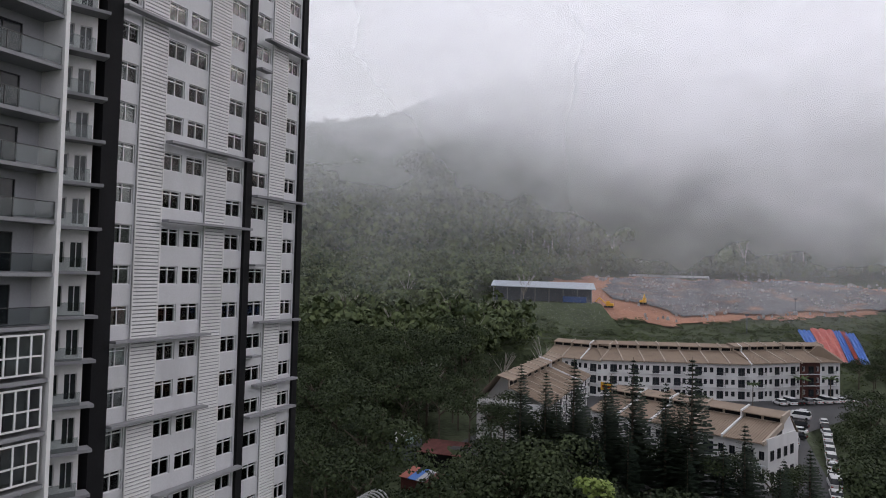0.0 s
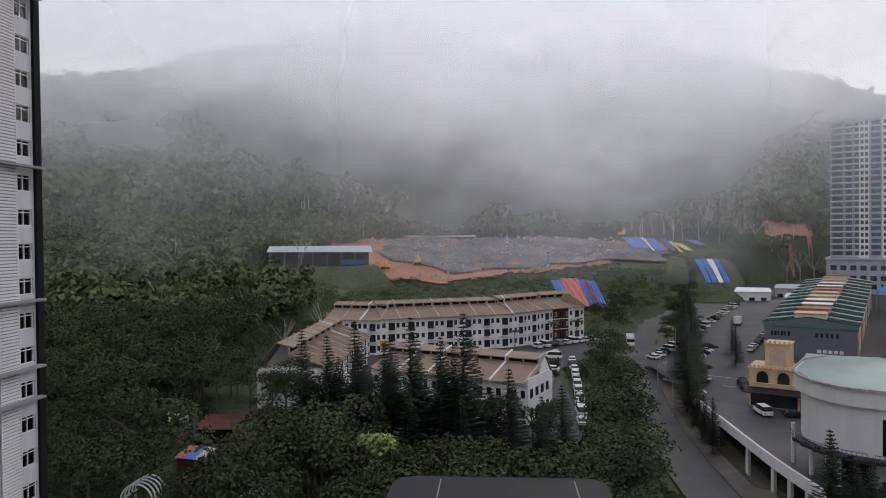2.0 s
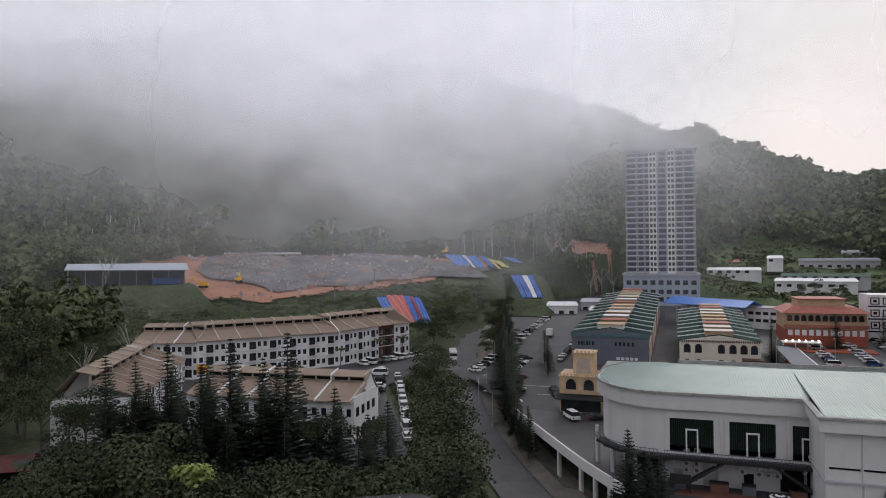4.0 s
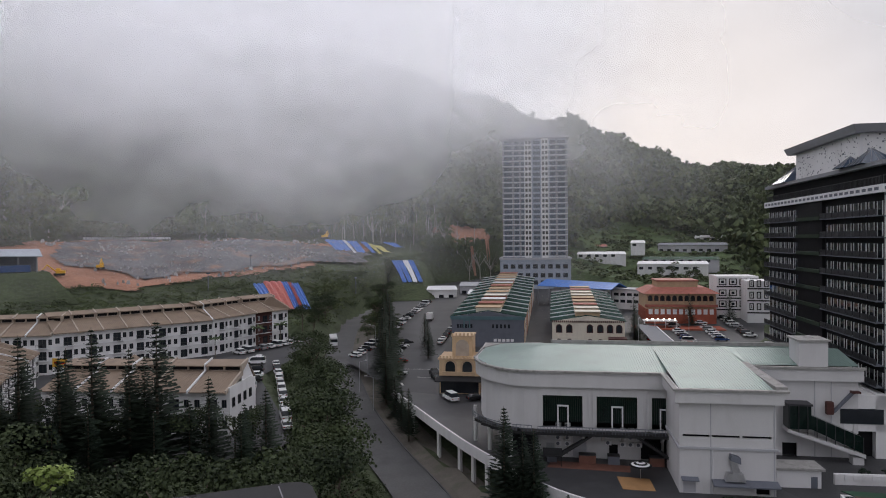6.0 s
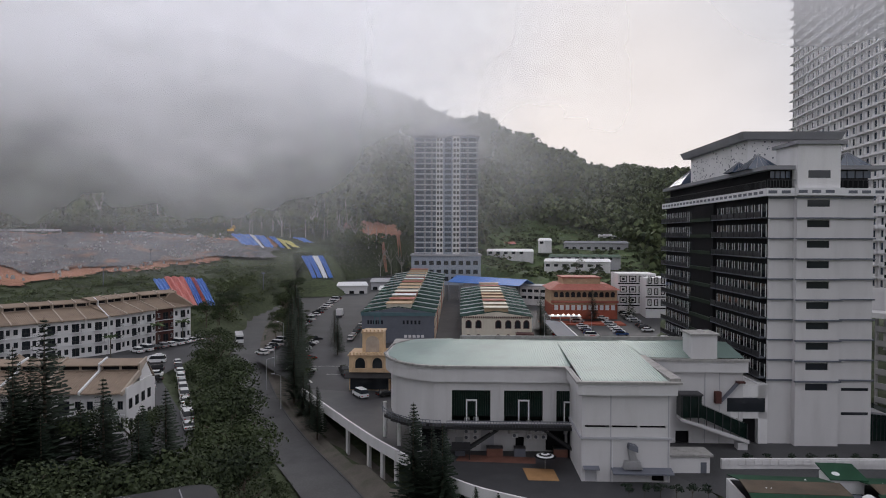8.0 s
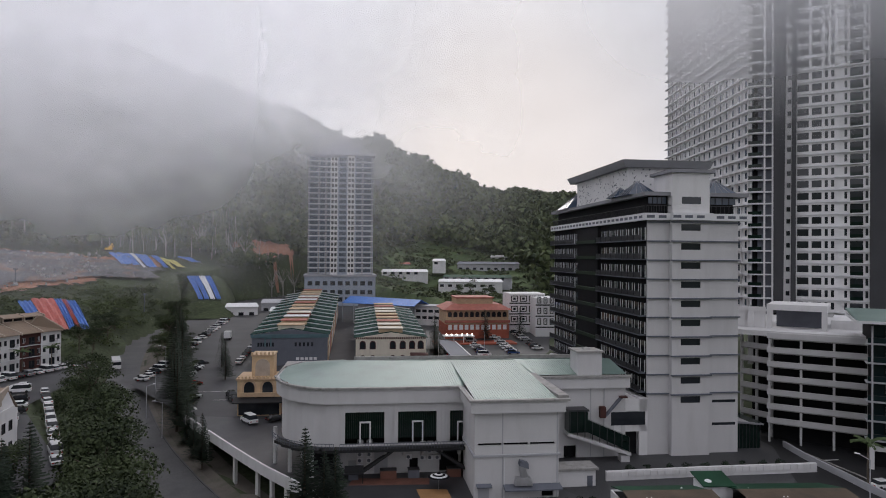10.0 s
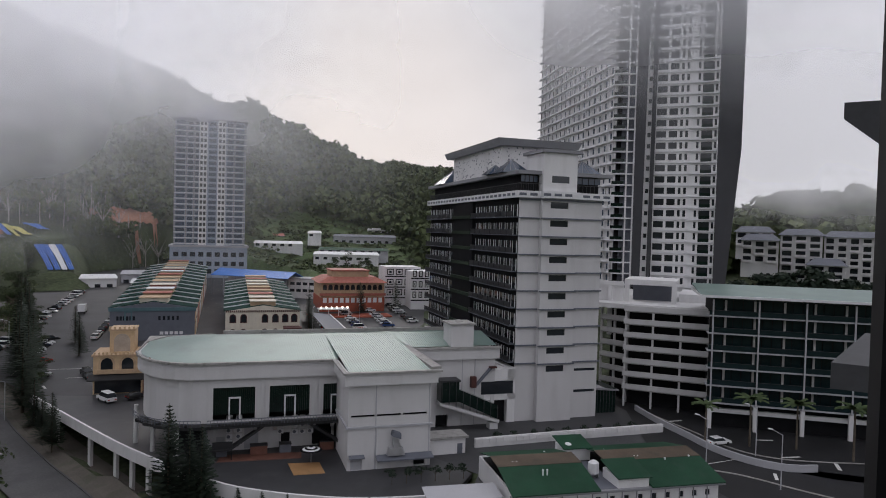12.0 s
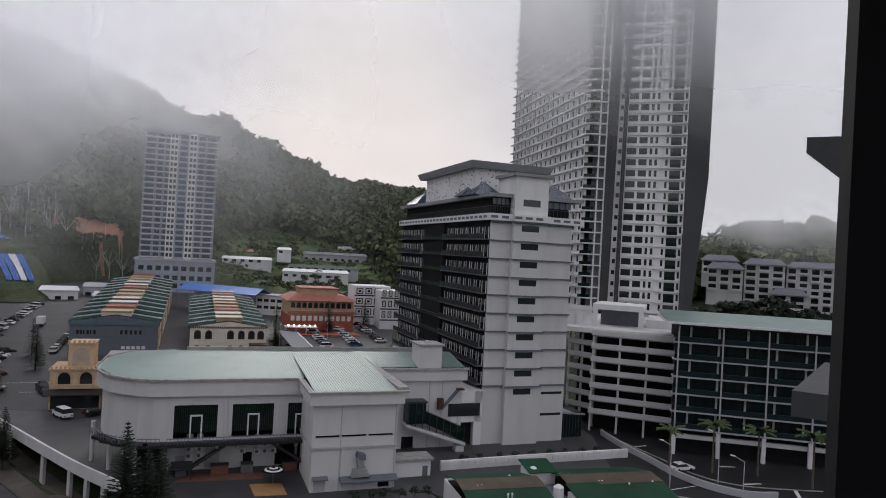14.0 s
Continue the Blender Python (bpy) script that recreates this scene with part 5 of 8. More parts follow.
part("canopy_frame", Geo().box(1, 12, 8, 8.8, 25.4, 26.6).box(1, 2, 8, 8.8, 21.6, 25.4).box(11, 12, 8, 8.8, 21.6, 25.4).box(1, 12, 8.8, 20, 26.0, 26.6), WHITE, pod, "white portal frame")
part("terrace_wall", Geo().box(-9, 0.8, 8, 8.5, 21.6, 25.8).box(-9.2, 0.9, 7.6, 7.99, 25, 26), WHITE, pod)
for x in (-6, -2.5):
    part("pier", Geo().box(x, x + 1.0, 7.4, 7.98, 14, 25), WHITE, pod)
part("core_room", Geo().box(2.2, 10.8, 14, 24, 21.6, 25.9), SLATE, pod)
part("lower_terrace", Geo().box(12.3, 22, 14, 30, 21.6, 23.4), WHITE, pod)

ax, ay = 138.0, -5.2
bx, by = 141.6, -47.0
L = math.hypot(bx - ax, by - ay)
gb = thing("glazed_office_block", "dark green-glazed block with slab balconies on white columns", "office block", facing(ax, ay, bx, by))
GZ = [5.0 + 3.3 * i for i in range(6)]
# Black block behind the glazing stands in for unlit offices
part("core", Geo().box(0.4, L, 1.7, 16, 0, 24.4), BLACKP, gb, "black fill standing in for the unlit interior")
for z in GZ:
    part("floor_slab", Geo().box(-0.9, L, -0.7, 2, z - 0.12, z + 0.1), GREYWALL, gb, "grey slab edge")
    r = part("railing", Geo().box(-0.7, L, -0.42, -0.38, z + 1.05, z + 1.12), DARKTRIM, gb)
    part("glass_balustrade", Geo().box(-0.7, L, -0.41, -0.39, z + 0.16, z + 1.05), DARKGLASS, r)
    for i in range(24):
        x = 0.4 + i * 1.72
        part("glazing", shared("gglass", lambda: Geo().box(0, 1.55, 1.45, 1.6, 0.16, 3.1).mesh("glazing", DARKGLASS)), None, gb, m=at(x, 0, z))
        if i % 3 == 1:
            part("curtain", shared("gcur", lambda: Geo().box(0.1, 0.5, 1.38, 1.44, 0.2, 2.9).mesh("curtain", CURTAIN)), None, gb, m=at(x, 0, z))
for i in range(6):
    x = -0.2 + i * 8.0
    part("column", Geo().box(x, x + 0.26, -0.95, -0.71, 4.8, 24.6), GREYWALL, gb, "slim pale column")
    part("column", Geo().box(x - 0.2, x + 0.5, -0.6, 0.1, 0, 4.86), WHITE, gb, "white ground-floor column")
part("soffit_beam", Geo().box(0, L, 0.5, 1.2, 3.0, 3.8), WHITE, gb)
# Black sheet stands in for the shade between the ground-floor columns
part("pilotis_void", Geo().box(0.4, L, 4, 4.4, -1, 4.8), BLACKP, gb)
part("roof", Geo().hexa([(-2.4, -2.0, 25.2), (L, -2.0, 25.2), (L, 17, 26.2), (-2.4, 17, 26.2)], [(-2.4, -2.0, 25.45), (L, -2.0, 25.45), (L, 17, 26.5), (-2.4, 17, 26.5)]), GREENROOF, gb, "pale green metal roof")
part("eave", Geo().box(-2.5, L, -2.3, -2.0, 25.05, 25.5).box(-2.5, -2.3, -2.0, 17, 25.05, 25.5), LIGHTTRIM, gb, "white eave board")

# grey curved road wall and forecourt
def ribbon_wall(name, pts, z0, z1, thick, material, label, category="wall", parent=None):
    g = Geo()
    for (x1, y1), (x2, y2) in zip(pts, pts[1:]):
        d = Vector((x2 - x1, y2 - y1)).normalized()
        n = Vector((-d.y, d.x)) * thick
        g.hexa([(x1, y1, z0), (x2, y2, z0), (x2 + n.x, y2 + n.y, z0), (x1 + n.x, y1 + n.y, z0)], [(x1, y1, z1), (x2, y2, z1), (x2 + n.x, y2 + n.y, z1), (x1 + n.x, y1 + n.y, z1)])
    return tagged(part(name, g, material), label, category, kind="structure") if parent is None else part(name, g, material, parent, label)


def curve(pts, n=8):
    out = []
    for i in range(len(pts) - 1):
        p0, p1, p2, p3 = [Vector(pts[min(max(k, 0), len(pts) - 1)]) for k in (i - 1, i, i + 1, i + 2)]
        for s in range(n):
            t = s / n
            q = 0.5 * ((2 * p1) + (p2 - p0) * t + (2 * p0 - 5 * p1 + 4 * p2 - p3) * t * t + (3 * p1 - p0 - 3 * p2 + p3) * t ** 3)
            out.append((q.x, q.y))
    out.append(tuple(pts[-1]))
    return out


ribbon_wall("wall_road", curve([(145, 9), (137, 4.5), (129.3, -0.8), (122.5, -5.5), (118.3, -10.5), (116.8, -16), (118.5, -20.5)]), -2.5, 1.2, 0.35, GREYWALL, "long grey concrete road wall that curves round")
ribbon_wall("kerb", curve([(143, 6), (133, -2.5), (126, -8), (123, -14), (124, -22), (130, -40)]), -0.2, 0.2, 0.3, CONCRETE, "pale striped kerb of the access road", "kerb")
ribbon_wall("kerb", curve([(112, 2), (112, -8), (108, -18), (104, -30)]), -0.2, 0.2, 0.3, CONCRETE, "pale striped kerb of the access road", "kerb")
# white planted parapet before the hotel
ribbon_wall("wall_hotel", [(107.6, 32.0), (119, 18.2), (130.8, 2.9)], -2.2, 1.6, 0.5, WHITE, "white panelled parapet wall before the hotel")
pw = thing("wall_panels", "white raised panels along the parapet wall", "wall panel")
for i in range(30):
    k = i / 30
    part("panel", shared("wpan", lambda: Geo().box(0.05, 1.1, -0.1, -0.004, 0.75, 1.5).mesh("panel", WHITE)), None, pw, m=facing(107.6 + 23.2 * k, 32 - 29.1 * k, 130.8, 2.9))
gh = thing("guard_house", "small white gatehouse with a weathered flat roof", "gatehouse", facing(100.8, 37.5, 104.8, 32.5))
part("wall", Geo().box(0, 6.0, 0, 3.2, -0.5, 2.6), WHITE, gh)
part("roof", Geo().box(-0.4, 6.4, -0.4, 3.6, 2.6, 2.95), CONCRETE, gh)
part("door", Geo().box(4.6, 5.5, -0.03, -0.004, -0.4, 1.7), SLATE, gh)

# ================= low staff block with green roofs =================
low = thing("staff_block", "low white block with dark green and brown sheet roofs", "staff block", facing(82.2, 19.2, 98.3, -5.2))
lh = [(1.2 + i * 2.0, 1.9 + i * 2.0, z, z + 0.8) for i in range(14) for z in (1.5, -1.6)]
part("wall", Geo().wall(0, 29.2, -4, 3.2, lh, thick=0.25).box(0, 0.25, 0.25, 15, -4, 3.2).box(28.95, 29.2, 0.25, 15, -4, 3.2).box(0, 29.2, 15, 15.3, -4, 3.2), WHITE, low)
# Black filling stands in for unlit staff rooms
part("core", Geo().box(0.4, 28.8, 0.6, 14.8, -4, 3.1), BLACKP, low, "black backing standing in for unlit rooms")
for i in range(14):
    for z in (1.5, -1.6):
        part("window", pane_mesh(0.7, 0.8, GLASS), None, low, m=at(1.2 + i * 2.0, 0.1, z))
    part("pier", shared("lpier", lambda: Geo().box(0.1, 0.22, -0.12, -0.004, -4, 3.1).mesh("pier", MIDGREY)), None, low, m=at(i * 2.1, 0, 0))
part("floor_ledge", Geo().box(-0.3, 29.5, -0.6, -0.13, 0.0, 0.25).box(-0.6, 29.8, -0.7, -0.13, 3.0, 3.3), MIDGREY, low)


def slope(name, x0, x1, y0, z0, y1, z1, material, label=""):
    t = 0.12
    return part(name, Geo().hexa([(x0, y0, z0), (x1, y0, z0), (x1, y1, z1), (x0, y1, z1)], [(x0, y0, z0 + t), (x1, y0, z0 + t), (x1, y1, z1 + t), (x0, y1, z1 + t)]), material, low, label)


slope("roof", -0.5, 11.5, -0.8, 3.3, 5.2, 4.9, DARKGREEN, "dark green sheet roof")
slope("roof", -0.5, 11.5, 5.2, 4.95, 8.6, 5.3, BROWNSHEET, "brown sheet roof")
slope("roof", -0.5, 11.0, 8.6, 5.3, 13.5, 4.2, DARKGREEN, "dark green sheet roof")
slope("roof", 18.8, 29.8, -0.8, 3.3, 5.2, 4.9, DARKGREEN, "dark green sheet roof")
slope("roof", 15.0, 29.8, 5.2, 4.95, 8.6, 5.3, BROWNSHEET, "brown sheet roof")
slope("roof", 15.0, 29.8, 8.6, 5.3, 14.5, 4.0, DARKGREEN, "dark green sheet roof")
part("roof_room", Geo().box(14.2, 18.6, -0.2, 4.2, 3.3, 4.6).box(11.6, 15.6, 11.0, 14.5, 3.2, 5.0), WHITE, low)
slope("roof", 13.9, 18.9, -0.6, 4.6, 4.5, 5.5, DARKGREEN, "dark green sheet roof")
slope("roof", 11.3, 15.9, 10.6, 5.0, 15.0, 5.7, DARKGREEN, "dark green sheet roof")
part("gutter_void", Geo().box(11.6, 14.9, 0.0, 10.5, 3.1, 3.3), SLATE, low, "dark roof gully")
for i, (x, y) in enumerate(((2, 6.5), (2.6, 6.5), (5, 3.0), (5.6, 3.0), (20, 6.2), (20.5, 6.2), (26, 8.6), (17, 9.5), (24, 4.8), (8, 10), (28, 5.2), (9, 8))):
    v = part("roof_vent", shared("rvent", lambda: Geo().cyl(0, 0, 0, 0.7, 0.11, n=8).cyl(0, 0, 0.7, 0.85, 0.18, 0.05, n=8).mesh("roof_vent", LIGHTTRIM)), None, low, "small white vent pipe", m=at(x, y, 4.4))
for i, (x, y) in enumerate(((12.8, 4.2), (12.6, 12.2))):
    tank = thing("water_tank", "pale plastic water tank on a steel frame", "water tank", facing(82.2, 19.2, 98.3, -5.2) @ at(x, y, 3.3 if i == 0 else 3.2), group="roof tanks")
    part("drum", Geo().cyl(0, 0, 0.6, 2.0, 0.75, 0.72, n=14).cyl(0, 0, 2.0, 2.3, 0.72, 0.3, n=14), LIGHTTRIM, tank)
    for k in (-0.5, 0.5):
        part("leg", Geo().box(k - 0.05, k + 0.05, -0.5, 0.5, 0, 0.6), CHROME, tank)
shed2 = thing("store_shed", "narrow white store with a grey tin roof", "shed", facing(78.5, 29.0, 83.5, 21.3))
part("wall", Geo().box(0, 9, 0, 3.2, -4, 2.2), WHITE, shed2)
part("roof", Geo().hexa([(-0.4, -0.5, 2.3), (9.4, -0.5, 2.3), (9.4, 3.6, 2.7), (-0.4, 3.6, 2.7)], [(-0.4, -0.5, 2.4), (9.4, -0.5, 2.4), (9.4, 3.6, 2.8), (-0.4, 3.6, 2.8)]), GREYWALL, shed2)
for x in (1.5, 3.6, 6.2):
    part("door", Geo().box(x, x + 1.0, -0.04, -0.004, -0.3, 1.7), BLACKP, shed2)

# ================= terrace deck with white parapet =================
deck = thing("terrace_deck", "raised concrete terrace deck carried on white columns", "terrace", kind="structure")
part("slab", Geo().prism(TERRACE, -0.7, 0.02), PAVING, deck, "dark damp paving slab")
outer = curve(TERRACE[1:8], 5)
ribbon_wall("parapet", outer, -0.75, 1.1, 0.35, WHITE, "white curved parapet", parent=deck)
for i, (x, y) in enumerate(outer[::2]):
    part("column", Geo().box(x + 0.5, x + 1.1, y - 0.3, y + 0.3, -6.3, -0.72), WHITE, deck, "white column")
ribbon_wall("undercroft_wall", [(x + 9, y) for x, y in outer], -6.3, -0.72, 0.3, CONCRETE, "dark wall under the deck", parent=deck)
tagged(part("red_paving", Geo().prism([(84.5, 66), (91.5, 55.5), (94, 57), (87.5, 67.5)], 0.02, 0.05), REDPAVE), "red-brown paved strip along the hall", "paving", kind="structure")
tagged(part("ochre_paving", Geo().prism([(84.6, 52.5), (87.2, 48.8), (91, 52), (88.5, 56)], 0.02, 0.06), ORANGEPAVE), "ochre paved approach to the hall", "paving", kind="structure")
for i, (x, z, w) in enumerate(((-18.6, 0.02, 1.6), (-13.5, 0.02, 2.6), (-9.0, 0.02, 1.8), (-2.6, 0.02, 2.2))):
    bx_ = thing("store_crate", "dark stacked storage crates below the balcony", "crate", HM @ at(x, 10.6, 0.02), group="crates by the hall")
    part("crate", Geo().box(0, w, 0, 1.4, 0, 1.3), REDPAVE if i % 2 else SLATE, bx_)
    part("lid", Geo().box(-0.05, w + 0.05, -0.05, 1.45, 1.3, 1.42), DARKTRIM, bx_)
um = thing("umbrella", "black and white striped round garden umbrella", "umbrella", pose(90.2, 53.0, 0.05))
part("pole", Geo().cyl(0, 0, 0, 2.3, 0.04), CHROME, um)
for i in range(5):
    r0, r1 = 1.7 - i * 0.34, 1.7 - (i + 1) * 0.34
    part("canopy_ring", Geo().cyl(0, 0, 2.0 + i * 0.12, 2.12 + i * 0.12, r0, max(r1, 0.03), n=16), BLACKP if i % 2 == 0 else LIGHTTRIM, um)

# ================= shop rows =================
def arch_window(parent, x, z, w=1.7, h=2.3, surround=None):
    g = Geo()
    ring = [(0, 0), (w, 0), (w, h * 0.6)] + [(w / 2 + w / 2 * math.cos(radians(a)), h * 0.6 + w / 2 * math.sin(radians(a))) for a in range(20, 180, 20)] + [(0, h * 0.6)]
    g.hexa([(px, -0.06, pz) for px, pz in ring], [(px, -0.004, pz) for px, pz in ring])
    f = part("arched_window", shared(("arch", w, h, (surround or REDBROWN).name), lambda: g.mesh("arched_window", surround or REDBROWN)), None, parent, "painted arched surround", m=at(x, 0, z))
    g2 = Geo()
    r2 = [(w / 2 + (px - w / 2) * 0.72, h * 0.08 + pz * 0.82) for px, pz in ring]
    g2.hexa([(px, -0.08, pz) for px, pz in r2], [(px, -0.061, pz) for px, pz in r2])
    part("pane", shared(("archp", w, h), lambda: g2.mesh("pane", GLASS)), None, f)
    return f


def shop_row(name, label, L0, width, unit, n, eave, rise, step, front, cols, lift=0.0):
    """A row of shop units running up the slope; each bay has its own coloured ridge monitor."""
    o = thing(name, label, "shop row", facing(L0[0], L0[1], L0[0] + UX, L0[1] + UY))
    part("front_wall", Geo().box(0, width, 0, 0.4, -1, eave).hexa([(0, 0, eave), (width, 0, eave), (width / 2 + 0.01, 0, eave + rise - 0.02), (width / 2 - 0.01, 0, eave + rise - 0.02)], [(0, 0.4, eave), (width, 0.4, eave), (width / 2 + 0.01, 0.4, eave + rise - 0.02), (width / 2 - 0.01, 0.4, eave + rise - 0.02)]), front, o)
    for i in range(n):
        y0, y1 = 0.4 + i * unit, 0.4 + (i + 1) * unit
        z = eave + step * i
        c = width / 2
        part("side_wall", Geo().box(0, 0.4, y0, y1, -1, z).box(width - 0.4, width, y0, y1, -1, z), cols[i % len(cols)], o)
        for s, (xa, xb) in enumerate(((-0.6, c), (width + 0.6, c))):
            part("roof", Geo().hexa([(xa, y0, z), (xb, y0, z + rise), (xb, y1 - 0.6, z + rise), (xa, y1 - 0.6, z)], [(xa, y0, z + 0.15), (xb, y0, z + rise + 0.15), (xb, y1 - 0.6, z + rise + 0.15), (xa, y1 - 0.6, z + 0.15)]), TEALROOF, o, "dark green sheet roof")
            part("party_coping", Geo().hexa([(xa, y1 - 0.6, z), (xb, y1 - 0.6, z + rise), (xb, y1, z + rise), (xa, y1, z)], [(xa, y1 - 0.6, z + 0.42), (xb, y1 - 0.6, z + rise + 0.42), (xb, y1, z + rise + 0.42), (xa, y1, z + 0.42)]), LIGHTTRIM, o, "white party wall coping")
        m = cols[(i * 2 + 1) % len(cols)]
        part("monitor", Geo().box(c - width * 0.17, c + width * 0.17, y0 + 1.6, y1 - 1.4, z + rise * 0.6, z + rise + 1.0), m, o, "painted ridge monitor")
        part("monitor_roof", Geo().box(c - width * 0.18, c + width * 0.18, y0 + 1.2, y1 - 1.0, z + rise + 1.0, z + rise + 1.2), cols[(i * 2) % len(cols)], o)
        for k in range(3):
            part("window", pane_mesh(1.4, 1.2, GLASS), None, o, m=pose(width + 0.01, y0 + 1.2 + k * unit / 3.2, z - 2.2, 0, 0, 90))
            part("window", pane_mesh(1.4, 1.2, GLASS), None, o, m=pose(width + 0.01, y0 + 1.2 + k * unit / 3.2, z - 5.4, 0, 0, 90))
    return o


teal = shop_row("shop_row", "grey-blue shop row with stepped green and tan roofs", (156.4, 161.7), 24, 9.4, 12, 10.3, 1.9, 0.56, SLATE, [TAN, CREAM, PINKRED, TAN, LIGHTTRIM])
part("teal_band", Geo().box(-0.3, 24.3, -0.25, -0.004, 9.4, 10.5), TEALWALL, teal, "teal fascia band")
for i in range(11):
    x = 1.8 + i * 0.9 if i < 6 else 13.5 + (i - 6) * 1.3
    part("window", pane_mesh(0.7, 1.3, GLASS), None, teal, m=at(x, -0.05, 6.6))
part("wall_logo", Geo().box(4.0, 4.4, -0.06, -0.004, 6.6, 9.4).box(4.4, 5.8, -0.06, -0.004, 9.0, 9.4).box(5.8, 6.2, -0.06, -0.004, 6.6, 9.4), TEALWALL, teal, "pale blue painted shape")
for i in range(5):
    part("sign_bar", Geo().box(14 + i * 1.4, 15 + i * 1.4, -0.08, -0.004, 2.2, 3.1), LIGHTTRIM, teal, "white letters too small to read")
cream = shop_row("shop_row", "cream shop row with arched windows and green ridged roofs", (173.0, 132.8), 22.5, 8.2, 9, 9.6, 1.8, 0.4, CREAM, [CREAM, TAN, CREAM, TAN, PINKRED])
for x in (1.2, 4.4, 10.8, 14.0, 17.0, 19.8):
    arch_window(cream, x, 6.0, 2.0, 2.9)
    arch_window(cream, x, 1.4, 2.0, 2.9)
crn = Geo()
for i in range(37):
    crn.box(0.05 + i * 0.61, 0.4 + i * 0.61, -0.2, -0.004, 9.3, 9.9)
part("crenellation", crn, REDBROWN, cream)
porch = thing("ochre_porch", "small ochre gate building with an arched opening", "porch", facing(173, 132.8, 186, 114.5) @ at(17.6, -4.5, 0))
part("wall", Geo().box(0, 5, 0, 4, 0, 4.6), YELLOW, porch)
part("roof", Geo().box(-0.3, 5.3, -0.3, 4.3, 4.6, 5.0), REDBROWN, porch)
arch_window(porch, 1.3, 0.5, 2.4, 3.2)

# ochre arcade building
och = thing("arcade_building", "ochre arcade building with arches and a corner tower", "building", facing(107.6, 115.5, 107.6 + UX, 115.5 + UY))
part("lower_wall", Geo().box(0, 9.5, 0, 9, 0, 8.0), YELLOW, och)
part("cornice", Geo().box(-0.3, 9.8, -0.3, 9.3, 8.0, 8.3), TAN, och)
for i in range(12):
    part("merlon", shared("merlon", lambda: Geo().box(0, 0.4, -0.25, 0.2, 0, 0.55).mesh("merlon", YELLOW)), None, och, m=at(0.1 + i * 0.8, 0, 8.3))
part("awning", Geo().hexa([(-0.8, -2.2, 3.2), (10, -2.2, 3.2), (10, 0, 3.9), (-0.8, 0, 3.9)], [(-0.8, -2.2, 3.4), (10, -2.2, 3.4), (10, 0, 4.2), (-0.8, 0, 4.2)]), STEELBLACK, och, "dark awning over the shopfront")
part("shopfront", Geo().box(0.3, 9.2, -0.08, -0.004, 0.2, 3.1), GLASS, och)
for x in (1.0, 5.0):
    arch_window(och, x, 4.6, 3.2, 3.0, TAN)
part("balcony_rail", Geo().box(0.8, 8.4, -0.5, -0.09, 4.3, 5.2), TAN, och)
part("tower", Geo().box(2.8, 7.6, 2, 8, 8.3, 13.0), YELLOW, och)
part("tower_cornice", Geo().box(2.6, 7.8, 1.8, 8.2, 13.0, 13.35), TAN, och)
for i in range(6):
    part("merlon", MESHES["merlon"], None, och, m=at(2.7 + i * 0.92, 2.05, 13.35))
a2 = thing("arcade_wing", "ochre and red-brown wing beside the arcade building", "building", facing(107.6, 115.5, 107.6 + UX, 115.5 + UY))
part("wall", Geo().box(9.6, 20, 3, 14, 0, 9.4), YELLOW, a2)
part("corner_pier", Geo().box(9.6, 11.6, 1.0, 2.99, 0, 8.2).box(13.8, 15.2, 1.6, 2.99, 0, 8.2), ORANGE, a2)
part("roof", Geo().box(9.4, 20.4, 2.6, 14.4, 9.4, 9.9), CONCRETE, a2)
for i in range(5):
    part("window", pane_mesh(1.0, 1.2, GLASS), None, a2, m=at(11 + i * 1.7, 2.95, 7.2))
tw = Geo()
tarc = [(3.6, 8.6), (6.8, 8.6), (6.8, 10.8)] + [(5.2 + 1.6 * math.cos(radians(a)), 10.8 + 1.6 * math.sin(radians(a))) for a in range(20, 180, 20)] + [(3.6, 10.8)]
tw.hexa([(x, 1.9, z) for x, z in tarc], [(x, 1.996, z) for x, z in tarc])
part("tower_arch", tw, BROWNTRIM, och, "tall arched opening")
for k in range(3):
    part("window", pane_mesh(1.3, 2.0, GLASS), None, och, m=pose(9.51, 2 + k * 2.4, 4.8, 0, 0, 90))

# red market hall, white patterned blocks, blue roof
red = thing("market_hall", "terracotta market hall with arched gallery and tiered roof", "market hall", facing(236, 136, 252, 115.5, 2.0))
part("lower_wall", Geo().box(0, 26, 0, 22, -1, 6.5), ORANGE, red)
part("upper_wall", Geo().box(0.2, 25.8, 0.3, 21.8, 6.5, 12.4), TAN, red)
part("gallery_roof", Geo().hexa([(-1.2, -1.5, 12.4), (27.2, -1.5, 12.4), (27.2, 23, 12.4), (-1.2, 23, 12.4)], [(3, 3, 14.6), (23, 3, 14.6), (23, 19, 14.6), (3, 19, 14.6)]), PINKRED, red, "red sheet roof")
part("attic", Geo().box(5, 20, 4, 18, 14.2, 16.8), TAN, red)
part("attic_roof", Geo().box(4.6, 20.4, 3.6, 18.4, 16.8, 17.3), PINKRED, red)
for i in range(11):
    arch_window(red, 0.8 + i * 2.25, 9.5, 1.7, 2.2)
    part("window", pane_mesh(1.5, 2.0, LIGHTTRIM), None, red, m=at(1 + i * 2.25, -0.04, 4.4))
part("gallery_band", Geo().box(-0.4, 26.4, -0.5, -0.004, 7.2, 8.2), PINKRED, red)
part("forecourt", Geo().box(-6, 26, -14, -0.1, -1, 0.6), ORANGE, red)
stall = thing("market_stall", "white lit stall with bright round lamps", "stall", facing(226, 131, 236, 118, 1.5))
part("canopy", Geo().box(0, 12, 0, 5, 3.4, 3.7), LIGHTTRIM, stall)
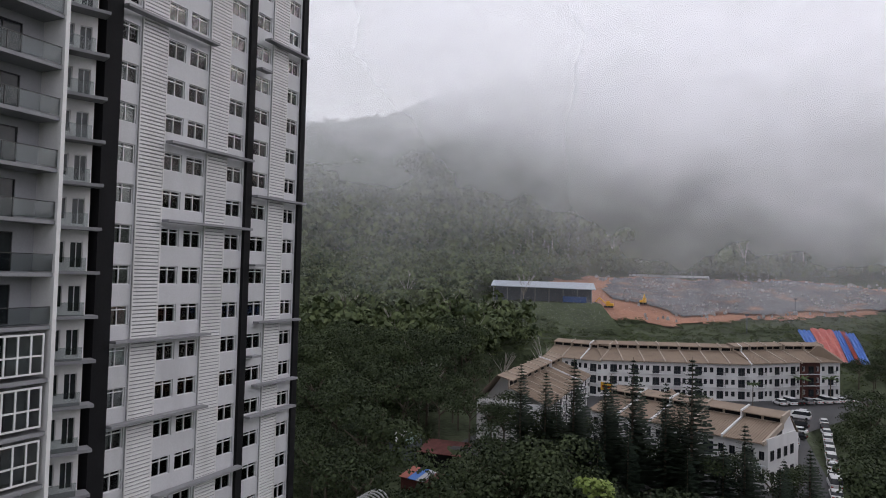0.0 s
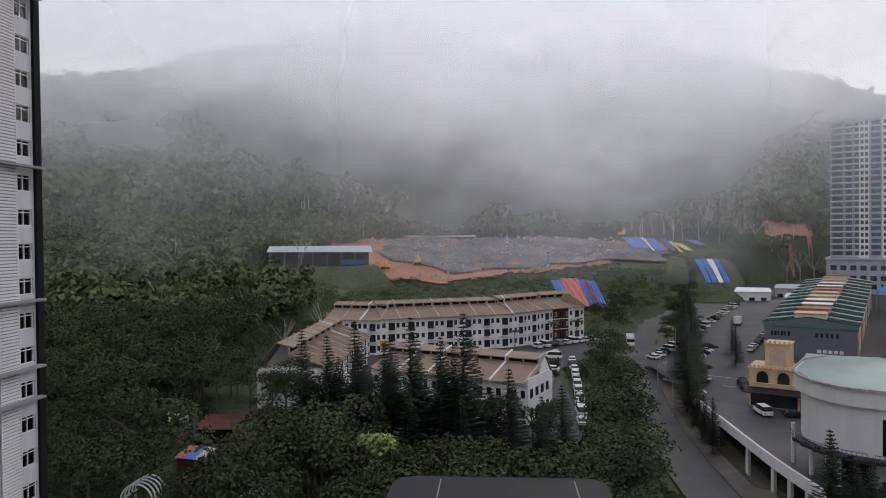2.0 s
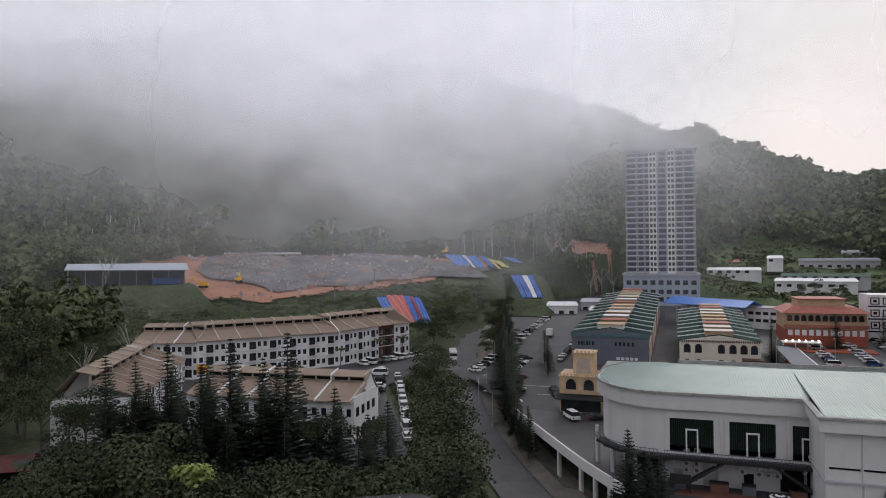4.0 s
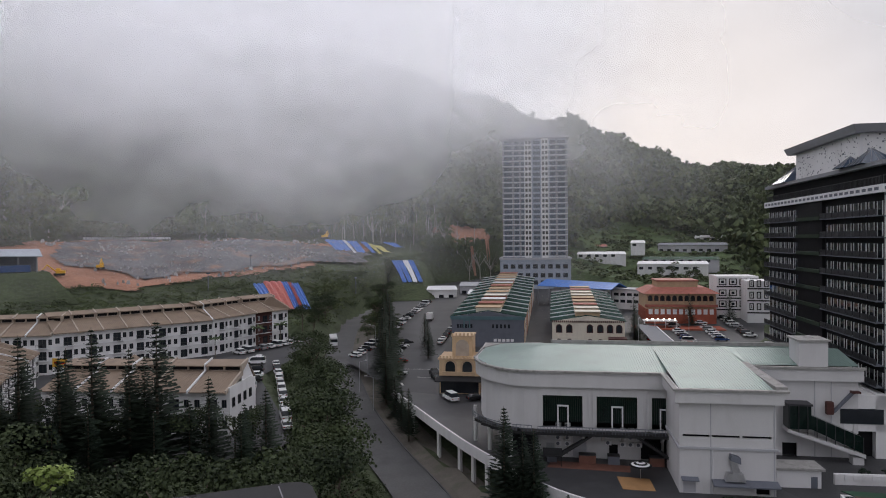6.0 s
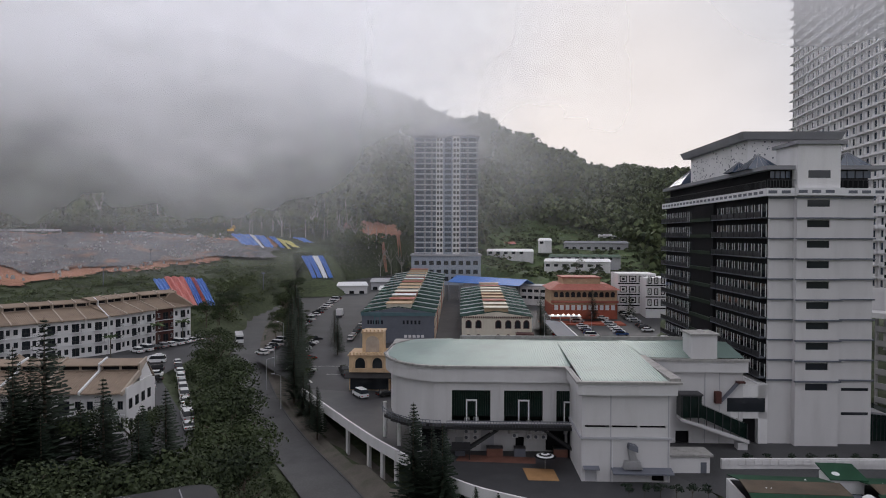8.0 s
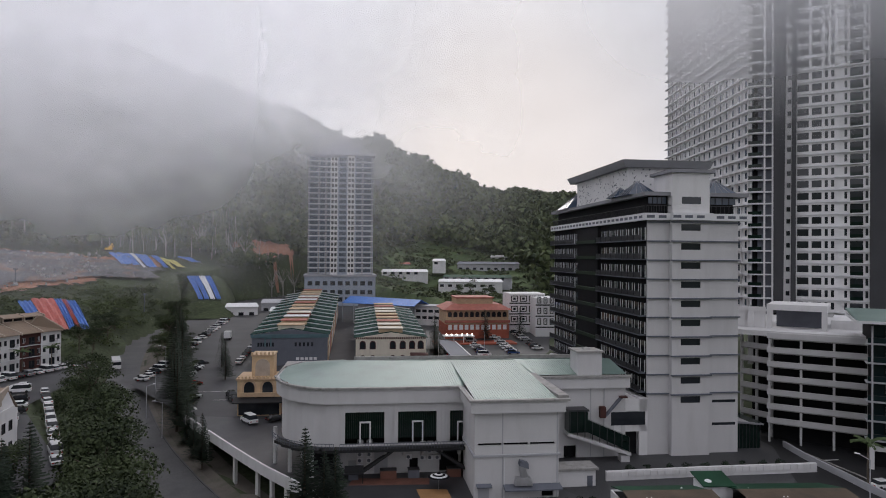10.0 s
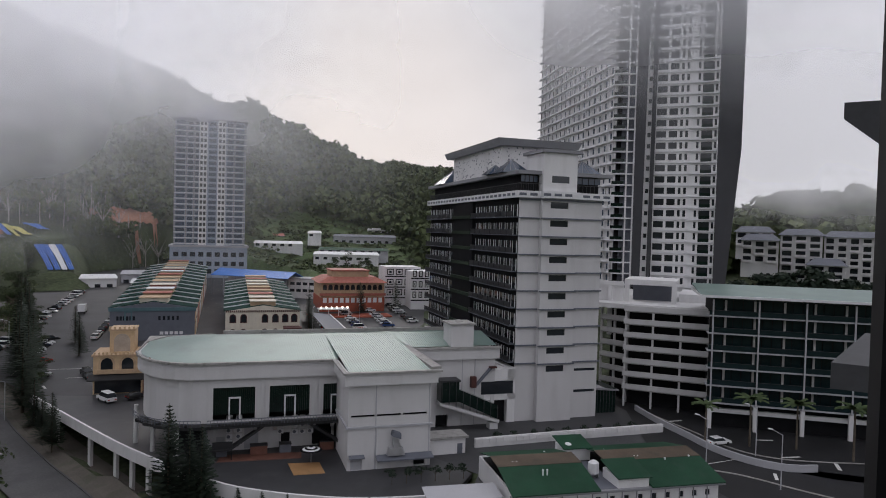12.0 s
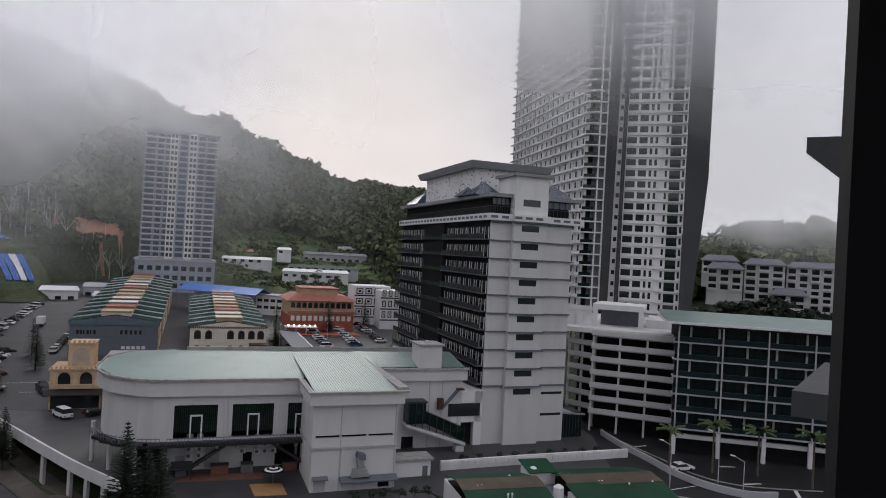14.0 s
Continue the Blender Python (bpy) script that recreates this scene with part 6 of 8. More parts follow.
for i in range(4):
    part("post", Geo().box(i * 3.8, i * 3.8 + 0.2, 0, 0.2, 0, 3.4), LIGHTTRIM, stall)
part("counter", Geo().box(0.3, 11.7, 0.4, 1.4, 0, 1.1), TAN, stall)
lampmat = bpy.data.materials.new("lit_lamp_globe")
lampmat.use_nodes = True
lampmat.node_tree.nodes["Principled BSDF"].inputs["Emission Color"].default_value = (1, 0.93, 0.8, 1)
lampmat.node_tree.nodes["Principled BSDF"].inputs["Emission Strength"].default_value = 6.0
for i in range(6):
    part("lamp", shared("slamp", lambda: Geo().cyl(0, 0, -0.3, 0, 0.14, 0.34, n=10).cyl(0, 0, 0, 0.3, 0.34, 0.14, n=10).mesh("lamp", lampmat)), None, stall, "bright white lamp", m=at(1 + i * 2.0, -0.2, 4.3))
for (A, B, z1, dpt) in (((265.5, 121.5), (275, 109), 20.2, 14), ((262, 108), (268, 99.5), 19.0, 14)):
    L = math.hypot(B[0] - A[0], B[1] - A[1])
    pb = thing("patterned_block", "white block with black painted square frames", "building", facing(*A, *B, 0))
    part("wall", Geo().box(0, L, 0, dpt, 2, z1), WHITE, pb)
    for r in range(3):
        part("band", Geo().box(-0.05, L + 0.05, -0.1, -0.004, 6.6 + r * 4.6, 7.1 + r * 4.6), BLACKP, pb, "black band")
        for c in range(4):
            x, z = 0.7 + c * L / 4, 7.9 + r * 4.4
            sq = part("square_frame", shared(("sq", round(L, 1)), lambda: Geo().wall(0, L / 4 - 1.0, 0, 2.6, [(0.35, L / 4 - 1.35, 0.35, 2.25)], y0=-0.08, thick=0.07).mesh("square_frame", BLACKP)), None, pb, m=at(x, 0, z))
            part("pane", shared(("sqp", round(L, 1)), lambda: Geo().box(0.9, L / 4 - 1.9, -0.06, -0.004, 0.8, 1.8).mesh("pane", GLASS)), None, sq)
bl = thing("blue_roof_shed", "open shed with a wide blue sheet roof", "shed", facing(*pol(51.3, 318), *pol(57.6, 300), 5.5))
part("roof", Geo().hexa([(0, 0, 8.5), (37, 0, 8.0), (37, 8, 10.4), (0, 8, 11.2)], [(0, 0, 8.7), (37, 0, 8.2), (37, 8, 10.6), (0, 8, 11.4)]).hexa([(0, 8, 11.2), (37, 8, 10.4), (37, 16, 8), (0, 16, 8.5)], [(0, 8, 11.4), (37, 8, 10.6), (37, 16, 8.2), (0, 16, 8.7)]), BLUEROOF, bl, "bright blue sheet roof")
for i in range(7):
    part("post", Geo().box(i * 6, i * 6 + 0.3, 0.2, 0.5, -1, 8.2), MIDGREY, bl)
part("rear_wall", Geo().box(0, 37, 15, 15.3, -1, 8), GREYWALL, bl)
wl2 = thing("long_white_building", "long low white building with dark window bands", "building", facing(*pol(57.4, 310), *pol(62.5, 300), 5))
part("wall", Geo().box(0, 28, 0, 10, -1, 8.0), WHITE, wl2)
for z in (2.4, 5.4):
    for i in range(9):
        part("window", pane_mesh(2.2, 1.3, GLASS), None, wl2, m=at(0.8 + i * 3, -0.04, z))
part("roof", Geo().box(-0.5, 28.5, -0.5, 10.5, 8, 8.5), GREYWALL, wl2)

# long low dark roofs beside the hotel's car park
lowr = thing("covered_walkway", "long low dark roof with a pale edge beside the car park", "walkway", facing(168, 84, 205, 112))
part("roof", Geo().hexa([(0, 0, 4.4), (62, 0, 4.4), (62, 7, 5.4), (0, 7, 5.4)], [(0, 0, 4.7), (62, 0, 4.7), (62, 7, 5.7), (0, 7, 5.7)]), SLATE, lowr)
part("edge", Geo().box(0, 62, -0.3, 0, 4.3, 4.9), LIGHTTRIM, lowr)
for i in range(9):
    part("post", Geo().box(i * 7.6, i * 7.6 + 0.3, 0.2, 0.5, -0.5, 4.4), WHITE, lowr)

# ================= far apartment tower =================
ax, ay = pol(48.45, 380)
bx, by = pol(53.85, 380)
L = math.hypot(bx - ax, by - ay)
ft = thing("far_apartment_tower", "grey apartment tower with white window bays on a podium", "apartment tower", facing(ax, ay, bx, by))
FT = [26.0 + 2.95 * i for i in range(22)]
part("body", Geo().box(0, L, 0.6, 24, 14, 91.5), TOWERBLUE, ft)
part("podium", Geo().box(-1.5, L + 1.5, -2.0, 26, 8, 24.4), TOWERBLUE, ft)
part("podium_cornice", Geo().box(-2.1, L + 2.1, -2.6, 26, 24.4, 25.4), GREYWALL, ft)
for a, b in ((12.2, 16.2), (21.4, 25.4)):
    part("white_bay", Geo().box(a, b, -0.7, 0.59, 25.4, 93), WHITE, ft, "white window bay")
for x in (0, 5.6, 9.5, 29.5, 34.8):
    part("pier", Geo().box(x, x + 0.7, -0.3, 0.59, 25.4, 91.5), MIDGREY, ft)
for z in FT:
    part("floor_line", shared("ftl", lambda: Geo().box(0.01, 12.19, -0.5, 0.58, 0, 0.35).box(25.41, L, -0.5, 0.58, 0, 0.35).mesh("floor_line", LIGHTTRIM)), None, ft, m=at(0, 0, z))
    for x, w in ((0.9, 4.4), (6.5, 2.7), (10.3, 1.7), (17.0, 3.8), (26.2, 3.1), (30.4, 4.1)):
        part("window", pane_mesh(w, 1.9, BLUEGLASS), None, ft, m=at(x, 0.56, z + 0.6))
    for x in (12.7, 14.5, 21.9, 23.7):
        part("window", pane_mesh(1.3, 1.8, GLASS), None, ft, m=at(x, -0.73, z + 0.6))
for i in range(9):
    for z in (10.5, 14.5, 19.4):
        part("window", pane_mesh(2.6, 2.4, GLASS), None, ft, m=at(0.2 + i * 4.1, -2.04, z))
part("crown", Geo().box(-0.8, L + 0.8, -1.2, 25, 91.5, 92.6).box(8, 28, 2, 20, 92.6, 96.5).box(14, 22, 4, 16, 96.5, 99.5), GREYWALL, ft, "stepped grey crown")

# ================= townhouses =================
def townhouse(m, w, floors, eave, ridge, depth, body, group, base=3.0, rb=0):
    """One terraced house: front wall with openings, lower roof, clerestory strip and upper roof."""
    label = "red-brown townhouse with dark windows in a brown-roofed row" if rb else "white terraced townhouse with brown tiled stepped roof and balconies"
    o = thing("townhouse", label, "townhouse", m, group=group)
    sh = (eave - base - 0.6) / floors
    wins, balcs = [], []
    for f in range(floors):
        z = base + 0.5 + f * sh
        wins.append((w * 0.10, w * 0.10 + 1.0, z + 0.75, z + 2.15))
        balcs.append((w * 0.42, w * 0.42 + 1.9, z + 0.05, z + 2.2))
        wins.append((w * 0.82, w * 0.82 + 0.9, z + 0.75, z + 2.15))
    part("wall", Geo().wall(0, w, base - 1, eave, wins + balcs, thick=0.3), body, o)
    part("inner_block", Geo().box(0.05, w - 0.05, 0.7, depth, base - 1, eave), body, o)
    for a, b, z0, z1 in wins:
        window(o, at(a, 0.12, z0), round(b - a, 2), round(z1 - z0, 2), 1, 0.07, LIGHTTRIM if rb else DARKTRIM, GLASS)
    for i, (a, b, z0, z1) in enumerate(balcs):
        window(o, at(a, 0.12, z0), round(b - a, 2), round(z1 - z0, 2), 1, 0.07, DARKTRIM, GLASS, name="balcony_door")
        if i or floors < 3:
            bl = part("balcony", Geo().box(a - 0.3, b + 0.3, -0.8, 0, z0 - 0.15, z0), LIGHTTRIM, o)
            g = Geo().box(a - 0.3, b + 0.3, -0.8, -0.75, z0 + 0.9, z0 + 0.97)
            for k in range(9):
                g.box(a - 0.28 + k * 0.3, a - 0.24 + k * 0.3, -0.79, -0.76, z0, z0 + 0.9)
            part("railing", g, DARKTRIM, bl)
    for f in range(1, floors):
        part("string_course", Geo().box(0.01, w - 0.01, -0.12, -0.004, base + 0.3 + f * sh, base + 0.5 + f * sh), LIGHTTRIM, o)
    h = ridge - eave
    y1 = depth * 0.52
    t = 0.16
    lowr = part("roof", Geo().hexa([(0.05, -0.9, eave - 0.1), (w - 0.3, -0.9, eave - 0.1), (w - 0.3, y1, eave + h * 0.56), (0.05, y1, eave + h * 0.56)], [(0.05, -0.9, eave - 0.1 + t), (w - 0.3, -0.9, eave - 0.1 + t), (w - 0.3, y1, eave + h * 0.56 + t), (0.05, y1, eave + h * 0.56 + t)]), BROWNROOF, o, "brown tiled roof slope")
    ribs = Geo()
    for k in range(int(w / 0.45)):
        x = 0.15 + k * 0.45
        ribs.hexa([(x, -0.9, eave + t - 0.1), (x + 0.12, -0.9, eave + t - 0.1), (x + 0.12, y1, eave + h * 0.56 + t), (x, y1, eave + h * 0.56 + t)], [(x + 0.03, -0.9, eave + t - 0.04), (x + 0.09, -0.9, eave + t - 0.04), (x + 0.09, y1, eave + h * 0.56 + t + 0.06), (x + 0.03, y1, eave + h * 0.56 + t + 0.06)])
    part("roof_tiling", ribs, BROWNROOF, lowr)
    part("clerestory", Geo().box(0.05, w - 0.3, y1, y1 + 0.3, eave + h * 0.5, eave + h * 0.86), BROWNTRIM, o)
    for k in range(2):
        part("clerestory_window", Geo().box(0.4 + k * w * 0.46, 0.2 + (k + 0.92) * w * 0.46, y1 - 0.06, y1 - 0.004, eave + h * 0.64, eave + h * 0.8), BLACKP, o, "dark clerestory strip")
    part("upper_roof", Geo().hexa([(0.0, y1 - 0.7, eave + h * 0.82), (w - 0.25, y1 - 0.7, eave + h * 0.82), (w - 0.25, y1 + 2.6, ridge), (0.0, y1 + 2.6, ridge)], [(0.0, y1 - 0.7, eave + h * 0.86), (w - 0.25, y1 - 0.7, eave + h * 0.86), (w - 0.25, y1 + 2.6, ridge + 0.12), (0.0, y1 + 2.6, ridge + 0.12)]).hexa([(0.0, y1 + 2.6, ridge), (w - 0.25, y1 + 2.6, ridge), (w - 0.25, depth + 0.6, eave), (0.0, depth + 0.6, eave)], [(0.0, y1 + 2.6, ridge + 0.12), (w - 0.25, y1 + 2.6, ridge + 0.12), (w - 0.25, depth + 0.6, eave + 0.15), (0.0, depth + 0.6, eave + 0.15)]), BROWNROOF, o, "brown upper roof")
    part("party_wall", Geo().hexa([(w - 0.28, -0.9, eave - 0.3), (w + 0.05, -0.9, eave - 0.3), (w + 0.05, y1, eave + h * 0.4), (w - 0.28, y1, eave + h * 0.4)], [(w - 0.28, -0.9, eave + 0.35), (w + 0.05, -0.9, eave + 0.35), (w + 0.05, y1, eave + h * 0.56 + 0.45), (w - 0.28, y1, eave + h * 0.56 + 0.45)]).hexa([(w - 0.24, y1 - 0.6, eave + h * 0.5), (w + 0.05, y1 - 0.6, eave + h * 0.5), (w + 0.05, y1 + 2.6, ridge - 0.2), (w - 0.24, y1 + 2.6, ridge - 0.2)], [(w - 0.24, y1 - 0.6, eave + h * 0.86 + 0.3), (w + 0.05, y1 - 0.6, eave + h * 0.86 + 0.3), (w + 0.05, y1 + 2.6, ridge + 0.4), (w - 0.24, y1 + 2.6, ridge + 0.4)]), LIGHTTRIM if random.random() < 0.3 else BROWNTRIM, o, "party wall coping")
    part("gable", Geo().hexa([(w - 0.3, y1, eave - 0.5), (w - 0.26, y1, eave - 0.5), (w - 0.26, depth, eave - 0.5), (w - 0.3, depth, eave - 0.5)], [(w - 0.3, y1, eave + h * 0.8), (w - 0.26, y1, eave + h * 0.8), (w - 0.26, y1 + 2.6, ridge - 0.1), (w - 0.3, y1 + 2.6, ridge - 0.1)]), body, o)
    return o


def house_row(a, b, n, floors, eave, ridge, depth, group, red_at=()):
    L = math.hypot(b[0] - a[0], b[1] - a[1])
    m = facing(*a, *b)
    for i in range(n):
        townhouse(m @ at(i * L / n, 0, 0), L / n, floors, eave, ridge, depth, REDBROWN if i in red_at else WHITE, group, rb=i in red_at)


house_row((29.6, 133.5), (52.0, 108.5), 5, 2, 10.5, 14.3, 13, "front townhouse row")
house_row((30.5, 200.0), (45.0, 190.5), 3, 3, 13.0, 17.4, 13, "rear townhouse row")
house_row((45.0, 190.5), (86.0, 188.8), 7, 3, 13.3, 17.8, 13, "rear townhouse row")
house_row((86.2, 188.8), (103.0, 195.2), 3, 3, 13.5, 18.2, 13, "rear townhouse row")
house_row((103.2, 195.4), (116.0, 198.0), 2, 3, 13.5, 18.2, 13, "rear townhouse row", red_at=(0,))
house_row((20.5, 133.0), (38.0, 176.0), 8, 3, 10.9, 16.0, 14, "side townhouse row")
end = thing("row_end_wall", "white gable end with dark windows of the front row", "gable", facing(52.2, 108.3, 60.5, 115.7))
part("wall", Geo().box(0, 11, 0.02, 0.3, 2, 11.2), WHITE, end)
for i in range(4):
    for z in (4.2, 7.6):
        window(end, at(0.9 + i * 2.6, -0.08, z), 1.2, 1.6, 1, 0.08, DARKTRIM, GLASS)
end2 = thing("row_end_wall", "white gable end with balconies of the rear row", "gable", facing(116.2, 198.0, 121.0, 208.0))
part("wall", Geo().box(0, 11, 0.02, 0.3, 2, 14), WHITE, end2)
for i in range(4):
    for z in (4.2, 7.4, 10.6):
        window(end2, at(0.9 + i * 2.6, -0.08, z), 1.2, 1.7, 1, 0.08, DARKTRIM, GLASS)
part("corner_roof", Geo().hexa([(-1, -1, 13.5), (12, -1, 13.5), (12, 10, 13.5), (-1, 10, 13.5)], [(-1, 5, 17.8), (6, 5, 17.8), (6, 6, 17.8), (-1, 6, 17.8)]), BROWNROOF, end2, "hipped brown roof")
gz = thing("gazebo", "small wooden gazebo with a pointed brown roof", "gazebo", pose(56, 165, 3))
for a, b in ((-1.4, -1.4), (1.4, -1.4), (1.4, 1.4), (-1.4, 1.4)):
    part("post", Geo().box(a - 0.1, a + 0.1, b - 0.1, b + 0.1, 0, 4.4), BARK, gz)
part("roof", Geo().cyl(0, 0, 4.4, 6.8, 3.0, 0.1, n=4), BROWNROOF, gz)
sg = thing("shop_sign", "yellow shop sign on the end townhouse", "sign", pose(40.5, 172, 8, 0, 0, -60))
part("board", Geo().box(0, 4, 0, 0.2, 0, 2), DIGGER, sg)
part("letter_bar", Geo().box(0.5, 3.5, -0.03, -0.004, 0.8, 1.3), REDCAR, sg)

# ================= huts, flat roof and hoops below =================
def hut(x, y, w, d, h, rot, wallm, roofs, label):
    z = ground_at(x, y)
    o = thing("hut", label, "hut", pose(x, y, z, 0, 0, rot))
    part("wall", Geo().box(0, w, 0, d, -0.5, h), wallm, o)
    n = len(roofs)
    for i, m in enumerate(roofs):
        part("roof_sheet", Geo().hexa([(w * i / n, -0.6, h), (w * (i + 1) / n - 0.05, -0.6, h), (w * (i + 1) / n - 0.05, d + 0.5, h + 0.9), (w * i / n, d + 0.5, h + 0.9)], [(w * i / n, -0.6, h + 0.1), (w * (i + 1) / n - 0.05, -0.6, h + 0.1), (w * (i + 1) / n - 0.05, d + 0.5, h + 1.0), (w * i / n, d + 0.5, h + 1.0)]), m, o)
    part("door", Geo().box(w * 0.4, w * 0.4 + 0.9, -0.04, -0.004, 0, min(2.0, h - 0.1)), BLACKP, o)
    return o


hut(-6.5, 121.0, 11, 3, 2.4, -35, RUST, [PINKRED, BLUEROOF, GREYWALL, RUST, DARKGREEN, GREENROOF], "shack with a patched roof of red, white and green sheets")
hut(-4.0, 130.0, 9, 6, 3.2, -20, BLACKP, [RUST, RUST, RUST], "dark shack with a rusty red roof")
hut(-10.5, 136.0, 6, 4, 3.6, -25, SLATE, [LIGHTTRIM, GREENROOF], "shack with a pale grey tin roof")
hut(-20, 235, 18, 7, 4.0, -30, GREYWALL, [LIGHTTRIM, GREYWALL, LIGHTTRIM], "long grey tin-roofed shed among the trees")
flat = thing("flat_roof_house", "flat dark grey roof with rounded corners below the window", "roof", pose(*pol(23.2, 62), 0.1, 0, 0, -23))
rc = []
for cx, cy, a0 in ((8.8, 6.2, 0), (-8.8, 6.2, 90), (-8.8, -8, 180), (8.8, -8, 270)):
    rc += [(cx + 2 * math.cos(radians(a0 + k)), cy + 2 * math.sin(radians(a0 + k))) for k in range(0, 91, 30)]
part("roof_slab", Geo().prism(rc, 10.6, 11.2), WETROAD, flat)
part("wall", Geo().box(-9, 9, -9, 7, -10, 10.6), GREYWALL, flat)
for x in (-6, 7.6):
    part("seam", Geo().box(x, x + 0.12, -8, 7.4, 11.2, 11.25), MIDGREY, flat)
for az, r, n in ((-6.0, 98, 5), (2.5, 90, 4), (13.5, 84, 4)):
    px, py = pol(az, r)
    z = ground_at(px, py)
    hp = thing("hoop_pergola", "white curved hoop pergola among the trees", "pergola", pose(px, py, z, 0, 0, 60 - az))
    for i in range(n):
        g = Geo()
        pts = [Vector((i * 0.9, 2.2 * math.cos(radians(a)), 7.0 + 2.2 * math.sin(radians(a)))) for a in range(0, 181, 20)]
        for p, q in zip(pts, pts[1:]):
            g.rod(p, q, 0.12)
        part("hoop", g, LIGHTTRIM, hp)
    for yy in (-2.2, 2.2):
        part("side_beam", Geo().box(-0.2, n * 0.9, yy - 0.1, yy + 0.1, 6.9, 7.1), LIGHTTRIM, hp)
    for xx in (0, (n - 1) * 0.9):
        for yy in (-2.2, 2.2):
            part("post", Geo().box(xx - 0.1, xx + 0.1, yy - 0.1, yy + 0.1, -0.5, 7.0), LIGHTTRIM, hp)

# ================= dig site, shed, tarpaulins =================
def on_ground(name, poly, material, label, lift, category="ground", cell=2.5):
    """A rough sheet that follows the ground inside a polygon, with a ragged edge."""
    xs, ys = [p[0] for p in poly], [p[1] for p in poly]
    gx, gy = np.meshgrid(np.arange(min(xs), max(xs), cell), np.arange(min(ys), max(ys), cell))
    gx = gx + rng.uniform(-0.6, 0.6, gx.shape)
    gy = gy + rng.uniform(-0.6, 0.6, gy.shape)
    zz = ground_z(gx, gy) + lift + rng.uniform(-0.25, 0.25, gx.shape)
    cx, cy = (gx[:-1, :-1] + gx[1:, 1:]) / 2, (gy[:-1, :-1] + gy[1:, 1:]) / 2
    wx = 3.5 * np.sin(cy * 0.11 + 1) + 2.5 * np.sin(cx * 0.23) + rng.uniform(-1.5, 1.5, cx.shape)
    wy = 3.5 * np.sin(cx * 0.09) + 2.5 * np.cos(cx * 0.21 + cy * 0.1) + rng.uniform(-1.5, 1.5, cx.shape)
    ok = inside(cx + wx, cy + wy, poly)
    ids = np.arange(gx.size).reshape(gx.shape)
    q = np.stack([ids[:-1, :-1], ids[:-1, 1:], ids[1:, 1:], ids[1:, :-1]], -1)[ok]
    used_ids, inv = np.unique(q, return_inverse=True)
    co = np.stack([gx.ravel(), gy.ravel(), zz.ravel()], -1)[used_ids]
    me = bpy.data.meshes.new(name)
    me.from_pydata(co.tolist(), [], inv.reshape(-1, 4).tolist())
    me.materials.append(material)
    me.shade_smooth()
    return tagged(new(name, me), label, category, kind="structure")


RUBBLE = mat("grey_crushed_stone", (0.135, 0.132, 0.14), 0.95, vary=0.45, scale=0.06, fine=0.7, bump=0.3, dirt=(0.34, 0.19, 0.13), dirt_amt=0.7)
on_ground("cleared_site", DIG, CLAY, "orange clay apron of the cleared hillside site", 0.8)
on_ground("rubble_field", [(90, 345), (108, 314), (150, 314), (176, 311), (205, 300), (225, 295), (238, 325), (215, 355), (152, 390), (104, 402), (86, 378)], RUBBLE, "grey crushed-stone field on the cleared site", 1.5)
on_ground("cut_bank", CUT, CLAY, "orange earth cut in the wooded hillside", 2.0)
FIELD = mat("bright_field_grass", (0.065, 0.095, 0.036), 0.95, vary=0.45, scale=0.07, fine=0.7, bump=0.3, dirt=(0.05, 0.08, 0.03), dirt_amt=0.7)
on_ground("field", FIELDS, FIELD, "bright green rough grass of the flat fields", 0.5, cell=4)
tk = Geo()
for i in range(120):
    az = random.uniform(4, 46) + 1.5 * math.sin(i * 0.7)
    px, py = pol(az, random.uniform(426, 470))
    if inside(np.array([px]), np.array([py]), DIG)[0]:
        continue
    z = ground_at(px, py)
    h = random.uniform(9, 19)
    tk.rod((px, py, z - 1), (px + random.uniform(-1, 1), py, z + h), 0.24, 0.1, n=5)
tagged(part("pale_trunks", tk, PALEBARK), "thin pale trunks standing along the forest edge", "tree trunks", kind="stuff")
rx = rng.uniform(90, 250, 900)
ry = rng.uniform(290, 412, 900)
ok = inside(rx, ry, DIG) & (rng.uniform(0, 1, 900) < 0.25 + 0.75 * (np.sin(rx * 0.09) * np.sin(ry * 0.13) > 0.1))
rx, ry = rx[ok], ry[ok]
rg = Geo()
for x, y, z in zip(rx, ry, ground_z(rx, ry)):
    s = random.uniform(0.3, 1.1)
    rg.hexa([(x - s, y - s * 0.6, z + 0.8), (x + s * 0.8, y - s * 0.7, z + 0.8), (x + s, y + s * 0.5, z + 0.8), (x - s * 0.7, y + s, z + 0.8)], [(x - s * 0.5, y - s * 0.4, z + 1.6 + s * 0.8), (x + s * 0.5, y - s * 0.3, z + 1.6 + s), (x + s * 0.5, y + s * 0.4, z + 1.6 + s * 0.7), (x - s * 0.4, y + s * 0.5, z + 1.6 + s * 0.9)])
tagged(part("rubble", rg, ROCK), "pale rocks and rubble strewn over the site", "rubble", kind="stuff")
# ring of whitish sacks on the back edge
sk = Geo()
for i in range(46):
    px, py = pol(15.5 + i * 0.13 + random.uniform(-0.05, 0.05), 424)
    z = ground_at(px, py) + 1.0
    sk.cyl(px, py, z, z + 1.3, 0.8, 0.5, n=6)
tagged(part("sacks", sk, LIGHTTRIM), "row of white sacks on the site edge", "sacks", kind="stuff")


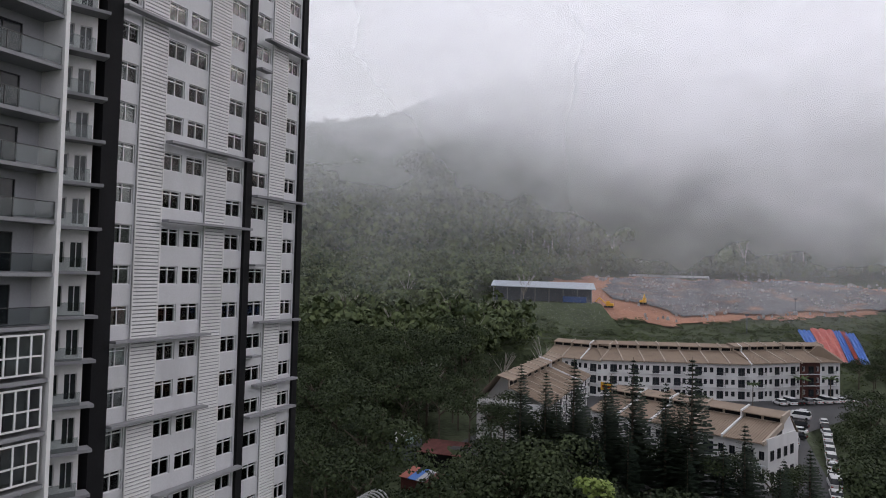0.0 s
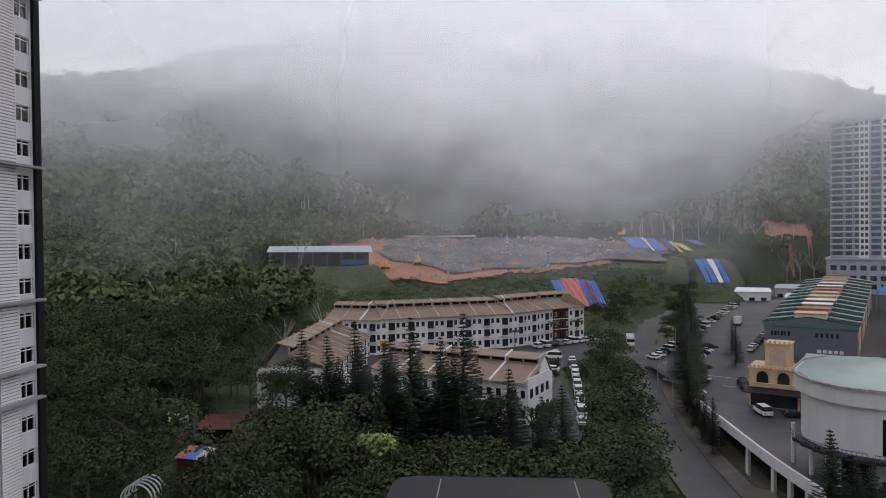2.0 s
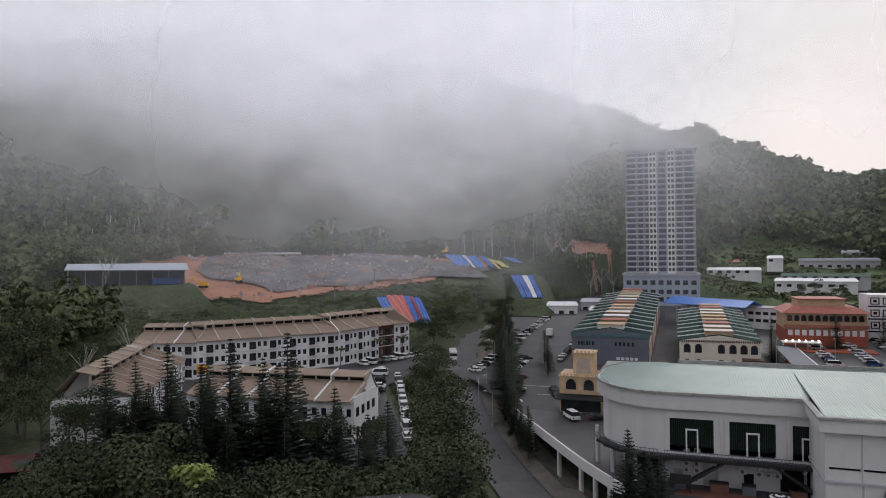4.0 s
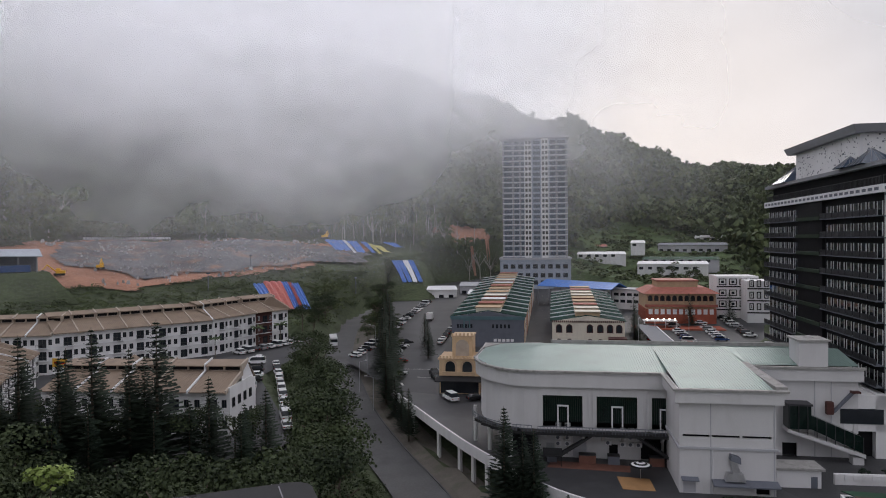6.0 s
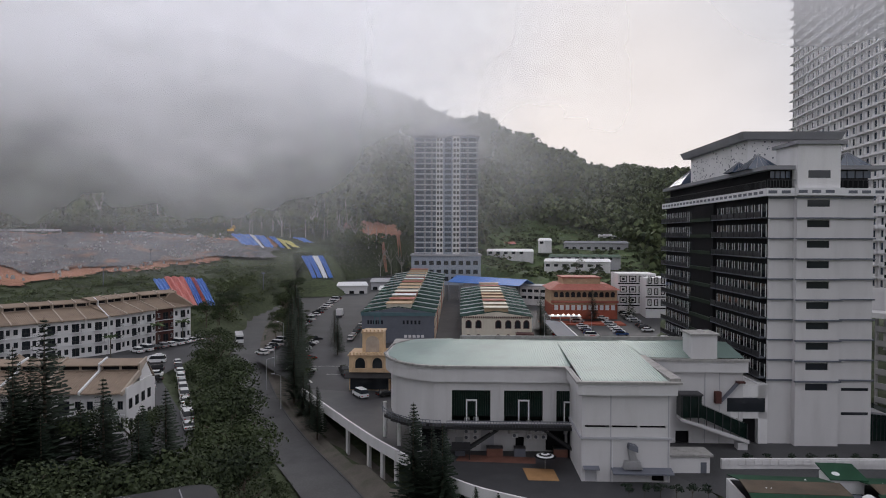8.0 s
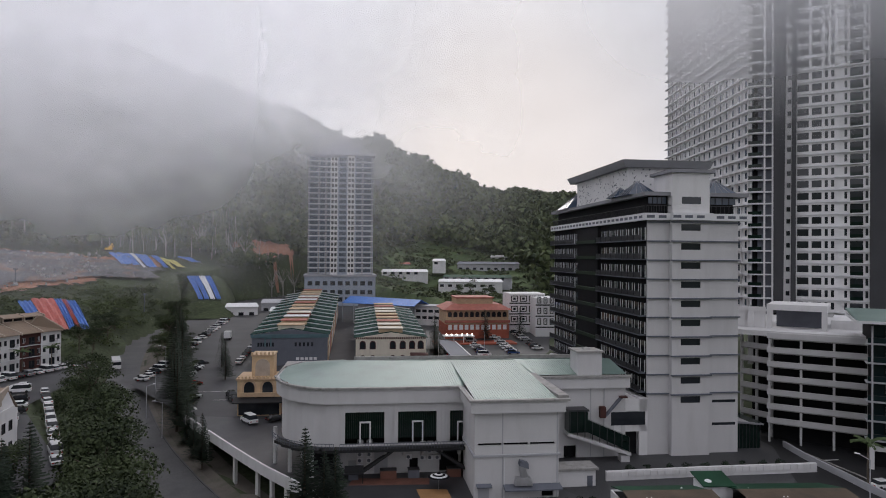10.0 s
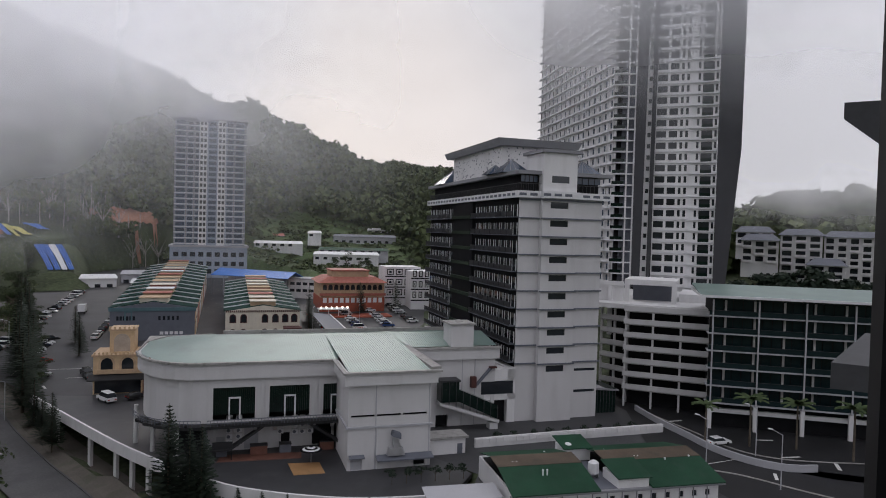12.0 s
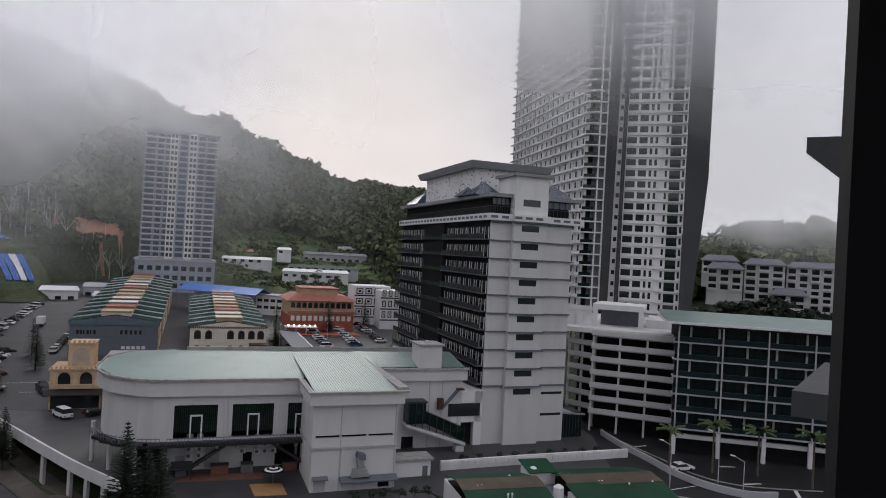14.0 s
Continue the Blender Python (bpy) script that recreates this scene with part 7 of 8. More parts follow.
def tarp(az0, az1, r0, r1, material, label, slant=0.4, lift=1.9, rise=0.0, level=None):
    g = Geo()
    n, m2 = 8, 8
    P = [[None] * (m2 + 1) for _ in range(n + 1)]
    for i in range(n + 1):
        for j in range(m2 + 1):
            r = r0 + (r1 - r0) * j / m2
            x, y = pol(az0 + (az1 - az0) * i / n + slant * (0.5 - j / m2), r)
            z = ground_at(x, y) + lift + rise * j / m2 if level is None else level[0] + (level[1] - level[0]) * j / m2
            P[i][j] = (x, y, z + 0.35 * math.sin(i * 2.1 + j * 0.6) + random.uniform(-0.1, 0.1))
    for i in range(n):
        for j in range(m2):
            g.quad(P[i][j], P[i + 1][j], P[i + 1][j + 1], P[i][j + 1])
    ob = part("tarpaulin", g, material, smooth=True)
    return tagged(ob, label, "tarpaulin", group="tarpaulins on the slope")


for az0, az1, r1, m, lab in ((28.2, 29.0, 300, BLUETARP, "blue tarpaulin pegged on an earth slope"), (29.0, 30.4, 306, REDTARP, "faded red tarpaulin pegged on an earth slope"), (30.4, 30.9, 305, BLUETARP, "blue tarpaulin strip pegged on an earth slope"), (30.9, 31.2, 304, REDTARP, "narrow red tarpaulin strip on an earth slope"), (31.2, 31.8, 302, BLUETARP, "blue tarpaulin strip pegged on an earth slope")):
    tarp(az0, az1, 268, r1, m, lab, 1.1, 1.6, 4.0)
SPREAD = ((33.9, 35.3, 392, 420, BLUETARP, "wide blue tarpaulin laid over bare earth"), (35.4, 35.65, 388, 420, LIGHTTRIM, "white sheeting strip laid over bare earth"), (35.7, 36.5, 390, 420, BLUETARP, "blue tarpaulin laid over bare earth"), (36.9, 37.3, 392, 420, BLUETARP, "narrow blue tarpaulin laid over bare earth"), (37.5, 37.8, 390, 416, YELLOWTARP, "yellow sheeting strip laid over bare earth"), (37.9, 38.5, 396, 412, YELLOWTARP, "pale yellow sheeting laid over bare earth"), (38.8, 39.6, 412, 424, BLUETARP, "small blue tarpaulin beyond the site"))
for az0, az1, r0, r1, m, lab in SPREAD:
    tarp(az0, az1, r0, r1, m, lab, 0.9)
bank = Geo()
BR, BZ = (334, 348, 392, 425), (6.0, 13.2, 24.0, 27.0)
for k in range(3):
    for i in range(12):
        a0, a1 = 38.4 + i * 0.36, 38.76 + i * 0.36
        e0, e1 = [1 - abs(a - 40.5) ** 3 / 16 for a in (a0, a1)]
        bank.quad((*pol(a0, BR[k]), BZ[k] * e0 + 4 * (1 - e0)), (*pol(a1, BR[k]), BZ[k] * e1 + 4 * (1 - e1)), (*pol(a1, BR[k + 1]), BZ[k + 1] * e1 + 4 * (1 - e1)), (*pol(a0, BR[k + 1]), BZ[k + 1] * e0 + 4 * (1 - e0)))
tagged(part("earth_bank", bank, GRASS, smooth=True), "grassy earth bank beside the cleared site", "bank", kind="structure")
for i in range(4):
    tarp(39.5 + i * 0.45, 39.9 + i * 0.45, 350, 388, (BLUETARP, BLUETARP, LIGHTTRIM, BLUETARP)[i], "blue and white sheet draped down a slope", 0.9, level=(14.2, 24.4))

shd = thing("open_shed", "long open shed with a pale blue-grey metal roof", "shed", facing(*pol(4.3, 300), *pol(12.6, 300), 0))
zb = 24.0
part("roof", Geo().hexa([(-1, -3, 31.6), (44, -3, 31.0), (44, 12, 33.6), (-1, 12, 33.8)], [(-1, -3, 31.9), (44, -3, 31.3), (44, 12, 33.9), (-1, 12, 34.1)]), mat("pale_metal_roof", (0.42, 0.46, 0.52), 0.5, metal=0.3), shd, "pale metal roof")
for i in range(8):
    part("post", Geo().box(i * 6, i * 6 + 0.4, -2.6, -2.2, zb - 4, 31.4), MIDGREY, shd)
# Slate colour puts the shade under the roof onto this wall
part("rear_wall", Geo().box(0, 43, 11, 11.3, zb - 4, 33), SLATE, shd)
part("floor", Geo().hexa([(-14, -22, zb - 10), (54, -22, zb - 10), (54, 14, zb - 10), (-14, 14, zb - 10)], [(-3, -5, zb + 1.2), (46, -5, zb + 1.2), (46, 12, zb + 1.2), (-3, 12, zb + 1.2)]), GRASS, shd, "grassy bank under the shed")
part("office", Geo().box(30, 40, -4, 2, zb + 1.5, zb + 4), BLUECAR, shd, "blue site office")


def excavator(x, y, rot):
    o = thing("excavator", "yellow tracked excavator on the cleared site", "excavator", pose(x, y, ground_at(x, y) + 1.4, 0, 0, rot), group="site machines")
    for k in (-1.4, 1.0):
        part("track", Geo().box(-2, 2, k, k + 0.6, 0, 0.9), RUBBER, o)
    part("cab", Geo().box(-0.4, 1.2, -1.2, 0.2, 1.0, 3.0), DIGGER, o)
    part("body", Geo().box(-2.2, 1.2, -1.3, 1.3, 0.9, 2.1), DIGGER, o)
    part("boom", Geo().rod((1.2, 0.5, 1.8), (4.4, 0.5, 4.6), 0.28).rod((4.4, 0.5, 4.6), (6.2, 0.5, 2.4), 0.2), DIGGER, o)
    part("bucket", Geo().box(5.7, 6.7, 0.0, 1.0, 1.3, 2.4), SLATE, o)


for az, r, rot in ((10.6, 305, 20), (13.8, 330, 160), (16.5, 345, 60), (33.5, 425, 30), (11.6, 318, 80)):
    excavator(*pol(az, r), rot)
# floodlight mast in the site
for az, r in ((24.2, 315), (27.5, 350), (36.0, 330)):
    px, py = pol(az, r)
    mst = thing("light_mast", "dark lattice light mast on the site", "mast", pose(px, py, ground_at(px, py)))
    part("pole", Geo().cyl(0, 0, 0, 7.5, 0.25, 0.15), SLATE, mst)
    part("head", Geo().box(-0.8, 0.8, -0.2, 0.2, 7.5, 8.1), SLATE, mst)

# ================= fields and low roofs beyond the town =================
for az0, az1, r, z1, h, m, lab in ((55.0, 57.0, 470, 31.0, 3.5, PINKRED, "low red-roofed shed in the fields"), (59.4, 64.8, 420, 21.0, 4.0, LIGHTTRIM, "long white greenhouse roof in the fields"), (61.0, 66.2, 480, 31.5, 5.0, SLATE, "long dark-roofed hall in the fields"), (59.8, 65.6, 428, 23.5, 2.5, DARKGREEN, "long green-roofed shed in the fields"), (54.6, 58.5, 440, 26.5, 2.5, LIGHTTRIM, "pale concrete yard building in the fields"), (63.8, 66.8, 520, 36.5, 3, LIGHTTRIM, "white shed below the wooded hill"), (42.0, 44.5, 345, 24.5, 5, LIGHTTRIM, "white site building with flat roof"), (44.8, 47.5, 360, 26.5, 5, GREYWALL, "grey low building beside the tower"), (45.5, 47.6, 335, 20.5, 4, LIGHTTRIM, "white canopy building beside the road"), (58.9, 60.0, 455, 33.5, 3, LIGHTTRIM, "white house below the wooded hill")):
    ax, ay = pol(az0, r)
    bx, by = pol(az1, r)
    if az1 < 48:
        z1 = ground_at((ax + bx) / 2, (ay + by) / 2) + h
    L = math.hypot(bx - ax, by - ay)
    o = thing("field_shed", lab, "shed", facing(ax, ay, bx, by))
    part("wall", Geo().box(0, L, 0, 10, z1 - h - 6, z1 - 0.8), GREYWALL if m is not LIGHTTRIM else WHITE, o)
    part("roof", Geo().hexa([(-0.5, -0.8, z1 - 0.8), (L + 0.5, -0.8, z1 - 0.8), (L + 0.5, 11, z1 - 0.8), (-0.5, 11, z1 - 0.8)], [(0.5, 4, z1 + 0.8), (L - 0.5, 4, z1 + 0.8), (L - 0.5, 6, z1 + 0.8), (0.5, 6, z1 + 0.8)]), m, o)
    for i in range(int(L / 5)):
        part("opening", pane_mesh(2.4, 1.6, GLASS), None, o, m=at(1 + i * 5, -0.05, z1 - h))

# ================= hillside apartment blocks =================
def condo(az0, az1, r, z0, n, label):
    ax, ay = pol(az0, r)
    bx, by = pol(az1, r)
    L = math.hypot(bx - ax, by - ay)
    o = thing("hillside_apartments", label, "apartment block", facing(ax, ay, bx, by))
    nb = max(2, int(L / 4.2))
    w = L / nb
    hs = [(i * w + 0.7, i * w + w - 0.9, z0 + f * 3 + 0.5, z0 + f * 3 + 2.5) for i in range(nb) for f in range(n)]
    part("wall", Geo().wall(0, L, z0 - 6, z0 + 3 * n, hs, thick=0.35), HALLWHITE, o)
    part("core", Geo().box(0.1, L - 0.1, 1.2, 11, z0 - 6, z0 + 3 * n), GREYWALL, o)
    for f in range(n):
        for i in range(nb):
            part("window", pane_mesh(round(w - 1.6, 2), 2.0, GLASS), None, o, m=at(i * w + 0.7, 0.8, z0 + f * 3 + 0.5))
            if i % 2 == f % 2:
                part("balcony", Geo().box(i * w + 0.4, i * w + w - 0.6, -1.1, -0.004, z0 + f * 3 + 0.1, z0 + f * 3 + 1.0), WHITE, o, "pale balcony")
    part("roof", Geo().hexa([(-1, -1.4, z0 + 3 * n), (L + 1, -1.4, z0 + 3 * n), (L + 1, 12, z0 + 3 * n), (-1, 12, z0 + 3 * n)], [(2, 4.5, z0 + 3 * n + 2.6), (L - 2, 4.5, z0 + 3 * n + 2.6), (L - 2, 6, z0 + 3 * n + 2.6), (2, 6, z0 + 3 * n + 2.6)]), SLATE, o, "dark hipped roof")


condo(94.0, 96.6, 300, 27.0, 3, "cream hillside apartments with dark hipped roof")
condo(93.6, 96.2, 325, 33.5, 2, "cream upper apartment block in the mist")
condo(96.7, 99.5, 312, 20.5, 6, "cream stepped hillside apartments with balconies")
condo(99.6, 103.5, 318, 20.0, 6, "cream stepped hillside apartments with balconies")
condo(98.6, 101.0, 298, 18.0, 3, "cream lower apartment block with dark roof")

# ================= vehicles =================
def car_body(L, W, H, cab0, cab1, hood):
    g = Geo()
    prof = [(-L / 2, 0.35), (-L / 2, hood * 0.92), (-L / 2 + 0.25, hood), (L / 2 - 0.2, hood * 0.95), (L / 2, hood * 0.75), (L / 2, 0.35)]
    g.hexa([(x, -W / 2, z) for x, z in prof], [(x, W / 2, z) for x, z in prof])
    return g


def make_car(kind, paint, label):
    o = thing("car" if kind != "van" else "van", label, "car" if kind != "van" else "van", group="parked cars")
    L, W, hood, H, c0, c1 = {"sedan": (4.4, 1.75, 0.88, 1.45, -1.7, 0.9), "suv": (4.5, 1.85, 1.0, 1.75, -2.1, 1.0), "van": (4.9, 1.9, 1.1, 2.05, -2.35, 1.6)}[kind]
    part("body", car_body(L, W, H, c0, c1, hood), paint, o)
    k = 0.16
    part("roof", Geo().hexa([(c0 + 0.35, -W / 2 + k, H - 0.12), (c1 - 0.55, -W / 2 + k, H - 0.12), (c1 - 0.55, W / 2 - k, H - 0.12), (c0 + 0.35, W / 2 - k, H - 0.12)], [(c0 + 0.45, -W / 2 + k + 0.1, H), (c1 - 0.7, -W / 2 + k + 0.1, H), (c1 - 0.7, W / 2 - k - 0.1, H), (c0 + 0.45, W / 2 - k - 0.1, H)]), paint, o)
    part("glasshouse", Geo().hexa([(c0, -W / 2 + 0.05, hood), (c1, -W / 2 + 0.05, hood), (c1, W / 2 - 0.05, hood), (c0, W / 2 - 0.05, hood)], [(c0 + 0.35, -W / 2 + k, H - 0.12), (c1 - 0.55, -W / 2 + k, H - 0.12), (c1 - 0.55, W / 2 - k, H - 0.12), (c0 + 0.35, W / 2 - k, H - 0.12)]), GLASS, o, "dark glass")
    for wx in (-L / 2 + 0.85, L / 2 - 0.85):
        for wy in (-W / 2 + 0.02, W / 2 - 0.22):
            g = Geo()
            ring = [(wx + 0.32 * math.cos(a * 0.6283), 0.32 + 0.32 * math.sin(a * 0.6283)) for a in range(10)]
            g.hexa([(x, wy - 0.03, z) for x, z in ring], [(x, wy + 0.23, z) for x, z in ring])
            part("wheel", g, RUBBER, o)
    for wy in (-W / 2 + 0.1, W / 2 - 0.45):
        part("headlight", Geo().box(L / 2 - 0.02, L / 2 + 0.03, wy, wy + 0.35, 0.55, 0.7), LIGHTTRIM, o)
        part("tail_light", Geo().box(-L / 2 - 0.03, -L / 2 + 0.02, wy, wy + 0.35, 0.6, 0.78), REDCAR, o)
    return o


POOL = [make_car("sedan", WHITECAR, "white parked saloon car"), make_car("suv", WHITECAR, "white parked off-road car"), make_car("sedan", SILVERCAR, "silver parked saloon car"), make_car("suv", BLACKCAR, "black parked off-road car"), make_car("sedan", BLACKCAR, "black parked saloon car"), make_car("van", WHITECAR, "white parked passenger van"), make_car("sedan", REDCAR, "red parked saloon car"), make_car("suv", BLUECAR, "dark blue parked off-road car"), make_car("suv", SILVERCAR, "silver parked off-road car")]
used = [False] * len(POOL)


def car(x, y, rot, z=None, k=None):
    k = random.choices(range(len(POOL)), (6, 4, 4, 3, 3, 2, 1, 1, 2))[0] if k is None else k
    m = pose(x, y, (ground_at(x, y) if z is None else z) + 0.08, 0, 0, rot)
    if used[k]:
        copy_thing(POOL[k], m)
    else:
        POOL[k].matrix_basis = m
        used[k] = True


TD = math.degrees(math.atan2(VY, VX))
# town parking: rows beside the street that climbs along the shop row
for i in range(24):
    s = i * 5.2
    bx, by = 128 + s * VX + 2.5, 158 + s * VY + 3.0
    if random.random() < 0.92:
        car(bx - 7.5, by + 9.0, TD + 60 + random.uniform(-4, 4), float(town_level(bx - 7.5, by + 9)) + 0.06)
for i in range(14):
    s = 10 + i * 5.4
    bx, by = 152 + s * VX - 3, 157 + s * VY + 4.5
    if random.random() < 0.85:
        car(bx, by, TD + random.uniform(-3, 3), float(town_level(bx, by)) + 0.06)
for i in range(9):
    s = i * 2.9
    bx, by = 128 + s * VX + 6 * UX, 165 + s * VY + 2 * UY
    if i % 4 != 3:
        car(bx, by, TD - 62, 0.06)
for x, y, r, k in ((114.5, 138.5, -35, 0), (126, 152, -10, 6), (104.5, 108.5, 70, 5), (108.8, 104.8, -20, 4), (133, 163, 10, 2), (121, 132, 60, 3), (118, 128, 60, 4)):
    car(x, y, r, 0.06, k)
# market car park
for row in range(4):
    for i in range(9):
        bx, by = 196 + row * 13 + i * 2.9 * VX * 1.6, 108 - row * 4.0 + i * 2.9 * VY * 1.6
        if random.random() < 0.85:
            car(bx, by, TD - 90 + random.uniform(-4, 4), float(town_level(bx, by)) + 0.06)
# lane between the shop rows
for i in range(6):
    bx, by = 178 + i * 11 * VX, 150 + i * 11 * VY
    car(bx, by, TD, float(town_level(bx, by)) + 0.06)
# estate lane
for i in range(13):
    k = i / 12
    bx, by = pol(27.1 + 0.8 * k, 122 + 72 * k)
    if random.random() < 0.9:
        car(bx, by, 62 + (80 if random.random() < 0.5 else 0), 3.06)
for i in range(11):
    k = i / 10
    bx, by = pol(30.2 - 0.8 * k, 122 + 62 * k)
    if random.random() < 0.85:
        car(bx, by, 65 + random.uniform(-4, 4), 3.06)
for i in range(9):
    car(92 + i * 2.9, 184.5 + i * 0.9, 95 + random.uniform(-8, 8), 3.06)
for x, y, r, k in ((127.2, -6.4, -50, 0), (116, 141, 50, 2), (99, 146, 60, 4), (128.5, 178.5, 58, 3)):
    car(x, y, r, None, k)
for k, o in enumerate(POOL):
    if not used[k]:
        car(160 + k * 3, 182, 30, 0.06, k)


def bus(x, y, z, rot):
    o = thing("bus", "white coach with dark window band parked on the road", "bus", pose(x, y, z, 0, 0, rot))
    part("body", Geo().box(-5, 5, -1.25, 1.25, 0.4, 1.6).box(-5, 5, -1.25, 1.25, 2.6, 3.2), WHITECAR, o)
    part("window_band", Geo().box(-4.95, 4.95, -1.2, 1.2, 1.6, 2.6), GLASS, o, "dark window band")
    for wx in (-3.2, 3.0):
        for wy in (-1.27, 1.02):
            g = Geo()
            ring = [(wx + 0.5 * math.cos(a * 0.6283), 0.5 + 0.5 * math.sin(a * 0.6283)) for a in range(10)]
            g.hexa([(px, wy, pz) for px, pz in ring], [(px, wy + 0.25, pz) for px, pz in ring])
            part("wheel", g, RUBBER, o)


bus(136.0, 201.0, -0.9, 58)


def truck(x, y, z, rot):
    o = thing("box_truck", "white box truck parked among the trees", "truck", pose(x, y, z, 0, 0, rot))
    part("cargo_box", Geo().box(-3.2, 1.6, -1.15, 1.15, 0.9, 3.3), WHITECAR, o)
    part("cab", Geo().box(1.7, 3.3, -1.0, 1.0, 0.5, 2.5), WHITECAR, o)
    part("windscreen", Geo().box(3.3, 3.34, -0.9, 0.9, 1.5, 2.3), GLASS, o)
    for wx in (-2.2, 2.4):
        for wy in (-1.1, 0.85):
            part("wheel", Geo().box(wx - 0.4, wx + 0.4, wy, wy + 0.25, 0, 0.8), RUBBER, o)


tx, ty = pol(28.9, 103)
truck(tx, ty, ground_at(tx, ty) + 0.1, -30)
tx, ty = pol(28.1, 98)
truck(tx, ty, ground_at(tx, ty) + 0.1, 60)
truck(186, 205, float(town_level(186, 205)) + 0.06, 40)

# ================= street lamps, lines, kerbs =================
def street_lamp(x, y, rot):
    o = thing("street_lamp", "slim grey street lamp beside the road", "street lamp", pose(x, y, ground_at(x, y), 0, 0, rot), group="street lamps")
    part("pole", Geo().cyl(0, 0, 0, 8, 0.1, 0.06), GREYWALL, o)
    part("arm", Geo().rod((0, 0, 8), (1.6, 0, 8.5), 0.05), GREYWALL, o)
    part("head", Geo().box(1.4, 2.1, -0.14, 0.14, 8.42, 8.55), LIGHTTRIM, o)


for x, y, r in ((97, 127, 140), (114, 152, 140), (137, 178, 140), (160, 200, 140), (123, -12, 60), (112, -4, 60), (108, -14, 60), (200, 118, 20), (215, 108, 200), (104, 142, -40)):
    street_lamp(x, y, r)
verge_g = Geo()
for A, B in zip(road_rows[6:], road_rows[7:]):
    ra, rb = A[0], B[0]
    ea, eb = (A[0] - A[1]).normalized() * 7.5, (B[0] - B[1]).normalized() * 7.5
    up = Vector((0, 0, 0.12))
    if (ra + ea).x < ra.x:
        ra, rb = A[1], B[1]
        ea, eb = -ea, -eb
    for k in range(5):
        c = []
        for q, e, f in ((ra, ea, k), (rb, eb, k), (rb, eb, k + 1), (ra, ea, k + 1)):
            w = q + e * (f / 5)
            c.append((w.x, w.y, max(w.z + 0.12, ground_at(w.x, w.y) + 0.14)))
        verge_g.quad(*c)
sheet("pavement_access", [(150, 12), (128, -2), (119, -8), (116, -22), (118, -60), (90, -60), (92, -20), (100, -8), (113, 3), (133, 8)][::-1], WETROAD, "dark wet asphalt access road with arrows", lambda x, y: 0.0, 0.085)
sheet("pavement_forecourt", [(152, 16), (134, 4), (130, -2), (122, -8), (119, -22), (121, -60), (150, -60), (150, -20), (150, -6)][::-1], WETROAD, "dark wet asphalt forecourt below the glazed block", lambda x, y: 0.0, 0.095)
VERGE = mat("brown_grey_verge", (0.13, 0.115, 0.10), 0.9, vary=0.25, scale=0.2, dirt=(0.07, 0.08, 0.05), dirt_amt=0.6)
tagged(part("pavement_verge", verge_g, VERGE), "worn brown-grey verge beside the road", "pavement", kind="structure")
mk = Geo()
for x, y, rot, L, w in ((113, 146, 38, 14, 0.25), (116, 133, -52, 9, 0.25), (121, 144, -52, 10, 0.25), (107, 128, 60, 3, 0.5), (124, -16, -60, 3.5, 0.5), (112, -14, 0, 3, 0.5), (121, -24, 0, 3.5, 0.6), (113, -2, -45, 12, 0.2), (133, -13, -70, 3, 0.5), (139, 2, -50, 3, 0.5)):
    c, s = math.cos(radians(rot)), math.sin(radians(rot))
    mk.quad(*[(x + px * c - py * s, y + px * s + py * c, 0.105) for px, py in ((0, -w / 2), (L, -w / 2), (L, w / 2), (0, w / 2))])
tagged(part("parking_markings", mk, LINEPAINT), "white painted bay lines and arrows on asphalt", "road marking", kind="structure")
for rows, lab in ((0, "kerb"), (1, "kerb")):
    kg = Geo()
    for A, B in zip(road_rows, road_rows[1:]):
        a, b = A[rows], B[rows]
        o = (A[rows] - A[1 - rows]).normalized() * 0.3
        kg.hexa([a, b, b + o, a + o], [a + Vector((0, 0, 0.2)), b + Vector((0, 0, 0.2)), b + o + Vector((0, 0, 0.2)), a + o + Vector((0, 0, 0.2))])
    tagged(part("kerb", kg, ROADGREY), "grey concrete kerb along the road", "kerb", kind="structure")

# ================= trees =================
def leaf_mesh(name, v, material):
    n = len(v) // 4
    me = bpy.data.meshes.new(name)
    me.from_pydata(v.tolist(), [], [(4 * i, 4 * i + 1, 4 * i + 2, 4 * i + 3) for i in range(n)])
    me.materials.append(material)
    return me


def broadleaf(seed, h, r, material, label, n=420, name="tree"):
    rg = random.Random(seed)
    o = thing(name, label, "tree", group="broadleaf trees")
    g = Geo().cyl(0, 0, -1.0, h * 0.55, 0.035 * h * 0.6, 0.02 * h * 0.5, n=7)
    for i in range(6):
        a = i * 1.05 + rg.uniform(-0.3, 0.3)
        zz = h * rg.uniform(0.35, 0.55)
        g.rod((0, 0, zz), (math.cos(a) * r * 0.6, math.sin(a) * r * 0.6, zz + h * 0.22), 0.012 * h, 0.005 * h, n=5)
    part("trunk", g, BARK, o)
    T = clump_template(seed, n, 0.72, 0.04 if n > 500 else 0.13)
    v = np.stack([T[:, 0] * r, T[:, 1] * r, T[:, 2] * h * 0.40 + h * 0.66], -1)
    part("crown", leaf_mesh("crown", v, material), None, o)
    return o


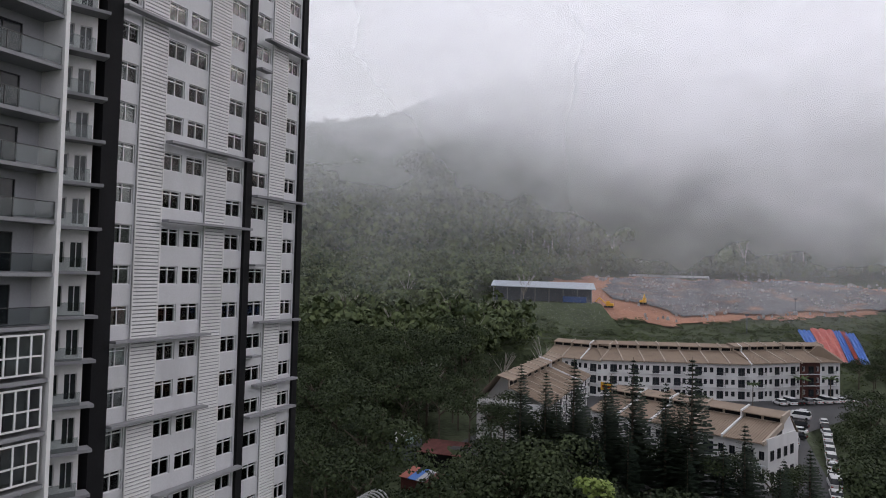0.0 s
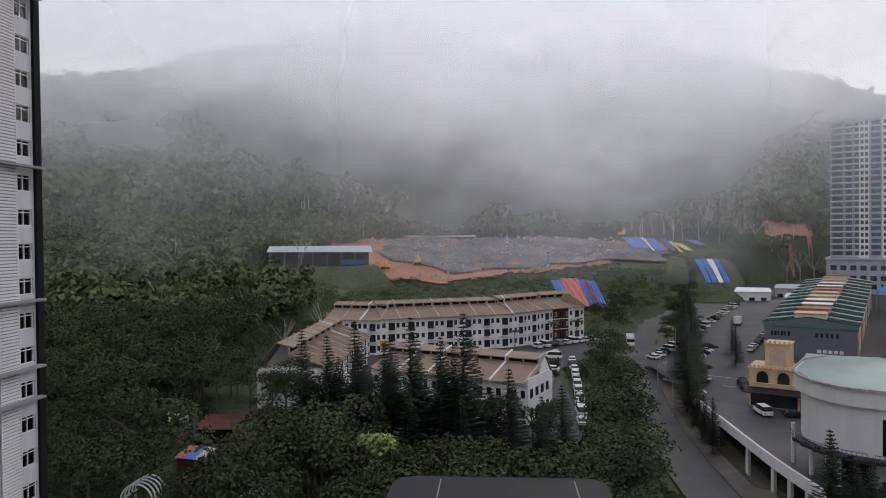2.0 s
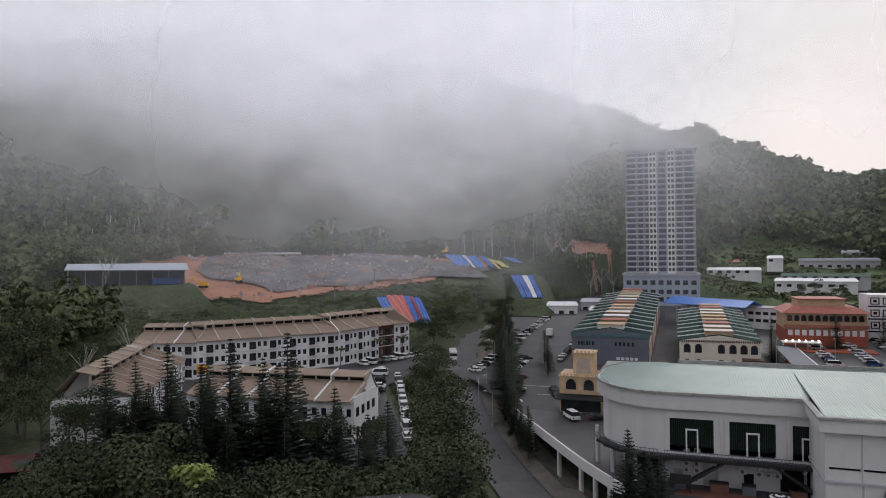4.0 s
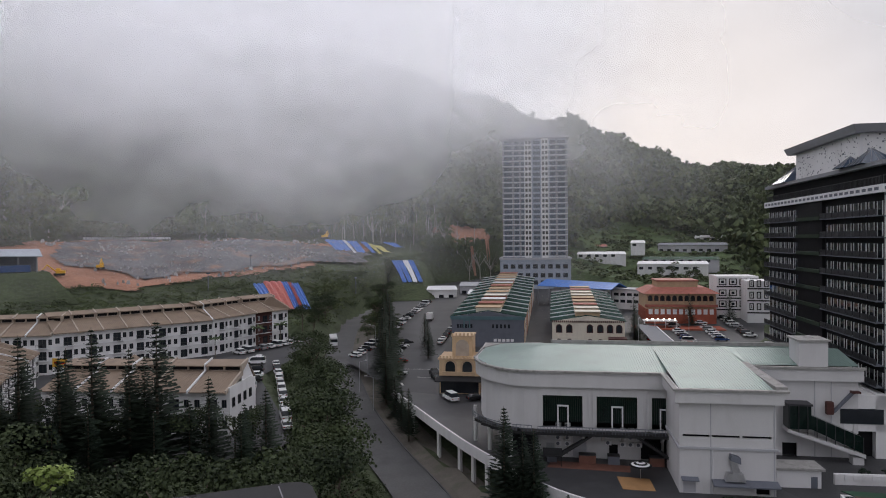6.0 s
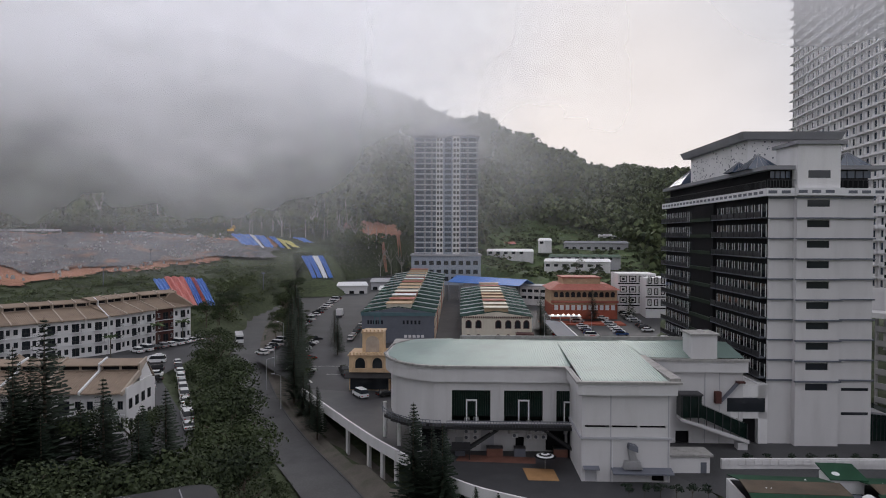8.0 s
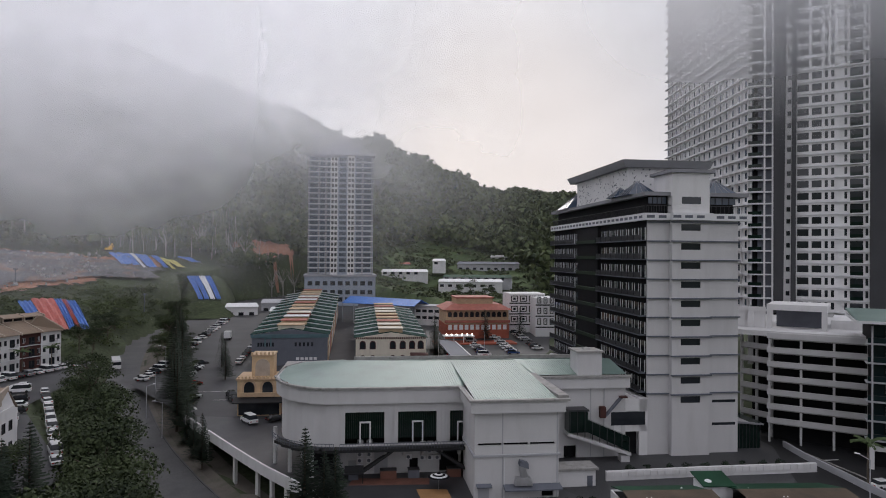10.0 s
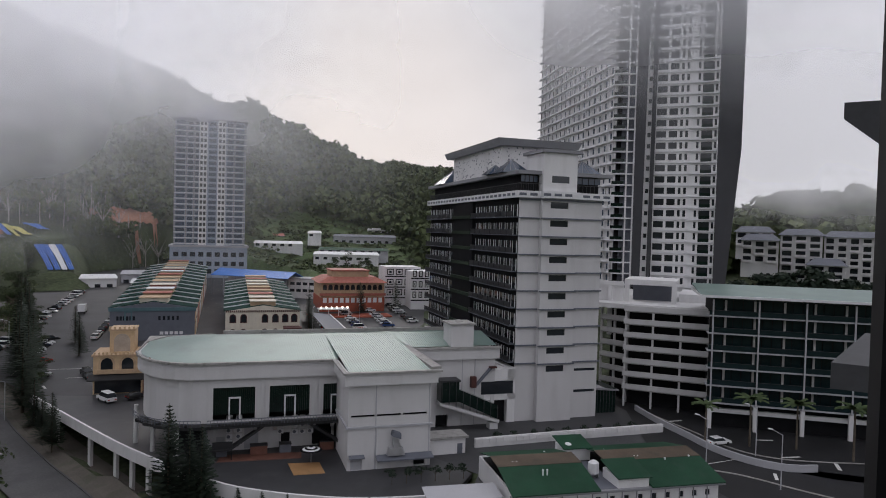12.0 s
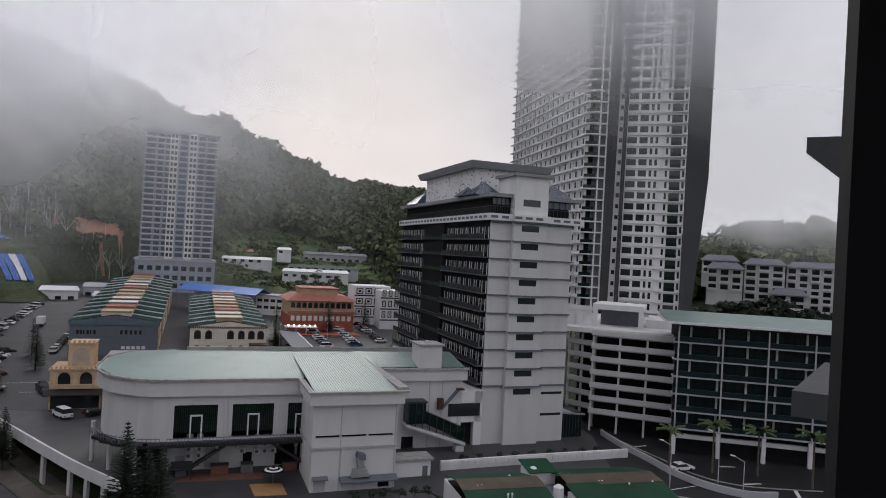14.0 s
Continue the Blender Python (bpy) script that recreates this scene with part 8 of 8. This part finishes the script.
def conifer(seed, h):
    """Norfolk pine: whorls of level branches with needle sprays."""
    rg = np.random.default_rng(seed)
    o = thing("pine_tree", "dark tiered pine with level whorled branches", "tree", group="pines")
    part("trunk", Geo().cyl(0, 0, -1, h, 0.016 * h, 0.03, n=7), BARK, o)
    vs = []
    tiers = int(h / 0.62)
    for t in range(tiers):
        z = h * 0.1 + (h * 0.9) * t / tiers
        R = (1 - t / tiers) ** 0.8 * h * 0.23 * rg.uniform(0.8, 1.1) + 0.15
        off = rg.uniform(0, 6.28)
        for b in range(7):
            a = off + b * 6.283 / 7 + rg.normal(0, 0.1)
            ca, sa = math.cos(a), math.sin(a)
            for s in range(4):
                d0, d1 = R * s / 4, R * (s + 1) / 4
                w = 0.10 * R + 0.12
                dz = -0.10 * d1 + 0.12 * d1 * d1 / max(R, 0.1) + rg.normal(0, 0.04)
                vs += [(ca * d0 - sa * w, sa * d0 + ca * w, z + dz), (ca * d0 + sa * w, sa * d0 - ca * w, z + dz - 0.06), (ca * d1 + sa * w * 0.7, sa * d1 - ca * w * 0.7, z + dz - 0.04), (ca * d1 - sa * w * 0.7, sa * d1 + ca * w * 0.7, z + dz + 0.12)]
    part("crown", leaf_mesh("crown", np.array(vs), LEAFDARK), None, o)
    return o


def palm(seed, h):
    rg = random.Random(seed)
    o = thing("palm_tree", "slender palm with drooping feathery fronds", "tree", group="palms")
    part("trunk", Geo().cyl(0, 0, -0.5, h, 0.2, 0.13, n=8), BARK, o)
    vs = []
    for f in range(14):
        a = f * 6.283 / 14 + rg.uniform(-0.2, 0.2)
        up = rg.uniform(0.2, 0.9)
        for s in range(5):
            for sd in (-1, 1):
                d0, d1 = s * 0.55, (s + 1) * 0.55
                z0, z1 = h + up * d0 - 0.16 * d0 * d0, h + up * d1 - 0.16 * d1 * d1
                w = 0.55 * (1 - s / 7)
                ca, sa = math.cos(a), math.sin(a)
                vs += [(ca * d0, sa * d0, z0), (ca * d1, sa * d1, z1), (ca * d1 - sa * w * sd, sa * d1 + ca * w * sd, z1 - 0.25), (ca * d0 - sa * w * sd, sa * d0 + ca * w * sd, z0 - 0.25)]
    part("crown", leaf_mesh("crown", np.array(vs), LEAFPALM), None, o)
    return o


def dead_tree(seed, h):
    rg = random.Random(seed)
    o = thing("bare_tree", "pale bare tree with leafless branches", "tree", group="bare trees")
    g = Geo().cyl(0, 0, -1, h * 0.5, 0.25, 0.16, n=6)
    for i in range(9):
        a, z = rg.uniform(0, 6.28), h * rg.uniform(0.3, 0.5)
        e = Vector((math.cos(a) * h * 0.22, math.sin(a) * h * 0.22, z + h * rg.uniform(0.25, 0.5)))
        g.rod((0, 0, z), e, 0.12, 0.05, n=5)
        for k in range(3):
            b = a + rg.uniform(-0.9, 0.9)
            g.rod(e * 0.8 + Vector((0, 0, z * 0.2)), e + Vector((math.cos(b), math.sin(b), 1.2)) * h * 0.09, 0.05, 0.02, n=4)
    part("trunk", g, PALEBARK, o)
    return o


def plant(makers, spots):
    """Puts the first of each maker at its first spot and copies it to the rest."""
    made = {}
    for i, (x, y, s, z) in enumerate(spots):
        k = i % len(makers)
        m = pose(x, y, ground_at(x, y) if z is None else z, 0, 0, (i * 137) % 360)
        if k not in made:
            made[k] = makers[k]()
            made[k].matrix_basis = m
            made[k].scale = (s, s, s)
        else:
            c = copy_thing(made[k], m)
            c.scale = (s, s, s)


rr = random.Random(5)


def spots_in(poly, n, smin, smax, keep=open_wood, gap=3.0):
    xs, ys = [p[0] for p in poly], [p[1] for p in poly]
    out, tries = [], 0
    while len(out) < n and tries < n * 40:
        tries += 1
        x, y = rr.uniform(min(xs), max(xs)), rr.uniform(min(ys), max(ys))
        if not inside(np.array([x]), np.array([y]), poly)[0]:
            continue
        if keep is not None and not keep(np.array([x]), np.array([y]))[0]:
            continue
        if any((x - a) ** 2 + (y - b) ** 2 < gap * gap for a, b, _, _ in out):
            continue
        out.append((x, y, rr.uniform(smin, smax), None))
    return out


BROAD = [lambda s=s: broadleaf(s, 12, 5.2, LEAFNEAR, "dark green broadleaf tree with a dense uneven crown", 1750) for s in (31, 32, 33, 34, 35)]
WOOD_LEFT = [pol(-14, 120), pol(-14, 205), pol(2, 205), pol(8, 178), pol(2, 135), pol(12, 100), pol(28, 92), pol(31, 82), pol(10, 78)]
WOOD_ROAD = [pol(32.4, 86), pol(34.5, 90), pol(34.4, 120), pol(33.6, 160), pol(33.0, 215), pol(32.0, 215), pol(32.3, 150), pol(32.5, 110)]


def beside_huts(x, y):
    az, r = np.degrees(np.arctan2(x, y)), np.hypot(x, y)
    return open_wood(x, y) & ~((az > 26.8) & (az < 30.2) & (r > 86)) & ~((az > -5.5) & (az < 3.6) & (r > 101) & (r < 142))


plant(BROAD, spots_in(WOOD_LEFT, 150, 0.85, 1.5, keep=beside_huts, gap=5.0))
plant(BROAD, spots_in(WOOD_ROAD, 40, 0.75, 1.2, gap=4.0))
plant(BROAD, [(*pol(a, r), s, None) for a, r, s in ((33.8, 112, 1.3), (34.0, 100, 1.25), (33.6, 124, 1.2), (33.2, 135, 1.1), (33.0, 148, 1.0), (33.8, 90, 1.2), (33.5, 106, 1.25), (29.5, 84, 1.0), (26.5, 80, 0.9), (33.0, 94, 1.2), (33.4, 160, 1.0), (33.0, 172, 1.0), (31.4, 82, 1.1))])
plant(BROAD, spots_in([pol(33, 205), pol(40, 255), pol(43, 300), pol(34, 300), pol(31, 235)], 45, 0.5, 0.9, gap=5.0))
plant(BROAD, spots_in([pol(60, 330), pol(79, 300), pol(79, 420), pol(60, 420)], 26, 0.5, 0.9, keep=None, gap=6))
plant([lambda: broadleaf(41, 5, 2.6, LEAFBRIGHT, "bright yellow-green leafy shrub", 260, "shrub")], [(*pol(13.0, 78), 1.0, 9.5), (*pol(8.5, 110), 0.7, None)])
# pines before the front row, along the road and at the deck
PINES = [lambda s=s: conifer(s, 19) for s in (51, 52, 53)]
front = [(22, 112, 1.05, None), (26, 107, 0.9, None), (30, 106, 1.1, None), (33.5, 101, 0.95, None), (37, 100, 1.15, None), (40, 96, 0.85, None), (43, 96, 1.0, None), (47, 93, 0.8, None), (50, 92, 0.9, None), (18, 116, 0.9, None), (35, 96, 0.8, None), (28, 101, 0.9, None), (45, 90, 0.8, None), (14, 118, 0.95, None), (24, 103, 0.8, None)]
front += [(20 + i * 2.75 + (i % 3) * 0.8, 116.5 - i * 2.15 + (i % 2) * 2.4, 0.7 + 0.07 * (i % 4), None) for i in range(7)]
plant(PINES, front)
plant(BROAD, [(x, y, sc, 3.0) for x, y, sc in ((0, 140, 0.9), (3, 152, 1.0), (6, 166, 0.9), (9, 180, 1.0), (14, 194, 0.9), (20, 208, 0.9), (30, 222, 0.8), (6, 134, 0.9), (12, 126, 0.95), (18, 121, 0.85), (24, 117, 0.8), (10, 131, 0.9), (44, 100, 0.7), (38, 104, 0.65), (32, 109, 0.7), (50, 97, 0.65), (28, 113, 0.7), (4, 145, 1.0), (15, 124, 0.8), (60, 168, 0.5), (52, 170, 0.5), (66, 172, 0.45), (46, 172, 0.5), (20, 118, 0.8), (41, 98, 0.75), (35, 105, 0.7), (47, 96, 0.7))])
lane = []
for i in range(26):
    k = i / 25
    x, y = 96 + 92 * k + rr.uniform(-1.5, 1.5), 120 + 118 * k - 22 * math.sin(k * 3.14) * 0.0 + rr.uniform(-1.5, 1.5)
    lane.append((x + 4.5, y + 6.0, rr.uniform(0.55, 0.95) * (1 if k < 0.62 else 0.65), None))
plant(PINES, lane)
plant(BROAD, [(x + 6.5, y + 3.5, 0.42, None) for x, y, _, _ in lane[::2]])
plant(PINES, [(74.3, 66, 0.92, -6), (75.0, 63, 0.76, -6), (74.4, 60.5, 0.8, -6), (73.2, 58, 0.42, -6), (73.5, 54, 0.42, -6), (73.8, 50.5, 0.42, -6), (74.3, 47, 0.42, -6), (76.2, 41.5, 0.4, -6), (77.6, 37, 0.42, -6), (93, 112, 0.5, -5), (97, 119, 0.55, -5), (90, 106, 0.55, -5), (79.5, 32, 0.4, -6)])
plant(PINES, [(137, 152, 0.6, 0), (150, 168, 0.6, 0.1), (214, 128, 0.8, 0), (204, 122, 0.65, 0), (255, 112, 0.7, 2), (241, 121, 0.7, 2)])
plant([lambda s=s: palm(s, 8) for s in (61, 62)], [(126, -4.2, 0.9, 0), (128.5, -11.5, 1.05, 0), (130, -19, 1.0, 0), (127, -27, 1.1, 0), (131, -31, 0.9, 0), (101, 190, 0.8, 3), (110, 192, 0.8, 3), (84, 183, 0.7, 3)])
plant([lambda s=s: dead_tree(s, 14) for s in (71, 72, 73)], [(*pol(a, r), s, None) for a, r, s in ((2.5, 215, 1.1), (-2.0, 185, 0.9), (6.8, 300, 1.2), (11.0, 205, 0.9), (42.5, 420, 1.3), (43.5, 422, 1.2), (44.6, 425, 1.3), (45.6, 425, 1.2), (46.5, 428, 1.3), (47.4, 425, 1.2), (-6.0, 205, 0.9), (18.5, 440, 1.3), (35.0, 445, 1.2), (40.0, 440, 1.2), (-4, 240, 1.0), (0.5, 255, 1.1), (4.0, 245, 1.0), (-8, 260, 1.1), (-3, 300, 1.2), (8.6, 210, 1.0), (5.2, 190, 0.9), (-1, 160, 0.9), (24, 440, 1.3), (29, 440, 1.2), (33, 440, 1.3), (21, 452, 1.3), (14, 445, 1.3), (37.5, 430, 1.2))])
plant([lambda: broadleaf(81, 5, 2.0, LEAFDARK, "small clipped dark green shrub", 200, "shrub")], [(112 + i * 2.1, 29.5 - i * 2.65, 0.42, 0.0) for i in range(9)] + [(87 + i * 1.3, 38 - i * 1.7, 0.5, 0.02) for i in range(6)])
plant([lambda s=s: broadleaf(s, 13, 6.5, LEAFDARK, "broad dark spreading tree on the hillside") for s in (91, 92)], [(*pol(a, 262), s, None) for a, s in ((94.2, 1.0), (95.6, 1.1), (97.4, 1.2), (98.6, 1.25), (99.6, 1.0), (101.2, 1.0), (102.4, 1.0))])

# undergrowth filling the near wood floor
x, y = sprinkle(1500, -14, 45, 55, 205, lambda x, y: open_wood(x, y) & ~inside(x, y, [pol(20, 40), pol(34, 40), pol(34, 70), pol(14, 70)]))
rad = rng.uniform(1.2, 3.2, len(x))
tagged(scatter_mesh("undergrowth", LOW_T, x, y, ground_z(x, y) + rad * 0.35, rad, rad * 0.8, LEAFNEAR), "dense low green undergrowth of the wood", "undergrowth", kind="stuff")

x, y = sprinkle(2600, 28, 56, 60, 250, lambda x, y: (along(x, y, MAIN_ROAD)[0] > 5.6) & (along(x, y, MAIN_ROAD)[0] < 11) & ~inside(x, y, TOWN) & ~inside(x, y, TERRACE) & ~inside(x, y, ESTATE))
west = x < np.interp(y, [40, 68, 89, 107.5, 130, 165, 198, 260], [54, 64, 73, 81, 91, 111, 134, 200])
x, y = x[west], y[west]
rad = rng.uniform(0.7, 1.9, len(x))
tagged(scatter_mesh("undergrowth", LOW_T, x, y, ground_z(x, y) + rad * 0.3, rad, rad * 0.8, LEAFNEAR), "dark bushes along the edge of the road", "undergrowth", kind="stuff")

# ================= the balcony that the camera stands on =================
own = thing("own_balcony", "balcony with a side wall coloured black as an unlit silhouette", "balcony", kind="structure")
part("floor_slab", Geo().box(-2.2, 0.62, -2.4, 0.5, 34.2, 34.42), CONCRETE, own)
part("ceiling_slab", Geo().box(-2.2, 0.62, -2.4, 0.5, 37.3, 37.5), CONCRETE, own)
part("rear_wall", Geo().box(-2.2, 0.6, -2.6, -2.4, 34.2, 37.5), GREYWALL, own)
# Black colour stands in for the wall's unlit silhouette
part("side_wall", Geo().box(0.66, 0.70, -2.4, -0.158, 33.0, 38.5), BLACKP, own, "black side wall")
nb = thing("neighbour_canopy", "dark canopies of the neighbouring balconies", "canopy", kind="structure")
part("upper_canopy", Geo().hexa([(*pol(100.5, 12), 37.88), (*pol(102.9, 12), 37.45), (*pol(104.5, 12.6), 37.45), (*pol(102.5, 12.6), 37.8)], [(*pol(100.5, 12), 38.13), (*pol(102.9, 12), 38.13), (*pol(104.5, 12.6), 38.13), (*pol(102.5, 12.6), 38.13)]), BLADE, nb)
part("lower_canopy", Geo().hexa([(*pol(100.35, 12), 33.75), (*pol(104.5, 12), 33.75), (*pol(104.5, 14), 33.75), (*pol(102.4, 14), 33.75)], [(*pol(100.35, 12), 34.15), (*pol(104.5, 12), 34.15), (*pol(104.5, 14.2), 34.4), (*pol(102.4, 14.2), 34.4)]), BLADE, nb)
